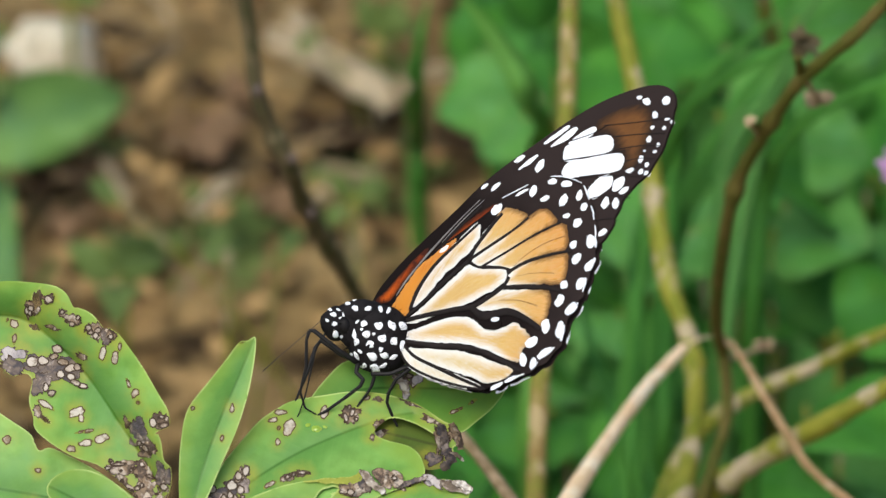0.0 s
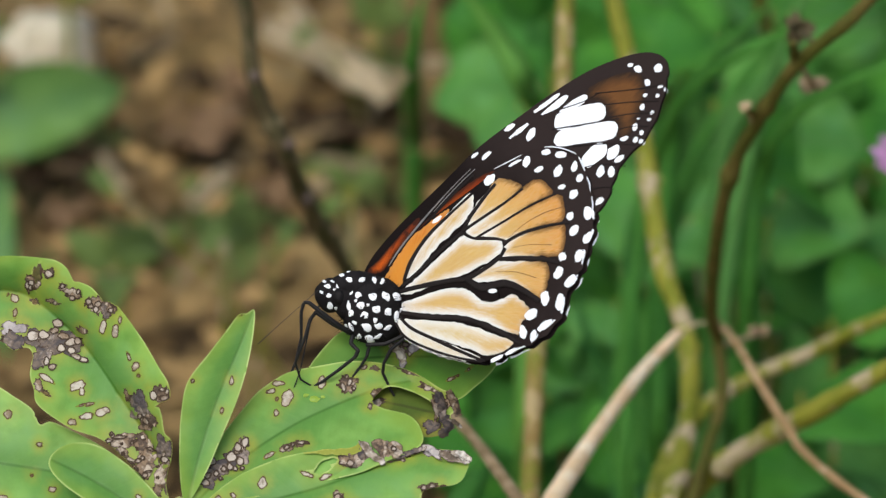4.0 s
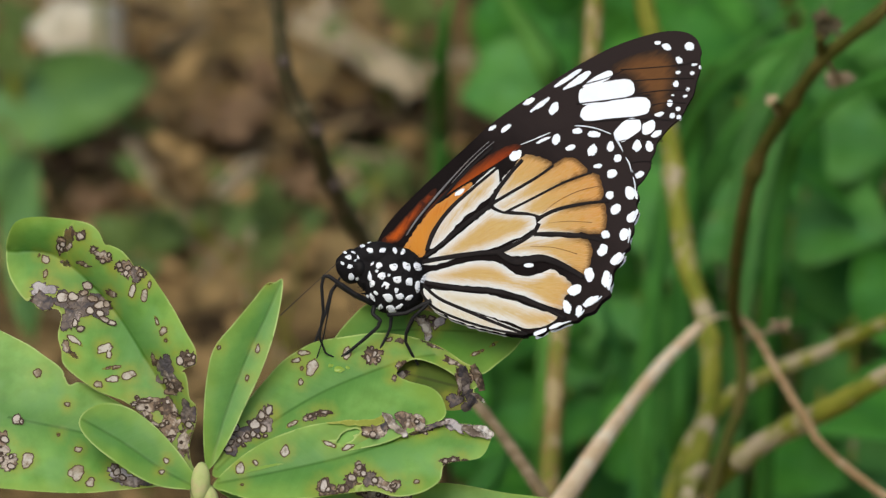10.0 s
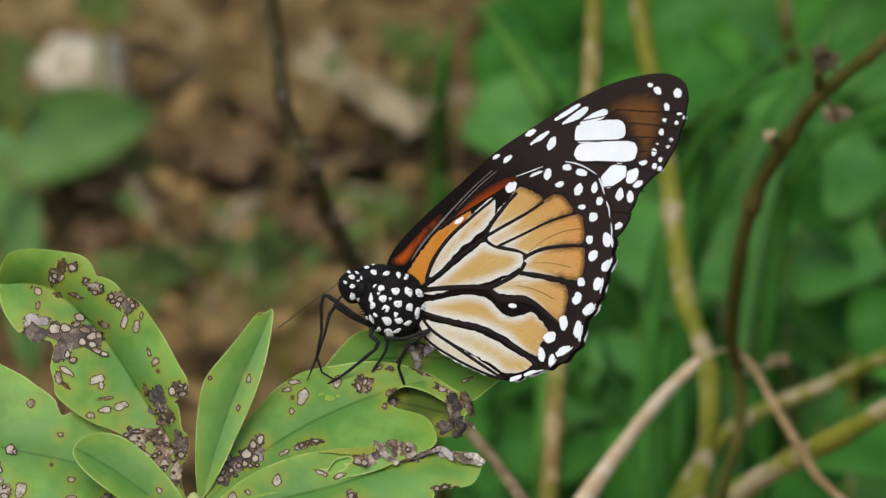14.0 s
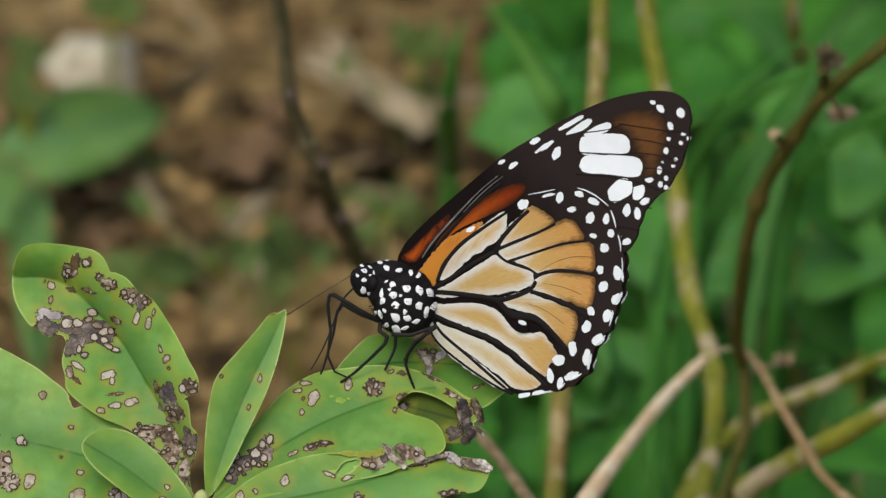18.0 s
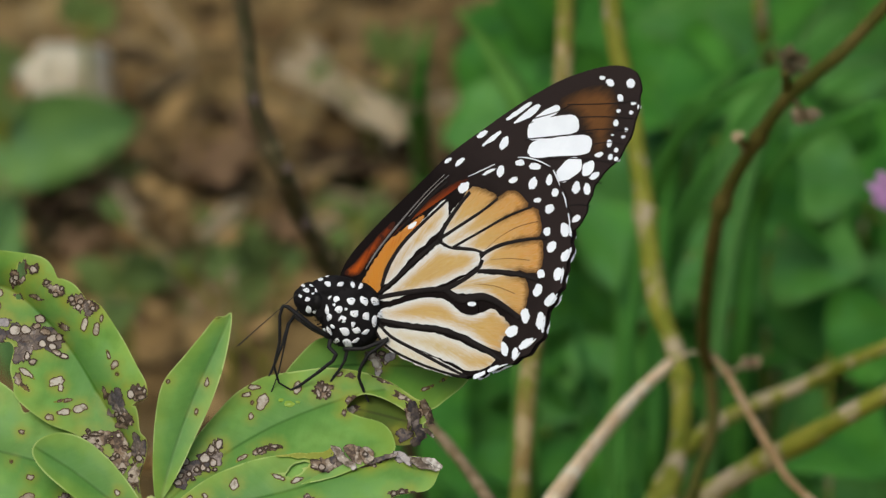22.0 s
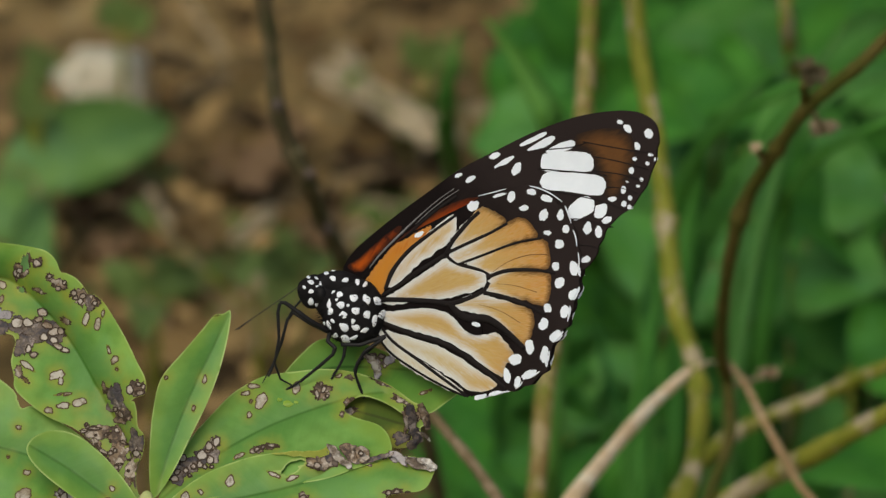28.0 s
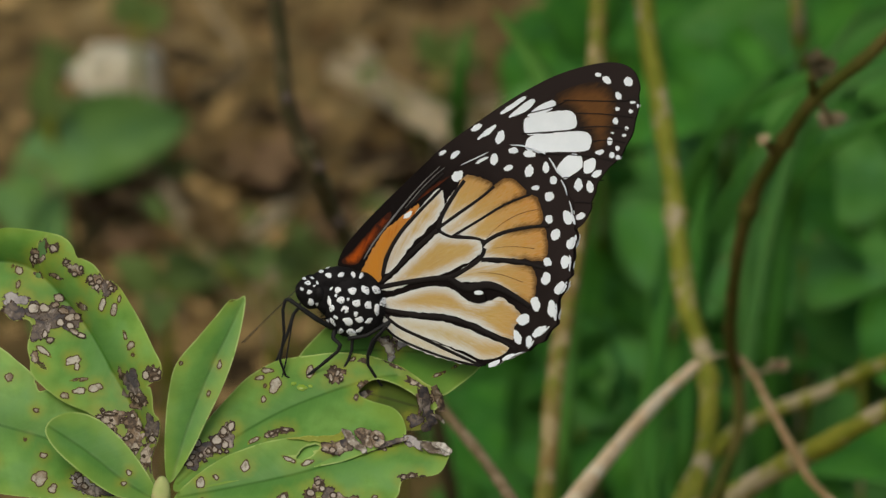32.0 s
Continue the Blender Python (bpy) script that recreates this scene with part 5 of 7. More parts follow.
leaf_e = shoot_leaf([(350, 850), (385, 812), (430, 780), (470, 762), (520, 746), (580, 738), (630, 736), (650, 728), (665, 748), (700, 760), (745, 745), (790, 742), (834, 752), (832, 775), (815, 800), (770, 808), (752, 815), (745, 840), (715, 860), (670, 868),
            (625, 858), (560, 866), (500, 874), (440, 880), (370, 862)],
           RIB_E, LIE_E, LEAF, "green leaf with curled dry brown edge",
           spots=((474, 792, 8, 11, 20), (396, 822, 8, 11, 0), (423, 812, 6, 5, 30), (543, 850, 10, 15, 10), (705, 842, 6, 5, 0), (400, 850, 4, 3, 0), (552, 779, 15, 4, 20), (584, 784, 12, 5, -15)),
           scorched=((548, 858, 16, 18, 0), (575, 856, 16, 10, -30), (590, 838, 12, 12, 0), (606, 822, 10, 14, 0), (622, 836, 12, 14, 20, SLATE), (645, 845, 24, 9, 12), (668, 848, 12, 9, -40), (690, 742, 34, 15, 8), (632, 758, 22, 10, -10), (660, 750, 14, 12, 0, SLATE), (720, 750, 30, 6, -8, SLATE), (766, 806, 24, 8, 0), (800, 752, 34, 10, 14, LILAC), (770, 745, 20, 8, 10, LILAC)),
           holes=((556, 779, 9, 4, 15), (580, 768, 17, 8, -32), (596, 757, 8, 5, -10), (604, 846, 6, 3, -20)),
           blobs=((543, 850, 8, 12, 10), (575, 855, 6, 8, 30), (592, 836, 9, 7, 0), (604, 818, 7, 6, 0), (612, 828, 6, 7, 0), (632, 840, 7, 6, 0), (665, 850, 8, 4, -40), (618, 760, 10, 6, 0), (628, 764, 6, 5, 0), (700, 733, 11, 9, 0), (686, 740, 8, 8, 0), (716, 740, 7, 7, 0), (670, 742, 9, 12, 30), (755, 806, 7, 5, 0), (770, 804, 7, 5, 0), (790, 806, 8, 4, 0)))


def flap(points, up, label, material=PAPERY, crease=5.0):
    """A dried papery piece of the leaf's edge, lifted and crumpled."""
    def height(u, v):
        u, v = np.atleast_1d(u), np.atleast_1d(v)
        folds = np.array([noise.noise((a * 0.055, b * 0.075, up)) + 0.6 * noise.noise((a * 0.14, b * 0.16, 3 + up)) for a, b in zip(u, v)])
        return LIE_E(u, v) + up + crease * folds
    return part("curled_edge", sheet(points, APEX_AT, height, 4, 1.4, n=3, rough_edge=1.6), material, leaf_e, label)


flap([(643, 723), (651, 724), (662, 730), (668, 740), (678, 750), (690, 760), (686, 767), (676, 763), (666, 754), (657, 750), (650, 740)], 8, "pale grey curled dry leaf edge")
YELLOWED = leaf_material("yellowed leaf edge", (0.30, 0.35, 0.035), (0.42, 0.45, 0.07), (0.5, 0.52, 0.12), (0.3, 0.34, 0.05))
flap([(545, 741), (570, 738), (600, 737), (630, 734), (647, 727), (652, 731), (646, 742), (626, 748), (596, 746), (566, 744)], 5, "yellowed rolled leaf edge", YELLOWED, 1.5)
flap([(640, 742), (647, 726), (652, 740), (654, 752), (646, 756)], 4, "dark dead leaf edge", SLATE, 3.0)
flap([(608, 747), (622, 741), (640, 743), (652, 750), (650, 762), (640, 771), (624, 768), (612, 758)], 3, "brown dead leaf patch", SCORCH, 3.0)
flap([(664, 728), (676, 722), (690, 724), (700, 730), (706, 745), (700, 757), (686, 756), (676, 746)], 5, "brown mottled dry leaf edge", SCORCH)
flap([(694, 730), (706, 725), (716, 732), (720, 742), (714, 752), (702, 755), (696, 744)], 9, "pale mottled dry leaf edge", SCORCH, 8.0)
flap([(700, 750), (716, 747), (730, 742), (746, 737), (760, 735), (758, 743), (742, 747), (726, 753), (710, 758)], 8, "grey dry leaf ridge", SLATE, 4.0)
flap([(752, 733), (764, 733), (776, 738), (784, 744), (782, 752), (790, 760), (780, 758), (768, 748), (756, 742)], 9, "pale grey curled dry leaf tip", LILAC, 7.0)
flap([(776, 742), (794, 744), (812, 746), (826, 752), (836, 760), (832, 768), (816, 765), (800, 764), (788, 756)], 8, "pale grey curled dry leaf tip", PAPERY, 7.0)
flap([(800, 748), (816, 744), (830, 748), (840, 758), (834, 764), (820, 756)], 13, "pale grey curled dry leaf tip")
scabs_e = ((628, 761, 8, 6, 10), (704, 738, 6, 5, 20))
for k, (u, v, a, b, t) in enumerate(scabs_e):
    part("scab", sheet(ellipse(u, v, a, b, t, 14, 0.16, k), APEX_AT, lambda m, n: LIE_E(m, n) + 16, 4, 0.6, n=2, rough_edge=0.4), SCAB, leaf_e)
curled([(788, 652, 36), (793, 690, 56), (802, 714, 70), (786, 728, 78)], 11, leaf_d, "dark curled dead leaf edge", 0.6, SLATE)
curled([(806, 650, 34), (817, 676, 48), (822, 696, 58)], 9, leaf_d, "brown curled dead leaf edge", 0.6, SCORCH)
curled([(776, 664, 42), (784, 684, 52), (780, 704, 62)], 5, leaf_d, "brown curled dead leaf edge", 0.6, SCORCH)
curled([(800, 700, 64), (816, 706, 66), (826, 716, 66)], 4, leaf_d, "pale torn leaf shred")
curled([(706, 566, 20), (724, 580, 16), (730, 600, 12)], 8, leaf_f, "pale shrivelled leaf scrap")
RIB_U = [(345, 820), (365, 740), (400, 640), (440, 550), (463, 494)]
shoot_leaf([(342, 824), (332, 790), (331, 720), (336, 660), (348, 612), (385, 565), (415, 528), (437, 500), (452, 497), (466, 492), (464, 530), (452, 590), (432, 650), (405, 710), (375, 775)],
           RIB_U, tilt((345, 820), 120, 0.0, -0.24, 0.22, RIB_U, 2, 0.2), LEAF, "narrow upright young green leaf", spots=((424, 614, 5, 8, 10), (406, 665, 4, 7, 20), (356, 612, 4, 5, 0), (440, 498, 7, 4, 0)))
RIB_C = [(312, 856), (250, 825), (180, 780), (108, 742)]
leaf_c = shoot_leaf([(312, 857), (255, 856), (215, 842), (175, 818), (135, 790), (110, 765), (103, 744), (118, 724), (150, 713), (190, 720), (235, 750), (275, 790), (305, 830)],
           RIB_C, tilt((312, 856), 150, -0.12, -0.3, 0.16, RIB_C, 2, 0.9), LEAF, "small young leaf in front", spots=((258, 810, 6, 6, 0), (250, 830, 6, 5, 0)))
RIB_G = [(355, 862), (520, 900), (720, 900), (990, 905)]
shoot_leaf([(350, 858), (440, 868), (560, 868), (680, 856), (760, 848), (860, 864), (950, 876), (1000, 900), (930, 935), (780, 950), (600, 945), (450, 910)],
           RIB_G, tilt((350, 860), 70, -0.08, -0.35, 0.08, RIB_G, 4, 2.7), LEAF, "lower green leaf under the others", scorched=((640, 868, 40, 14, 0), (690, 878, 12, 8, 0)))
part("bud", ball(((328 - 330) * UNIT, 4 * UNIT, 150 * UNIT), (17 * UNIT, 36 * UNIT, 14 * UNIT), -4), SHOOT_STEM, plant, "pale green leaf bud")
part("bud", ball(((345 - 330) * UNIT, -22 * UNIT, 146 * UNIT), (14 * UNIT, 22 * UNIT, 12 * UNIT), 20), SHOOT_STEM, plant, "pale green leaf bud")
shoot_up = BASE.to_3x3().inverted() @ Vector((0, 0, -1))
part("stem", tube([tuple(Vector((0, -10 * UNIT, 130 * UNIT)) + shoot_up * (k * 0.014) + Vector((0.0015 * math.sin(k), 0, 0))) for k in range(22)], (0.0016, 0.0019, 0.0024), 10, 4), SHOOT_STEM, plant, "slender green stem")


# ---- the butterfly ----
AT = (712, 465)          # wing joint, the butterfly's own origin
WIDE = 1.06              # the wings as they lie flat
butterfly = tagged(new("butterfly"), "orange black-veined butterfly with white spots perched on a leaf", "butterfly")


def relief(u, v):
    return 2.2 * np.sin(np.asarray(u) * 0.020 + np.asarray(v) * 0.013) + 1.6 * np.sin(np.asarray(v) * 0.030 - np.asarray(u) * 0.012)


def mirror(bm, pivot):
    """Turn a near wing's piece into the far wing's: its outer side faces away, but it lies along the same waves."""
    for x in bm.verts:
        x.co.z = -x.co.z + 2 * float(relief(x.co.x / UNIT / WIDE + pivot[0], pivot[1] - x.co.y / UNIT)) * UNIT
    bmesh.ops.reverse_faces(bm, faces=bm.faces[:])


def swell(points, by):
    """The outline pushed outwards."""
    p = np.array(points, float)
    d = np.roll(p, -1, 0) - np.roll(p, 1, 0)
    nrm = np.stack([d[:, 1], -d[:, 0]], 1) / (np.sqrt((d ** 2).sum(1))[:, None] + 1e-9)
    a, b = p, np.roll(p, -1, 0)
    turn = np.sign((a[:, 0] * b[:, 1] - b[:, 0] * a[:, 1]).sum())
    return p + nrm * by * turn


def wing(name, pivot, outline, cells, spots, blocks, lines, label, side):
    """One wing about its root; side: 1 for the near pair, -1 for the far pair."""
    root = pivot

    def lift(k):
        return lambda u, v: (relief(u, v) + k) * 1.0

    keep = dict(root=root, reach=400.0, stretch=WIDE)

    def put(kind, bm, material, parent, text=""):
        if side < 0:
            mirror(bm, pivot)
        return part(kind, bm, material, parent, text)

    w = put(name, sheet(outline, pivot, lift(0), 16, 2.0, n=4, **keep), WING_DARK, butterfly, label)
    for points, material in cells:
        put("cell", sheet(swell(points, 2.6 if name == "forewing" else 4.4), pivot, lift(0.7), 9, 0.6, n=6, rough_edge=0.6 if name == "forewing" else 1.5, **keep), material, w)
    for points, width in lines:
        bm = bmesh.new()
        p3 = [((u - pivot[0]) * UNIT * WIDE, (pivot[1] - v) * UNIT, float(relief(u, v) + 0.8) * UNIT) for u, v in points]
        tube(p3, [q * UNIT * 0.8 for q in width], 8, 6, bm)
        for x in bm.verts:
            x.co.z = x.co.z * 0.3 + float(relief(x.co.x / UNIT / WIDE + pivot[0], pivot[1] - x.co.y / UNIT)) * UNIT * 0.7 + 1.0 * UNIT
        put("vein" if max(width) > 1.0 else "wing_fold", bm, VEIN if max(width) > 1.0 else FOLD, w)
    if name == "forewing":
        for points, width in FORE_SHINE:
            put("costal_fold", tube([((u - pivot[0]) * UNIT * WIDE, (pivot[1] - v) * UNIT, float(relief(u, v) + 1.2) * UNIT) for u, v in points], [q * UNIT for q in width], 6, 6), PALE_VEIN, w, "pale grey fold line")
    else:
        for points, width in HIND_RIM:
            put("pale_fringe", tube([((u - pivot[0]) * UNIT * WIDE, (pivot[1] - v) * UNIT, float(relief(u, v) + 1.4) * UNIT) for u, v in points], [q * UNIT for q in width], 6, 6), WHITE, w, "white wing fringe")
    for i, (u, v, a, b, t) in enumerate(spots):
        put("white_spot", sheet(ellipse(u, v, a * 0.84, b * 0.84, t, 14, 0.12, i), pivot, lift(1.2), 7, 0.4, n=3, rough_edge=0.7, **keep), WHITE, w)
    for points in blocks:
        put("white_patch", sheet(swell(points, -0.4), pivot, lift(1.1), 10, 0.4, n=6, rough_edge=0.5, **keep), WHITE, w)
    return w


FORE_AT, HIND_AT = (672, 432), (722, 470)
FORE_OUT = [(645, 422), (650, 398), (668, 372), (698, 340), (743, 295), (797, 245), (842, 205), (905, 161), (955, 127), (1003, 99), (1054, 75), (1112, 58), (1155, 55), (1186, 69), (1198, 100), (1197, 135), (1184, 182), (1162, 222), (1130, 256), (1118, 285),
            (1106, 318), (1085, 345), (1040, 365), (940, 400), (820, 440), (720, 455), (675, 445)]
FORE_CELLS = []
FORE_CELLS.append(([(654, 411), (670, 397), (693, 373), (720, 345), (744, 324), (742, 332), (726, 352), (703, 381), (688, 403), (680, 413), (664, 415)], DEEP_RED))
FORE_CELLS.append(([(722, 384), (740, 355), (765, 328), (792, 302), (820, 279), (850, 261), (880, 251), (888, 258), (860, 288), (825, 312), (795, 340), (760, 372), (732, 400)], RED_CELL))
FORE_CELLS.append(([(1050, 112), (1085, 97), (1120, 91), (1145, 100), (1154, 124), (1152, 150), (1146, 172), (1138, 194), (1127, 209), (1113, 207), (1110, 182), (1092, 166), (1086, 150), (1070, 134), (1050, 128)], APEX))
FORE_SPOTS = [(947, 187, 9, 14, 25), (927, 176, 20, 5, -40), (915, 184, 14, 3, -42), (905, 170, 13, 6, -30), (842, 215, 9, 4, -32), (865, 218, 13, 5, -40), (1124, 76, 7, 4, 0), (1139, 85, 10, 7, 35), (1178, 88, 9, 10, -20), (1160, 113, 6, 9, -35),
              (1186, 124, 6, 3, 0)]
FORE_SPOTS_B = [(1158, 136, 5, 4, 0), (1182, 140, 5, 4, 0), (1154, 157, 6, 7, 0), (1174, 170, 5, 4, 0), (1148, 178, 3, 2, 0), (1169, 182, 5, 3, 0), (1143, 193, 6, 8, 0), (1157, 205, 5, 5, 0), (1125, 212, 10, 5, -15), (1147, 217, 6, 6, 0),
                (1158, 221, 5, 5, 0), (1120, 250, 11, 7, -35), (1087, 270, 9, 13, 15), (1108, 273, 8, 12, -5), (1074, 322, 6, 12, 15), (1090, 325, 10, 7, -30), (1195, 130, 2, 4, 0)]
FORE_BLOCKS = []
FORE_BLOCKS.append([(989, 158), (1000, 150), (1045, 140), (1072, 140), (1083, 152), (1078, 171), (1040, 176), (995, 183)])
FORE_BLOCKS.append([(991, 200), (1002, 184), (1045, 178), (1092, 175), (1108, 183), (1109, 198), (1098, 211), (1040, 213), (1004, 215), (993, 208)])
FORE_BLOCKS.append([(1047, 243), (1050, 236), (1064, 220), (1076, 215), (1090, 218), (1094, 226), (1093, 240), (1080, 250), (1064, 260), (1052, 256)])
FORE_BLOCKS.append([(1096, 231), (1099, 227), (1112, 222), (1118, 228), (1117, 240), (1110, 248), (1101, 250), (1096, 246)])
FORE_BLOCKS.append([(996, 147), (1018, 130), (1040, 121), (1047, 129), (1032, 142), (1004, 151)])
FORE_BLOCKS.append([(962, 150), (985, 130), (1003, 119), (1010, 124), (995, 140), (972, 150)])
FORE_BLOCKS.append([(948, 142), (970, 126), (990, 114), (993, 119), (972, 135), (952, 146)])
FORE_SHINE = [([(694, 406), (713, 377), (748, 334), (776, 300), (805, 268), (836, 240)], (0.8, 1.9, 2.0, 1.3, 0.9, 0.6)), ([(772, 314), (796, 286), (822, 260), (845, 241)], (0.5, 1.0, 0.9, 0.5))]
FORE_LINES = []
FORE_LINES.append(([(702, 420), (724, 382), (757, 340), (800, 290), (842, 252)], (4, 4, 3)))
FORE_LINES.append(([(1060, 121), (1110, 122), (1165, 122), (1190, 118)], (1.2, 1.2, 1)))
FORE_LINES.append(([(1082, 144), (1130, 145), (1185, 150)], (1.2, 1.2, 1)))
FORE_LINES.append(([(1085, 169), (1135, 167), (1180, 172)], (1.2, 1.2, 1)))
FORE_LINES.append(([(1112, 193), (1140, 191), (1170, 195)], (1.2, 1, 1)))
FORE_LINES.append(([(990, 146), (1040, 134), (1070, 120)], (1.4, 1.2, 1)))
FORE_LINES.append(([(985, 181), (1040, 177), (1110, 173)], (1.6, 1.4, 1)))
FORE_LINES.append(([(985, 219), (1040, 216), (1110, 220), (1150, 228)], (1.6, 1.4, 1)))
FORE_LINES.append(([(1040, 262), (1080, 256), (1130, 262)], (1.4, 1.2, 1)))
FORE_LINES.append(([(1050, 305), (1090, 300), (1112, 303)], (1.4, 1.2, 1)))
HIND_OUT = [(688, 447), (700, 415), (722, 380), (760, 341), (803, 312), (852, 281), (898, 252), (950, 229), (990, 222), (1030, 237), (1056, 256), (1078, 295), (1090, 335), (1092, 365), (1090, 395), (1082, 430), (1076, 460), (1062, 485),
            (1046, 520), (1042, 545), (1015, 575), (985, 592), (955, 600), (925, 613), (895, 613), (850, 600), (790, 577), (742, 548), (716, 510), (702, 475)]
HIND_CELLS = []
HIND_CELLS.append(([(693, 442), (704, 416), (727, 383), (750, 359), (768, 346), (790, 331), (806, 321), (796, 332), (770, 354), (746, 384), (730, 414), (722, 444), (706, 450)], ORANGE_CELL))
HIND_CELLS.append(([(734, 434), (742, 410), (760, 382), (785, 356), (815, 322), (846, 296), (848, 316), (836, 340), (812, 362), (782, 388), (752, 422)], TAN_CELL))
HIND_CELLS.append(([(846, 346), (860, 318), (878, 296), (896, 276), (920, 280), (938, 290), (915, 312), (885, 332), (860, 348)], TAN_CELL))
HIND_CELLS.append(([(850, 372), (848, 360), (868, 350), (905, 326), (945, 298), (975, 285), (998, 308), (965, 322), (915, 346), (882, 366), (862, 374)], TAN_CELL))
HIND_CELLS.append(([(880, 374), (925, 348), (975, 325), (1012, 317), (1022, 335), (1022, 362), (980, 368), (938, 378), (915, 386)], TAN_CELL))
HIND_CELLS.append(([(724, 464), (748, 448), (785, 418), (820, 390), (838, 374), (852, 382), (878, 383), (905, 388), (912, 398), (900, 414), (868, 428), (830, 442), (780, 452), (745, 462)], TAN_CELL))
HIND_CELLS.append(([(914, 412), (922, 400), (950, 386), (990, 378), (1026, 376), (1030, 400), (1024, 426), (985, 420), (945, 417)], TAN_CELL))
HIND_CELLS.append(([(856, 452), (875, 440), (905, 430), (930, 432), (965, 438), (1003, 447), (1004, 475), (996, 502), (984, 496), (962, 478), (930, 462), (890, 456)], TAN_CELL))
HIND_CELLS.append(([(724, 488), (755, 480), (800, 470), (840, 470), (862, 484), (885, 500), (920, 500), (940, 495), (965, 515), (972, 530), (958, 545), (958, 562), (930, 550), (890, 530), (845, 512), (790, 504), (745, 498)], TAN_CELL))
HIND_CELLS.append(([(740, 516), (780, 524), (830, 532), (872, 546), (912, 566), (946, 582), (925, 592), (900, 594), (862, 576), (815, 556), (768, 538)], PALE_CELL))
HIND_CELLS.append(([(728, 512), (745, 532), (790, 556), (840, 580), (885, 604), (862, 600), (810, 582), (765, 560), (738, 540)], PALE_CELL))
HIND_SPOTS = [(881, 271, 15, 9, -38), (786, 334, 12, 5, -35), (950, 246, 8, 12, 20), (974, 263, 10, 6, -12), (1011, 271, 9, 13, 25), (986, 233, 11, 6, 5), (1014, 241, 14, 7, 8), (1042, 267, 7, 12, 5), (1020, 301, 9, 5, -5), (1054, 290, 8, 9, -20),
              (1044, 318, 10, 10, 0), (1040, 358, 8, 9, -20), (1074, 357, 10, 15, -15), (1050, 386, 10, 12, 25), (1077, 403, 9, 13, 30), (1033, 433, 9, 9, 10)]
HIND_SPOTS_B = [(1064, 435, 9, 14, 5), (1028, 462, 10, 13, 25), (1051, 480, 9, 15, 40), (1005, 506, 10, 15, -5), (1033, 516, 9, 17, 5), (980, 532, 15, 11, -20), (1007, 555, 17, 8, -35), (967, 563, 8, 15, -10), (987, 572, 7, 12, 10), (922, 607, 15, 5, -25),
                (948, 597, 13, 5, -25), (928, 246, 17, 3, -22), (1084, 360, 3, 12, -10), (1084, 396, 3, 10, 25), (1073, 434, 3, 10, 5), (1058, 483, 3, 11, 40), (1038, 528, 3, 12, 5)]
HIND_RIM = [([(890, 252), (920, 241), (940, 233)], (0.6, 1.2, 0.6)), ([(982, 223), (1000, 225), (1022, 232), (1043, 243)], (0.7, 1.4, 1.2, 0.8)), ([(1049, 250), (1056, 262), (1063, 278)], (0.8, 1.8, 0.8)), ([(1068, 290), (1074, 303), (1077, 318)], (0.7, 1.6, 0.7)),
            ([(1080, 328), (1083, 343), (1083, 356)], (0.7, 1.5, 0.7)),
            ([(1079, 352), (1084, 360), (1087, 370)], (0.8, 2.0, 0.8))] + [([(1086, 390), (1081, 402), (1076, 412)], (0.8, 2.0, 0.8)), ([(1073, 424), (1073, 438), (1071, 452)], (0.8, 2.0, 0.8)), ([(1065, 470), (1057, 482), (1048, 492)], (0.8, 2.2, 0.8)),
            ([(1042, 508), (1041, 522), (1037, 536)], (0.8, 2.2, 0.8)), ([(1026, 547), (1017, 555), (1006, 563)], (0.8, 2.2, 0.8)), ([(996, 570), (992, 577), (985, 584)], (0.8, 2.0, 0.8)), ([(974, 590), (960, 594), (944, 602)], (0.8, 2.0, 0.8))]
HIND_LINES = []
HIND_LINES.append(([(714, 504), (740, 545), (790, 574), (848, 597), (895, 610)], (2.5, 3, 3, 2.5)))
HIND_LINES.append(([(925, 384), (950, 363), (985, 346), (1022, 339)], (0.5, 0.7, 0.9)))
HIND_LINES.append(([(865, 376), (900, 381), (920, 388)], (1.6, 1.6)))
HIND_LINES.append(([(935, 403), (970, 402), (1010, 408)], (0.4, 0.6, 0.9)))
HIND_LINES.append(([(905, 444), (945, 450), (985, 466)], (0.4, 0.7, 0.9)))
HIND_LINES.append(([(722, 460), (760, 455), (820, 450), (850, 450), (880, 438), (910, 420), (920, 402)], (5, 6, 6, 5, 5)))
HIND_LINES.append(([(850, 450), (880, 470), (925, 468), (965, 488), (995, 510)], (6, 9, 9, 7, 5)))
HIND_LINES.append(([(725, 452), (760, 425), (800, 392), (838, 364)], (4, 5, 5)))
HIND_LINES.append(([(730, 440), (742, 405), (770, 365), (810, 327), (850, 292)], (4.5, 5.5, 5, 4, 3)))
HIND_LINES.append(([(838, 364), (850, 335), (875, 300), (893, 280)], (5, 5, 4)))
HIND_LINES.append(([(838, 362), (870, 342), (915, 315), (945, 294)], (4, 3.5, 3)))
HIND_LINES.append(([(840, 366), (862, 378), (905, 384), (918, 390)], (4, 2.5, 3)))
HIND_LINES.append(([(862, 378), (905, 356), (960, 328), (1010, 312)], (3, 2.8, 2.5)))
HIND_LINES.append(([(915, 395), (950, 378), (1000, 370), (1040, 370)], (5, 4, 3)))
HIND_LINES.append(([(912, 422), (945, 424), (990, 432), (1030, 445)], (5, 5, 4)))
HIND_LINES.append(([(724, 498), (780, 512), (850, 524), (910, 550), (965, 585)], (4, 6, 6, 6, 4)))
HIND_LINES.append(([(722, 500), (750, 530), (800, 558), (850, 585), (900, 610)], (3, 4, 4, 3)))



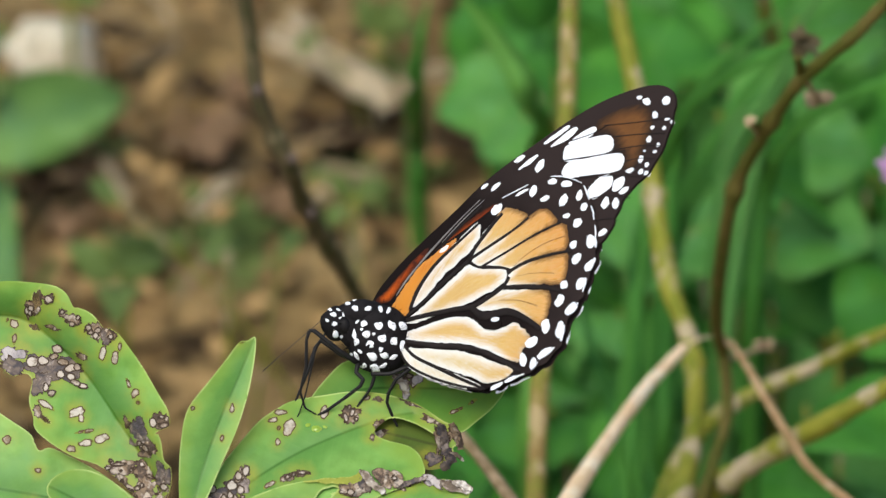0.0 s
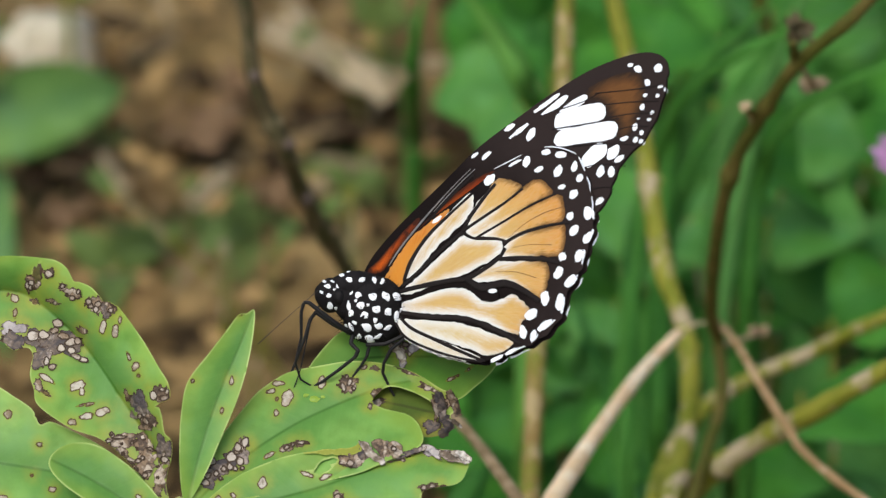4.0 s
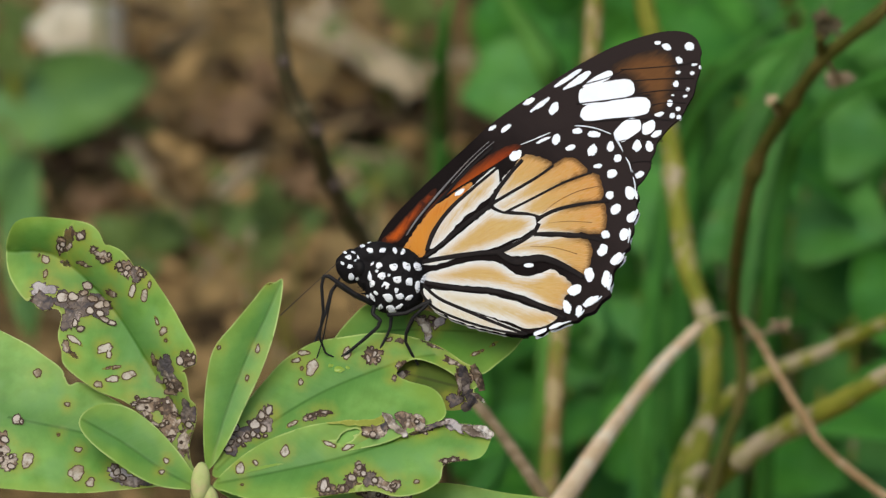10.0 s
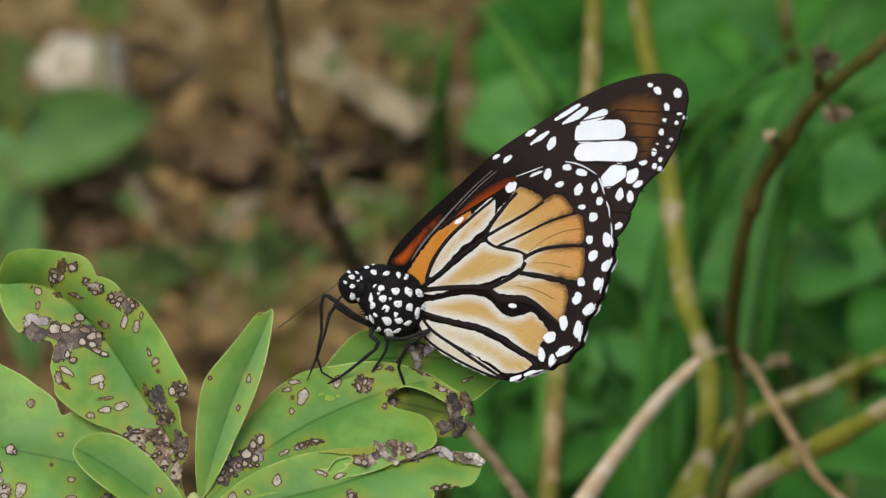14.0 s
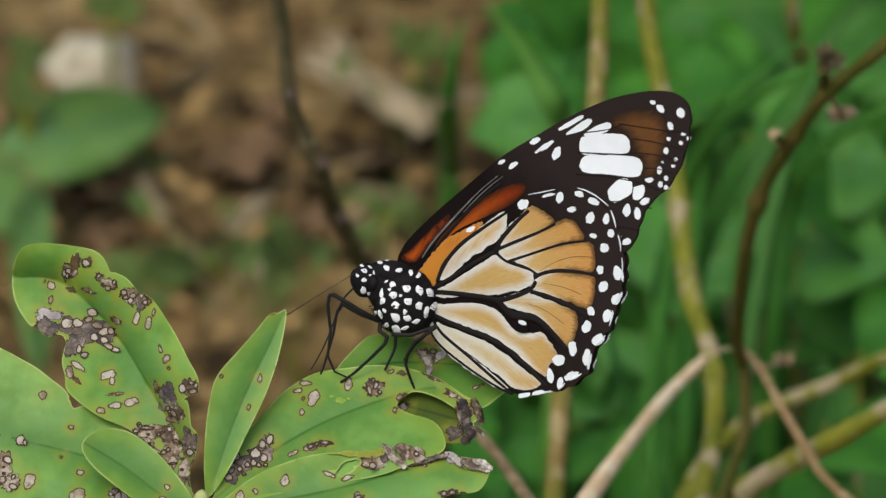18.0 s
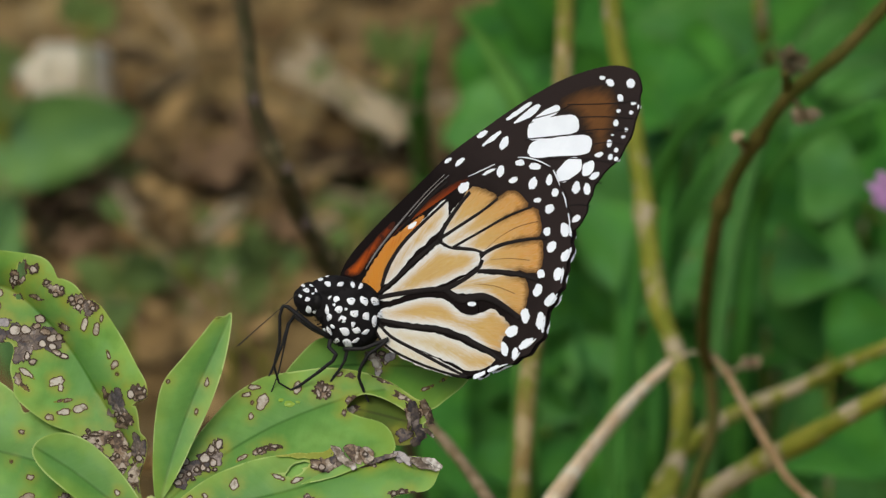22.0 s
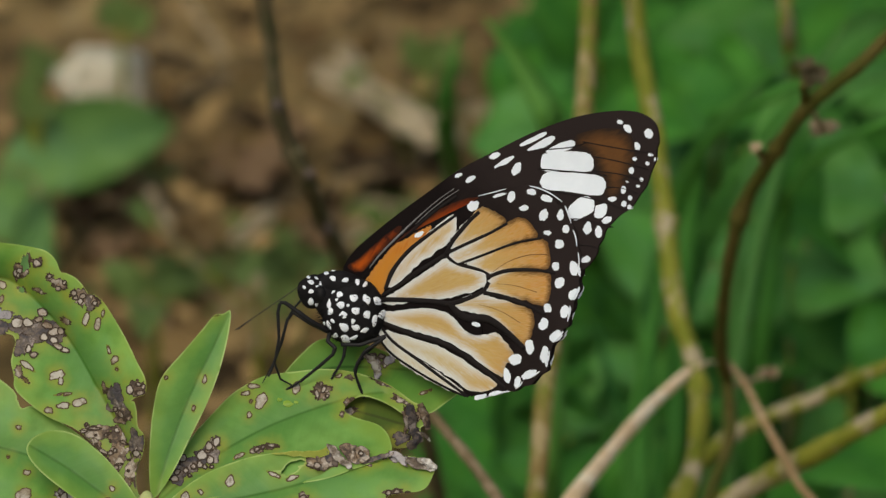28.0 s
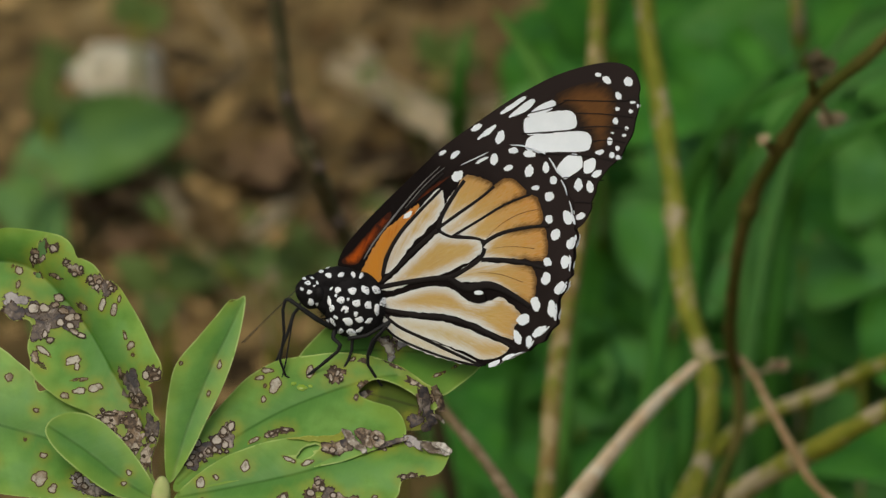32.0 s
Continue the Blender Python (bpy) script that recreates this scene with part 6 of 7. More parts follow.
def scalloped(outline, keep_, deep):
    """The outer margin drawn in a little and notched between the veins."""
    p = curve(outline, 4, True)
    q = swell(p, -1.0) - p
    k = np.arange(len(p))
    amount = np.array([deep if keep_(u, v) else 0.0 for u, v in p])
    return p + q * (amount * (1 + 0.4 * np.sin(k * 1.55)))[:, None]


HIND_OUT = scalloped(HIND_OUT, lambda u, v: u > 1010 or (v > 540 and u > 880), 5.5)
FORE_OUT = scalloped(FORE_OUT, lambda u, v: u > 1110 and v > 100, 2.5)


def wings(side):
    f = wing("forewing", FORE_AT, FORE_OUT, FORE_CELLS, FORE_SPOTS + FORE_SPOTS_B, FORE_BLOCKS, FORE_LINES, "dark forewing with white bars and red-orange base", side)
    h = wing("hindwing", HIND_AT, HIND_OUT, HIND_CELLS, HIND_SPOTS + HIND_SPOTS_B, [], HIND_LINES, "orange hindwing with black veins and white spots", side)
    ring = sheet(ellipse(900, 487, 17, 12, 8, 18, 0.12, 5), HIND_AT, lambda u, v: relief(u, v) + 3.4, 8, 2.5, stretch=WIDE, n=2)
    dot = sheet(ellipse(903, 480, 8.5, 4, 5), HIND_AT, lambda u, v: relief(u, v) + 4.0, 6, 0.5, stretch=WIDE, n=2)
    for kind, bm, material in (("eye_spot", ring, WING_DARK), ("white_spot", dot, WHITE)):
        if side < 0:
            mirror(bm, HIND_AT)
        part(kind, bm, material, h)
    return f, h


def joint(at, z):
    """A wing root in the butterfly's own space."""
    return Vector(((at[0] - AT[0]) * UNIT * WIDE, (AT[1] - at[1]) * UNIT, z * UNIT))


near_fore, near_hind = wings(1)
far_fore, far_hind = wings(-1)
near_hind.location, far_hind.location = joint(HIND_AT, 8), joint(HIND_AT, -7)


def loc(u, v, z=0.0):
    """Design units to the butterfly's own space."""
    return Vector(((u - AT[0]) * UNIT, (AT[1] - v) * UNIT, z * UNIT))


def body():
    def lump(name, u, v, a, b, c, turn, material, label=""):
        bm = ball(loc(u, v, 0), (a * UNIT, b * UNIT, c * UNIT), turn, 28, 18)
        for w in bm.verts:
            w.co += w.co.normalized() * UNIT * (1.5 * noise.noise(w.co / UNIT * 0.2) + 4 * noise.noise(w.co / UNIT * 0.045))
        return part(name, bm, material, butterfly, label)

    shapes = [(673, 488, 58, 62, 46, 12), (596, 460, 27, 31, 28, 0), (640, 442, 44, 24, 30, 4)]
    thorax = lump("thorax", *shapes[0], FUR, "black furry thorax with white spots")
    head = lump("head", *shapes[1], FUR, "black head with white spots")
    lump("collar", 622, 466, 24, 40, 28, 10, FUR, "black furry collar")
    neck = lump("nape", *shapes[2], FUR, "black furry nape with white spots")
    lump("shoulder", 662, 448, 26, 17, 22, 15, FUR, "black furry shoulder")
    lump("abdomen", 790, 505, 84, 18, 3.5, -14, FUR, "dark abdomen behind the hindwings")
    for s in (1, -1):
        part("eye", ball(loc(611, 463, 16 * s), (15 * UNIT, 17 * UNIT, 15 * UNIT), 0, 20, 14), EYE, head)
    spots = [(586, 436, 4, 3), (592, 444, 6, 5), (581, 454, 3, 4), (594, 460, 6, 5), (595, 478, 6, 8), (607, 482, 5, 4), (611, 441, 6, 7), (603, 450, 3, 2), (600, 436, 4, 2), (616, 425, 7, 3), (628, 418, 5, 3), (630, 433, 6, 5), (652, 434, 7, 5), (674, 435, 4, 6), (688, 438, 4, 6)]
    more = [(630, 454, 6, 9), (645, 460, 7, 6), (671, 464, 8, 8), (693, 463, 6, 10), (712, 465, 8, 10), (628, 478, 4, 10), (649, 478, 9, 6), (677, 486, 9, 7), (697, 490, 7, 9), (723, 487, 6, 10), (632, 492, 5, 7), (656, 496, 8, 7), (655, 449, 3, 3), (641, 470, 3, 3), (662, 478, 3, 3)]
    low = [(674, 504, 4, 6), (711, 499, 5, 11), (632, 516, 4, 10), (659, 517, 9, 8), (680, 515, 9, 7), (696, 518, 8, 5), (645, 533, 5, 6), (664, 538, 8, 10), (678, 533, 8, 4), (623, 514, 3, 4), (638, 508, 5, 3), (637, 535, 4, 4)]

    def wrap(shape, u, v, lift):
        cu, cv, ra, rb, rc, turn = shape
        t = radians(turn)
        du, dv = u - cu, cv - v
        x, y = (du * math.cos(t) + dv * math.sin(t)) / ra, (-du * math.sin(t) + dv * math.cos(t)) / rb
        k = math.hypot(x, y)
        if k > 0.985:
            x, y = x * 0.985 / k, y * 0.985 / k
        z = math.sqrt(1 - x * x - y * y)
        nl = Vector((x / ra, y / rb, z / rc)).normalized()
        q = Vector((x * ra, y * rb, z * rc)) + nl * lift
        return loc(cu, cv, 0) + Matrix.Rotation(t, 3, "Z") @ q * UNIT

    rs = random.Random(3)
    for u, v, a, b in spots + more + low:
        host, shape = (head, shapes[1]) if u < 613 and v < 490 else (neck, shapes[2]) if v < 450 and u < 672 else (thorax, shapes[0])
        big = rs.uniform(0.78, 0.97)
        edge = curve(ellipse(u, v, a * big, b * big, rs.uniform(-30, 30), 8, 0.26, int(u * 3 + v)), 2, True)
        for sd in (1, -1):
            bm = bmesh.new()
            rings = []
            for f, lift in ((1.0, 0.8), (0.92, 1.5), (0.5, 1.7)):
                ring = []
                for e in edge:
                    q = wrap(shape, u + (e[0] - u) * f, v + (e[1] - v) * f, lift)
                    ring.append(bm.verts.new((q.x, q.y, q.z * sd)))
                rings.append(ring)
            q = wrap(shape, u, v, 1.8)
            tip = bm.verts.new((q.x, q.y, q.z * sd))
            m = len(edge)
            for lo, hi in zip(rings, rings[1:]):
                for k in range(m):
                    bm.faces.new((lo[k], lo[(k + 1) % m], hi[(k + 1) % m], hi[k]))
            for k in range(m):
                bm.faces.new((rings[-1][k], rings[-1][(k + 1) % m], tip))
            bmesh.ops.recalc_face_normals(bm, faces=bm.faces[:])
            part("white_spot", bm, SPOT_WHITE, host)
    # pale hair fringe over the shoulder
    bm = bmesh.new()
    rf = random.Random(5)
    for _ in range(260):
        a = rf.uniform(0, math.tau)
        r = Vector((math.cos(a) * 55, math.sin(a) * 52, 0))
        p = loc(667, 484, rf.uniform(-25, 30)) + r * UNIT * rf.uniform(0.88, 1.0)
        d = (r.normalized() + Vector((rf.uniform(-0.6, 0.6), rf.uniform(-0.6, 0.6), rf.uniform(-0.4, 0.6)))) * UNIT * rf.uniform(6, 14)
        tube([tuple(p), tuple(p + d * 0.6), tuple(p + d)], (0.7 * UNIT, 0.3 * UNIT), 3, 1, bm)
    for _ in range(110):
        f, g = rf.uniform(-0.9, 0.9), rf.uniform(-0.9, 0.9)
        if f * f + g * g < 0.85:
            sh = shapes[0] if rf.random() < 0.75 else shapes[1]
            u, v = sh[0] + f * sh[2], sh[1] + g * sh[3]
            p, q = wrap(sh, u, v, 0), wrap(sh, u, v, 1)
            d = (q - p).normalized() + Vector((rf.uniform(0.0, 1.0), rf.uniform(-0.8, 0.3), rf.uniform(-0.2, 0.4)))
            d = d * UNIT * rf.uniform(4, 8)
            tube([tuple(p), tuple(p + d * 0.6), tuple(p + d)], (0.7 * UNIT, 0.25 * UNIT), 3, 1, bm)
    part("fur", bm, FUR, butterfly, "black body hairs")
    # antennae and proboscis
    for s in (1, -1):
        part("antenna", tube([tuple(loc(582, 444, 12 * s)), tuple(loc(540, 480, 26 * s)), tuple(loc(500, 514, 40 * s)), tuple(loc(468, 542, 52 * s))], [q * UNIT for q in (0.7, 0.5, 0.5, 1.0)], 6, 6), ANTENNA, butterfly, "thin dark antenna")
    part("proboscis", tube([tuple(loc(578, 476, 0)), tuple(loc(562, 500, 4)), tuple(loc(552, 540, 6)), tuple(loc(540, 590, 6)), tuple(loc(524, 632, 4))], [q * UNIT for q in (2.2, 1.8, 1.4, 1.0)], 6, 6), CHITIN, butterfly, "thin dark proboscis")
    return [ob for ob in butterfly.children if ob.name.split(".")[0] not in ("forewing", "hindwing", "abdomen")]


TRUNK = body()
LEGS = []


def leg(points, radii, label=""):
    """A jointed leg; it hangs from its first point and stands on its last."""
    start = Vector((points[0][0], points[0][1], points[0][2]))
    pts = []
    for p, q in zip(points, points[1:]):
        a, b = loc(*p) - loc(*start), loc(*q) - loc(*start)
        pts += [tuple(a.lerp(b, k)) for k in (0.06, 0.5, 0.94)]
    pts.append(tuple(loc(*points[-1]) - loc(*start)))
    bm = tube(pts, [r * UNIT * 1.02 for r in radii], 8, 2)
    ob = part("leg", bm, CHITIN, butterfly, label or "thin black jointed leg")
    LEGS.append((ob, loc(*start), loc(*points[-1])))


leg([(632, 528, 12), (600, 512, 30), (575, 496, 36), (552, 482, 36), (543, 482, 34), (540, 500, 32), (545, 545, 26), (540, 590, 18), (552, 618, 10), (574, 628, 4)], (5, 4.5, 4, 3, 3, 2.8, 2.2, 1.6, 1.4))
leg([(634, 530, 20), (632, 545, 26), (646, 556, 30), (642, 568, 28), (615, 594, 18), (588, 618, 8), (562, 636, 2)], (4, 3.5, 3.5, 3, 2.6, 2.0))
leg([(664, 546, -6), (663, 570, -4), (658, 585, -4), (650, 602, -2), (646, 612, 0)], (3.2, 2.6, 2.4, 1.8))
leg([(655, 548, 30), (690, 546, 38), (735, 526, 44), (722, 538, 42), (700, 556, 36), (688, 580, 26), (686, 598, 18), (698, 625, 8), (706, 640, 2)], (3.5, 3.5, 3.5, 3, 2.8, 2.6, 2.4, 2))
leg([(660, 540, -28), (690, 540, -36), (728, 530, -40), (700, 560, -34), (684, 590, -26), (690, 612, -16), (700, 625, -12)], (3.5, 3.2, 3, 2.6, 2.2, 1.8))
leg([(634, 528, -14), (600, 516, -26), (566, 496, -30), (556, 510, -30), (548, 550, -24), (532, 600, -14), (518, 636, -8)], (4, 3.5, 3, 2.6, 2.2, 1.6))


# ---- what moves ----
def motions():
    SHOOT = [
        (0, held(-0.03388, -0.03230, -0.9, 0, 0, -0.186)),
        (0.5, held(-0.03393, -0.03208, -0.9, 0, 0, -0.027)),
        (1, held(-0.03412, -0.03186, -0.9, 0, 0, 0.119)),
        (1.5, held(-0.03437, -0.03293, -0.9, 0, 0, 0.006)),
        (2, held(-0.03384, -0.03200, -0.9, 0, 0, -0.394)),
        (2.5, held(-0.03377, -0.03209, -0.9, 0, 0, 0.029)),
        (3, held(-0.03392, -0.03190, -0.9, 0, 0, 0.387)),
        (3.5, held(-0.03359, -0.03164, -0.9, 0, 0, 0.692)),
        (5.5, held(-0.03303, -0.03174, -0.9, 0, 0, -1.121)),
        (6, held(-0.03281, -0.03143, -0.9, 0, 0, -0.849)),
        (6.5, held(-0.03288, -0.03117, -0.9, 0, 0, -0.429)),
        (7, held(-0.03293, -0.03059, -0.9, 0, 0, 0.359)),
        (7.5, held(-0.03398, -0.03061, -0.9, 0, 0, -0.044)),
        (8, held(-0.03312, -0.03073, -0.9, 0, 0, -0.600)),
        (8.5, held(-0.03349, -0.03132, -0.9, 0, 0, 0.136)),
        (9, held(-0.03442, -0.03025, -0.9, 0, 0, 0.304)),
        (9.5, held(-0.03382, -0.03122, -0.9, 0, 0, -0.339)),
        (10, held(-0.03312, -0.03041, -0.9, 0, 0, -0.304)),
        (10.5, held(-0.03383, -0.03059, -0.9, 0, 0, -0.644)),
        (11, held(-0.03392, -0.03012, -0.9, 0, 0, -0.022)),
        (11.5, held(-0.03341, -0.03046, -0.9, 0, 0, -0.052)),
        (12, held(-0.03277, -0.02989, -0.9, 0, 0, 0.458)),
        (12.5, held(-0.03421, -0.03000, -0.9, 0, 0, 1.118)),
        (13, held(-0.03443, -0.03068, -0.9, 0, 0, 1.178)),
        (13.5, held(-0.03400, -0.02994, -0.9, 0, 0, 0.130)),
        (14, held(-0.03390, -0.03010, -0.9, 0, 0, 0.349)),
        (14.5, held(-0.03440, -0.03016, -0.9, 0, 0, 1.301)),
        (15, held(-0.03367, -0.03028, -0.9, 0, 0, 0.093)),
        (15.5, held(-0.03390, -0.02983, -0.9, 0, 0, 1.019)),
        (17.5, held(-0.03455, -0.03004, -0.9, 0, 0, 0.070)),
        (18, held(-0.03339, -0.03031, -0.9, 0, 0, -1.368)),
        (18.5, held(-0.03328, -0.03012, -0.9, 0, 0, -0.709)),
        (19, held(-0.03328, -0.02993, -0.9, 0, 0, -0.624)),
        (19.5, held(-0.03438, -0.03015, -0.9, 0, 0, 1.144)),
        (20, held(-0.03414, -0.02955, -0.9, 0, 0, 0.128)),
        (20.5, held(-0.03361, -0.03077, -0.9, 0, 0, -1.070)),
        (21, held(-0.03453, -0.03081, -0.9, 0, 0, -0.125)),
        (21.5, held(-0.03348, -0.03003, -0.9, 0, 0, 0.013)),
        (22, held(-0.03416, -0.03047, -0.9, 0, 0, -0.186)),
        (22.5, held(-0.03465, -0.02989, -0.9, 0, 0, 0.545)),
        (23, held(-0.03540, -0.02994, -0.9, 0, 0, 1.404)),
        (23.5, held(-0.03607, -0.02953, -0.9, 0, 0, 1.628)),
        (24, held(-0.03651, -0.02976, -0.9, 0, 0, 1.374)),
        (24.5, held(-0.03557, -0.02958, -0.9, 0, 0, 1.528)),
        (25, held(-0.03577, -0.03008, -0.9, 0, 0, 1.375)),
        (25.5, held(-0.03567, -0.02955, -0.9, 0, 0, 0.891)),
        (27.5, held(-0.03500, -0.02997, -0.9, 0, 0, 0.259)),
        (28, held(-0.03569, -0.02983, -0.9, 0, 0, -0.398)),
        (28.5, held(-0.03497, -0.02963, -0.9, 0, 0, 0.304)),
        (29, held(-0.03476, -0.02947, -0.9, 0, 0, 1.080)),
        (29.5, held(-0.03478, -0.02951, -0.9, 0, 0, -0.308)),
        (30, held(-0.03428, -0.02912, -0.9, 0, 0, 0.294)),
        (30.5, held(-0.03465, -0.02864, -0.9, 0, 0, 0.833)),
        (31, held(-0.03486, -0.02908, -0.9, 0, 0, 1.420)),
        (31.5, held(-0.03459, -0.02958, -0.9, 0, 0, 0.074)),
        (32, held(-0.03443, -0.02907, -0.9, 0, 0, -0.229)),
    ]
    # some leaves sway on the shoot: seconds, degrees in the plane of the leaf
    SWAY_A = [(0, 0.08), (0.5, 0.15), (1, 0.24), (1.5, 0.43), (2, 0.83), (2.5, -0.22), (3, -0.62), (3.5, -0.31), (5.5, 0.20), (6, 0.64), (6.5, 0.41), (7, 0.34), (7.5, -0.97), (8, 0.33), (8.5, -0.08), (9, -0.01), (9.5, -0.20), (10, -0.31), (10.5, -0.47), (11, -0.59), (11.5, 0.13), (12, -0.12), (12.5, -0.50), (13, -1.63), (13.5, -1.50), (14, -0.71), (14.5, -1.28), (15, -1.69), (15.5, -1.06), (17.5, -0.87), (18, -0.28), (18.5, 0.08), (19, 0.26), (19.5, -1.11), (20, -0.43), (20.5, 0.63), (21, -1.06), (21.5, -1.26), (22, -1.13), (22.5, -2.39), (23, -3.47), (23.5, -4.35), (24, -3.72), (24.5, -3.94), (25, -4.01), (25.5, -4.11), (27.5, -2.52), (28, -1.72), (28.5, -1.77), (29, -1.65), (29.5, -1.40), (30, -2.33), (30.5, -2.59), (31, -1.68), (31.5, -1.78), (32, -2.19)]
    SWAY_D = [(0, 0.46), (0.5, 0.22), (1, 0.29), (1.5, 0.42), (2, 0.55), (2.5, 0.38), (3, 0.13), (3.5, 1.17), (5.5, 1.26), (6, 2.42), (6.5, 1.96), (7, 0.95), (7.5, 0.10), (8, 0.93), (8.5, 1.16), (9, 0.00), (9.5, 1.13), (10, 1.37), (10.5, 0.47), (11, -0.54), (11.5, -0.32), (12, 1.70), (12.5, 1.19), (13, 1.05), (13.5, -0.46), (14, 1.54), (14.5, 1.03), (15, -0.40), (15.5, -0.02), (17.5, 1.13), (18, 1.43), (18.5, -0.50), (19, 2.08), (19.5, 1.36), (20, 1.49), (20.5, 1.96), (21, 1.53), (21.5, 1.08), (22, 0.84), (22.5, 0.48), (23, 0.49), (23.5, -0.63), (24, -0.61), (24.5, 0.30), (25, 0.44), (25.5, -0.28), (27.5, -0.20), (28, 0.12), (28.5, 0.64), (29, 1.35), (29.5, 0.85), (30, 1.04), (30.5, 0.66), (31, 0.59), (31.5, 0.60), (32, 0.60)]
    SWAY_B = [(0, 0), (3.5, 0), (5.5, 1.0), (6, 1.2), (7, 0), (7.5, -0.8), (8, 0.2), (9, -0.4), (11, -0.6), (12.5, -0.8), (13, -1.5), (14, -1.3), (15, -2.3), (15.5, -1.9), (17.5, -2.0), (18, -1.6), (19, -2.0), (20, -2.6), (21, -2.5), (22, -3.6), (23, -5.0), (24, -5.6), (25, -5.4), (25.5, -5.2), (27.5, -3.4), (28, -2.7), (30, -3.6), (31, -4.2), (32, -4.2)]
    SWAY_C = [(0, 0), (3.5, 0), (5.5, 0.8), (6, 1.4), (6.5, 0.3), (7, -0.8), (8, -0.8), (8.5, 0), (9, -0.5), (9.5, 0), (10, -1.1), (11, -1.3), (11.5, -0.8), (12, -1.1), (12.5, -2.2), (13, -2.5), (13.5, -3.0), (14, -2.5), (14.5, -2.2), (15, -4.1), (15.5, -4.1), (17.5, -4.1), (18, -1.9), (18.5, -3.0), (19, -3.0), (19.5, -5.0), (20, -4.1), (20.5, -1.7), (21, -2.8), (21.5, -4.1), (22, -4.1), (22.5, -6.0), (23, -6.6), (23.5, -8.2), (24, -7.4),
              (24.5, -7.1), (25, -7.4), (25.5, -7.7), (27.5, -3.0), (28, -1.7), (30, -3.6), (31, -4.4), (32, -4.4)]
    walk(plant, SHOOT)

    def swung(base, turn):
        p = Matrix.Translation(((base[0] - APEX_AT[0]) * UNIT, (APEX_AT[1] - base[1]) * UNIT, 0))
        return p @ Matrix.Rotation(radians(turn), 4, "Z") @ p.inverted()

    walk(leaf_a, [(t, swung((320, 835), turn)) for t, turn in SWAY_A])
    walk(leaf_b, [(t, Matrix.Translation(((0 if t < 4 else 4) * UNIT, 0, 0)) @ swung((318, 842), turn)) for t, turn in SWAY_B])
    walk(leaf_c, [(t, Matrix.Translation(((0 if t < 4 else 9) * UNIT, 0, 0)) @ swung((312, 857), turn)) for t, turn in SWAY_C])
    for ob in (leaf_d, leaf_f, leaf_o):
        walk(ob, [(t, swung((350, 832), turn)) for t, turn in SWAY_D])
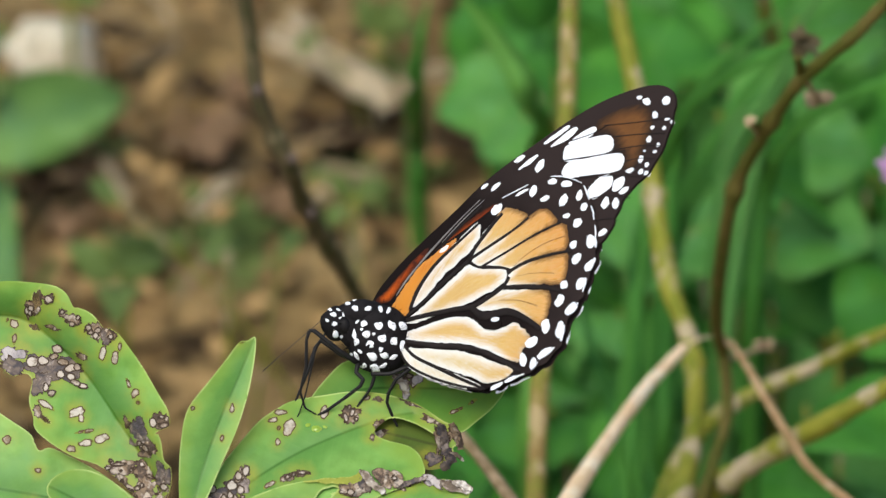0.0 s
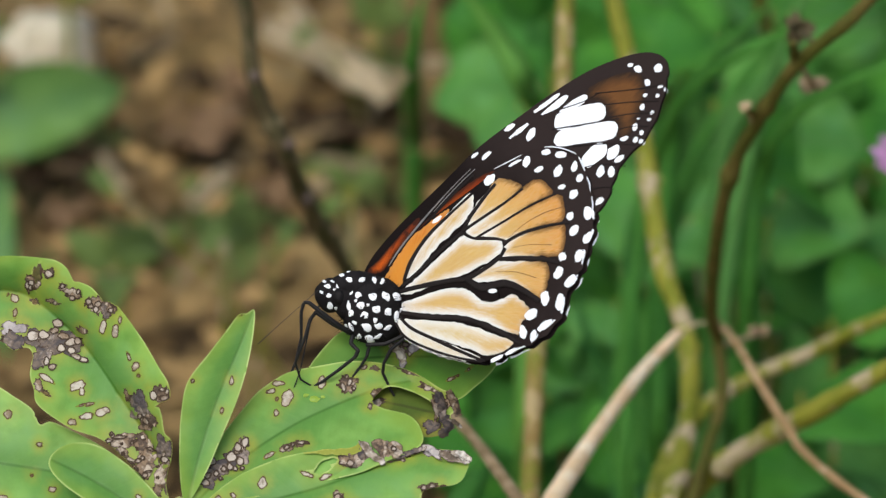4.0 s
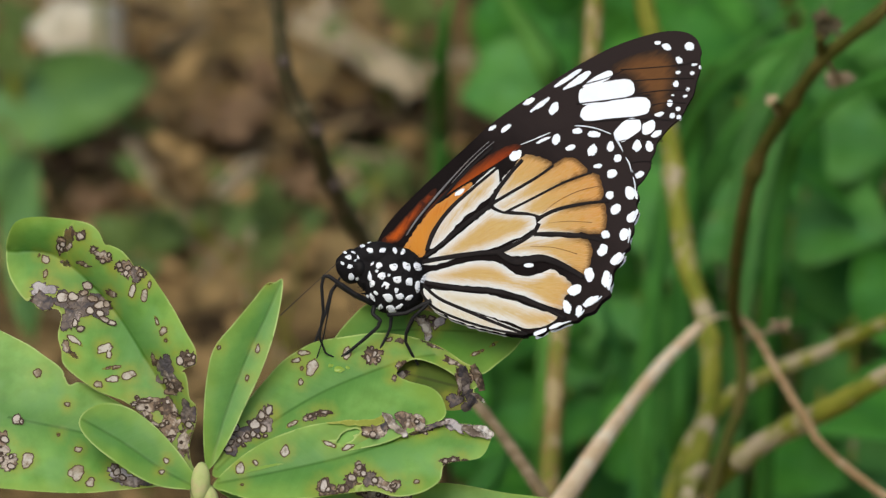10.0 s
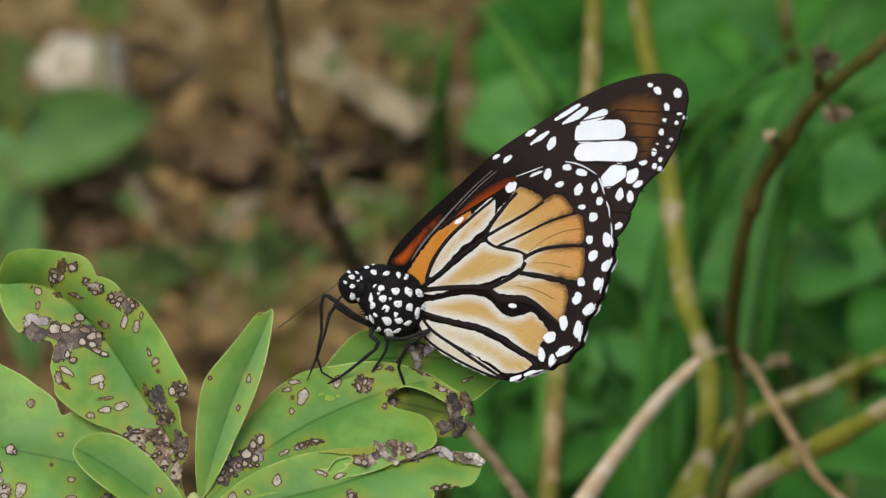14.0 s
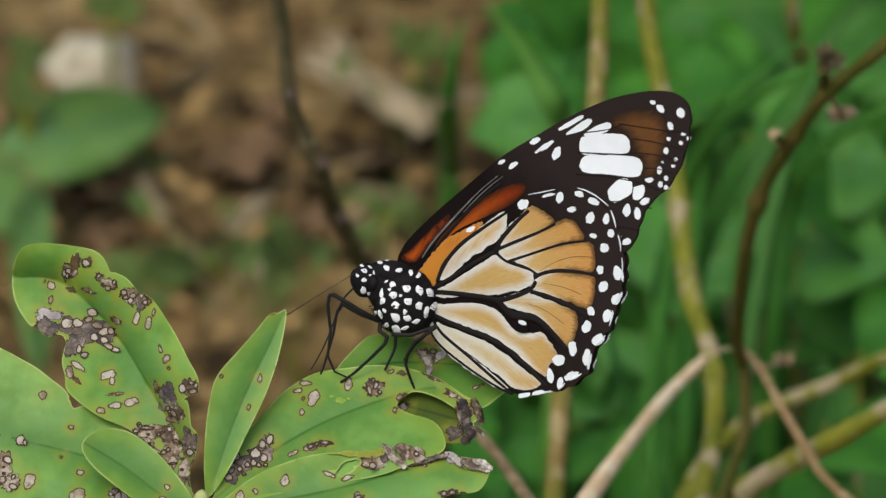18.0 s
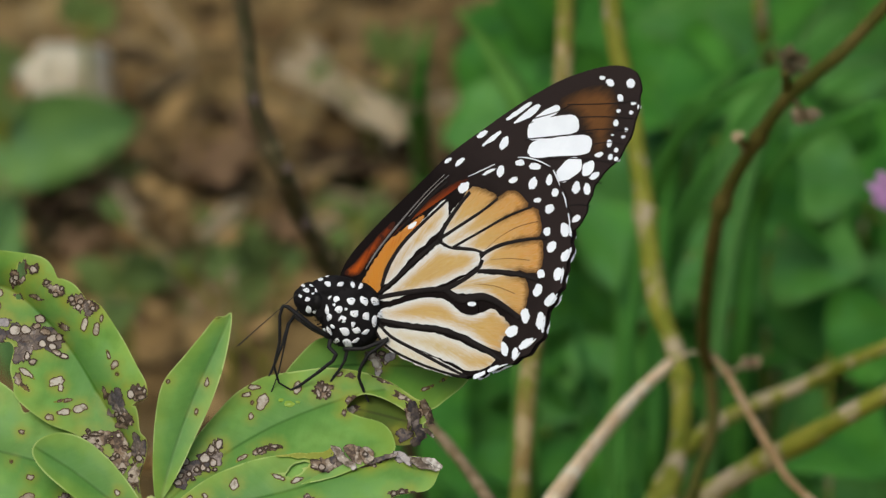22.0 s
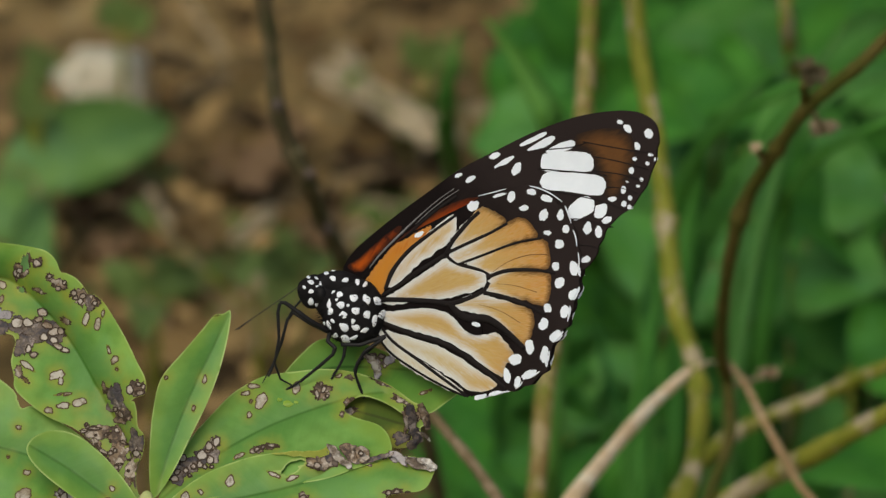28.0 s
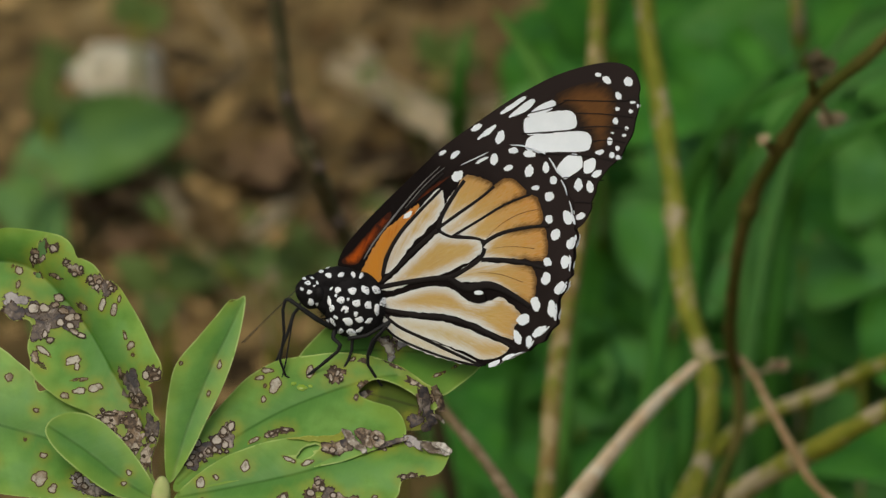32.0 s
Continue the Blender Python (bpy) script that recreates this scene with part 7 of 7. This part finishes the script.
    body = [
        (0, held(-0.00503, -0.00502, -0.9, -25.96, -33.38, 7.12)),
        (0.5, held(-0.00509, -0.00483, -0.9, -25.90, -33.04, 7.15)),
        (1, held(-0.00532, -0.00438, -0.9, -26.56, -32.48, 7.31)),
        (1.5, held(-0.00560, -0.00549, -0.9, -27.26, -32.58, 7.73)),
        (2, held(-0.00500, -0.00468, -0.9, -27.14, -32.55, 7.42)),
        (2.5, held(-0.00511, -0.00492, -0.9, -26.67, -33.01, 7.75)),
        (3, held(-0.00541, -0.00463, -0.9, -26.19, -33.09, 7.79)),
        (3.5, held(-0.00545, -0.00388, -0.9, -24.58, -31.76, 7.60)),
        (5.5, held(-0.00429, -0.00433, -0.9, -17.40, -27.07, 2.91)),
        (6, held(-0.00446, -0.00352, -0.9, -16.01, -25.66, 3.15)),
        (6.5, held(-0.00467, -0.00347, -0.9, -14.55, -22.79, 3.05)),
        (7, held(-0.00507, -0.00293, -0.9, -13.22, -19.86, 3.57)),
        (7.5, held(-0.00510, -0.00347, -0.9, -11.93, -22.06, -0.65)),
        (8, held(-0.00366, -0.00361, -0.9, -10.68, -24.08, -3.92)),
        (8.5, held(-0.00503, -0.00351, -0.9, -5.41, -22.04, -1.53)),
        (9, held(-0.00662, -0.00198, -0.9, -0.01, -20.25, 0.42)),
        (9.5, held(-0.00603, -0.00336, -0.9, -10.64, -15.73, 2.39)),
        (10, held(-0.00565, -0.00255, -0.9, -21.02, -10.91, 4.17)),
        (10.5, held(-0.00517, -0.00359, -0.9, -25.60, -13.87, 3.17)),
        (11, held(-0.00452, -0.00347, -0.9, -30.35, -16.59, 3.55)),
        (11.5, held(-0.00484, -0.00300, -0.9, -20.89, -22.63, 4.54)),
        (12, held(-0.00526, -0.00150, -0.9, -11.31, -28.86, 5.01)),
        (12.5, held(-0.00700, -0.00134, -0.9, -10.86, -26.01, 6.33)),
        (13, held(-0.00738, -0.00228, -0.9, -10.12, -23.28, 6.54)),
        (13.5, held(-0.00565, -0.00188, -0.9, -7.27, -27.97, 1.55)),
        (14, held(-0.00517, -0.00165, -0.9, -4.32, -32.39, -2.30)),
        (14.5, held(-0.00632, -0.00164, -0.9, 0.47, -30.45, -2.59)),
        (15, held(-0.00526, -0.00240, -0.9, 5.62, -28.45, -4.44)),
        (15.5, held(-0.00593, -0.00134, -0.9, 6.44, -28.92, -4.51)),
        (17.5, held(-0.00607, -0.00132, -0.9, 10.95, -30.42, -9.36)),
        (18, held(-0.00417, -0.00199, -0.9, 12.44, -30.61, -11.84)),
        (18.5, held(-0.00389, -0.00205, -0.9, 1.04, -32.46, -5.90)),
        (19, held(-0.00383, -0.00176, -0.9, -10.69, -33.42, 0.48)),
        (19.5, held(-0.00597, -0.00094, -0.9, -5.23, -30.37, 0.31)),
        (20, held(-0.00572, -0.00055, -0.9, 0.68, -27.35, -1.94)),
        (20.5, held(-0.00516, -0.00254, -0.9, -0.56, -27.37, -1.12)),
        (21, held(-0.00671, -0.00233, -0.9, -2.26, -27.34, 1.54)),
        (21.5, held(-0.00530, -0.00182, -0.9, -6.05, -28.10, 2.42)),
        (22, held(-0.00560, -0.00272, -0.9, -9.80, -28.85, 3.08)),
        (22.5, held(-0.00630, -0.00223, -0.9, -12.13, -25.57, 3.49)),
        (23, held(-0.00766, -0.00240, -0.9, -14.38, -22.29, 3.76)),
        (23.5, held(-0.00791, -0.00119, -0.9, -2.52, -22.95, -0.58)),
        (24, held(-0.00797, -0.00116, -0.9, 9.68, -22.80, -6.37)),
        (24.5, held(-0.00809, -0.00122, -0.9, -7.86, -20.29, 2.14)),
        (25, held(-0.00920, -0.00235, -0.9, -24.46, -16.01, 8.58)),
        (25.5, held(-0.00842, -0.00180, -0.9, -19.30, -17.96, 6.51)),
        (27.5, held(-0.00626, -0.00265, -0.9, 2.78, -23.96, -4.81)),
        (28, held(-0.00651, -0.00210, -0.9, 8.39, -24.92, -7.12)),
        (28.5, held(-0.00677, -0.00200, -0.9, 2.22, -24.27, -1.14)),
        (29, held(-0.00770, -0.00168, -0.9, -3.90, -23.08, 5.10)),
        (29.5, held(-0.00763, -0.00232, -0.9, -14.66, -18.19, 5.78)),
        (30, held(-0.00789, -0.00170, -0.9, -25.37, -13.02, 7.24)),
        (30.5, held(-0.00740, -0.00142, -0.9, -30.43, -11.51, 7.37)),
        (31, held(-0.00685, -0.00213, -0.9, -35.43, -10.21, 6.82)),
        (31.5, held(-0.00680, -0.00254, -0.9, -16.67, -16.59, 6.41)),
        (32, held(-0.00733, -0.00183, -0.9, 2.69, -22.90, 4.11)),
    ]
    fore = [
        (0, -2.14),
        (0.5, -2.01),
        (1, -1.57),
        (1.5, -1.27),
        (2, -1.24),
        (2.5, -1.84),
        (3, -1.99),
        (3.5, -1.74),
        (5.5, -0.74),
        (6, -0.48),
        (6.5, -0.37),
        (7, -0.25),
        (7.5, -0.14),
        (8, -0.02),
        (8.5, -0.11),
        (9, -0.19),
        (9.5, 0.04),
        (10, 0.28),
        (10.5, 0.09),
        (11, -0.09),
        (11.5, -1.18),
        (12, -2.26),
        (12.5, -1.93),
        (13, -1.60),
        (13.5, -1.25),
        (14, -0.90),
        (14.5, 0.04),
        (15, 0.98),
        (15.5, 1.37),
        (17.5, 2.92),
        (18, 3.31),
        (18.5, 1.03),
        (19, -1.26),
        (19.5, -0.34),
        (20, 0.57),
        (20.5, -0.12),
        (21, -0.82),
        (21.5, -1.24),
        (22, -1.66),
        (22.5, -1.03),
        (23, -0.39),
        (23.5, 0.72),
        (24, 1.82),
        (24.5, 0.97),
        (25, 0.12),
        (25.5, -0.21),
        (27.5, -1.49),
        (28, -1.81),
        (28.5, -2.34),
        (29, -2.87),
        (29.5, -1.58),
        (30, -0.30),
        (30.5, -0.61),
        (31, -0.92),
        (31.5, -2.48),
        (32, -4.03),
    ]
    walk(butterfly, body)
    for ob, side in ((near_fore, 1), (far_fore, -1)):
        walk(ob, [(t, Matrix.Translation(joint(FORE_AT, 3 * side)) @ pose(0, 0, 0, 0, 0, turn)) for t, turn in fore])
    # the body faces the same way while the wings lean: it only turns with them in their plane
    def trunk(m):
        r = (BASE.inverted() @ m).to_3x3()
        return r.to_4x4().inverted() @ Matrix.Rotation(math.atan2(r[1][0] - r[0][1], r[0][0] + r[1][1]), 4, "Z")

    lie = [(t, trunk(m)) for t, m in body]
    for ob in TRUNK:
        walk(ob, lie)
    # the feet stay on the leaf while the body rocks
    perch = {t: m @ swung((350, 832), dict(SWAY_D)[t]) for t, m in SHOOT}
    stance, own = dict(body), dict(lie)
    for ob, hip, foot in LEGS:
        hold = perch[9].inverted() @ stance[9] @ own[9] @ foot
        rows = []
        for t, m in body:
            at_hip, rest = own[t] @ hip, own[t].to_3x3() @ (foot - hip)
            want = m.inverted() @ perch[t] @ hold - at_hip
            rows.append((t, Matrix.Translation(at_hip) @ rest.rotation_difference(want).to_matrix().to_4x4() @ own[t].to_3x3().to_4x4()))
        walk(ob, rows)


motions()
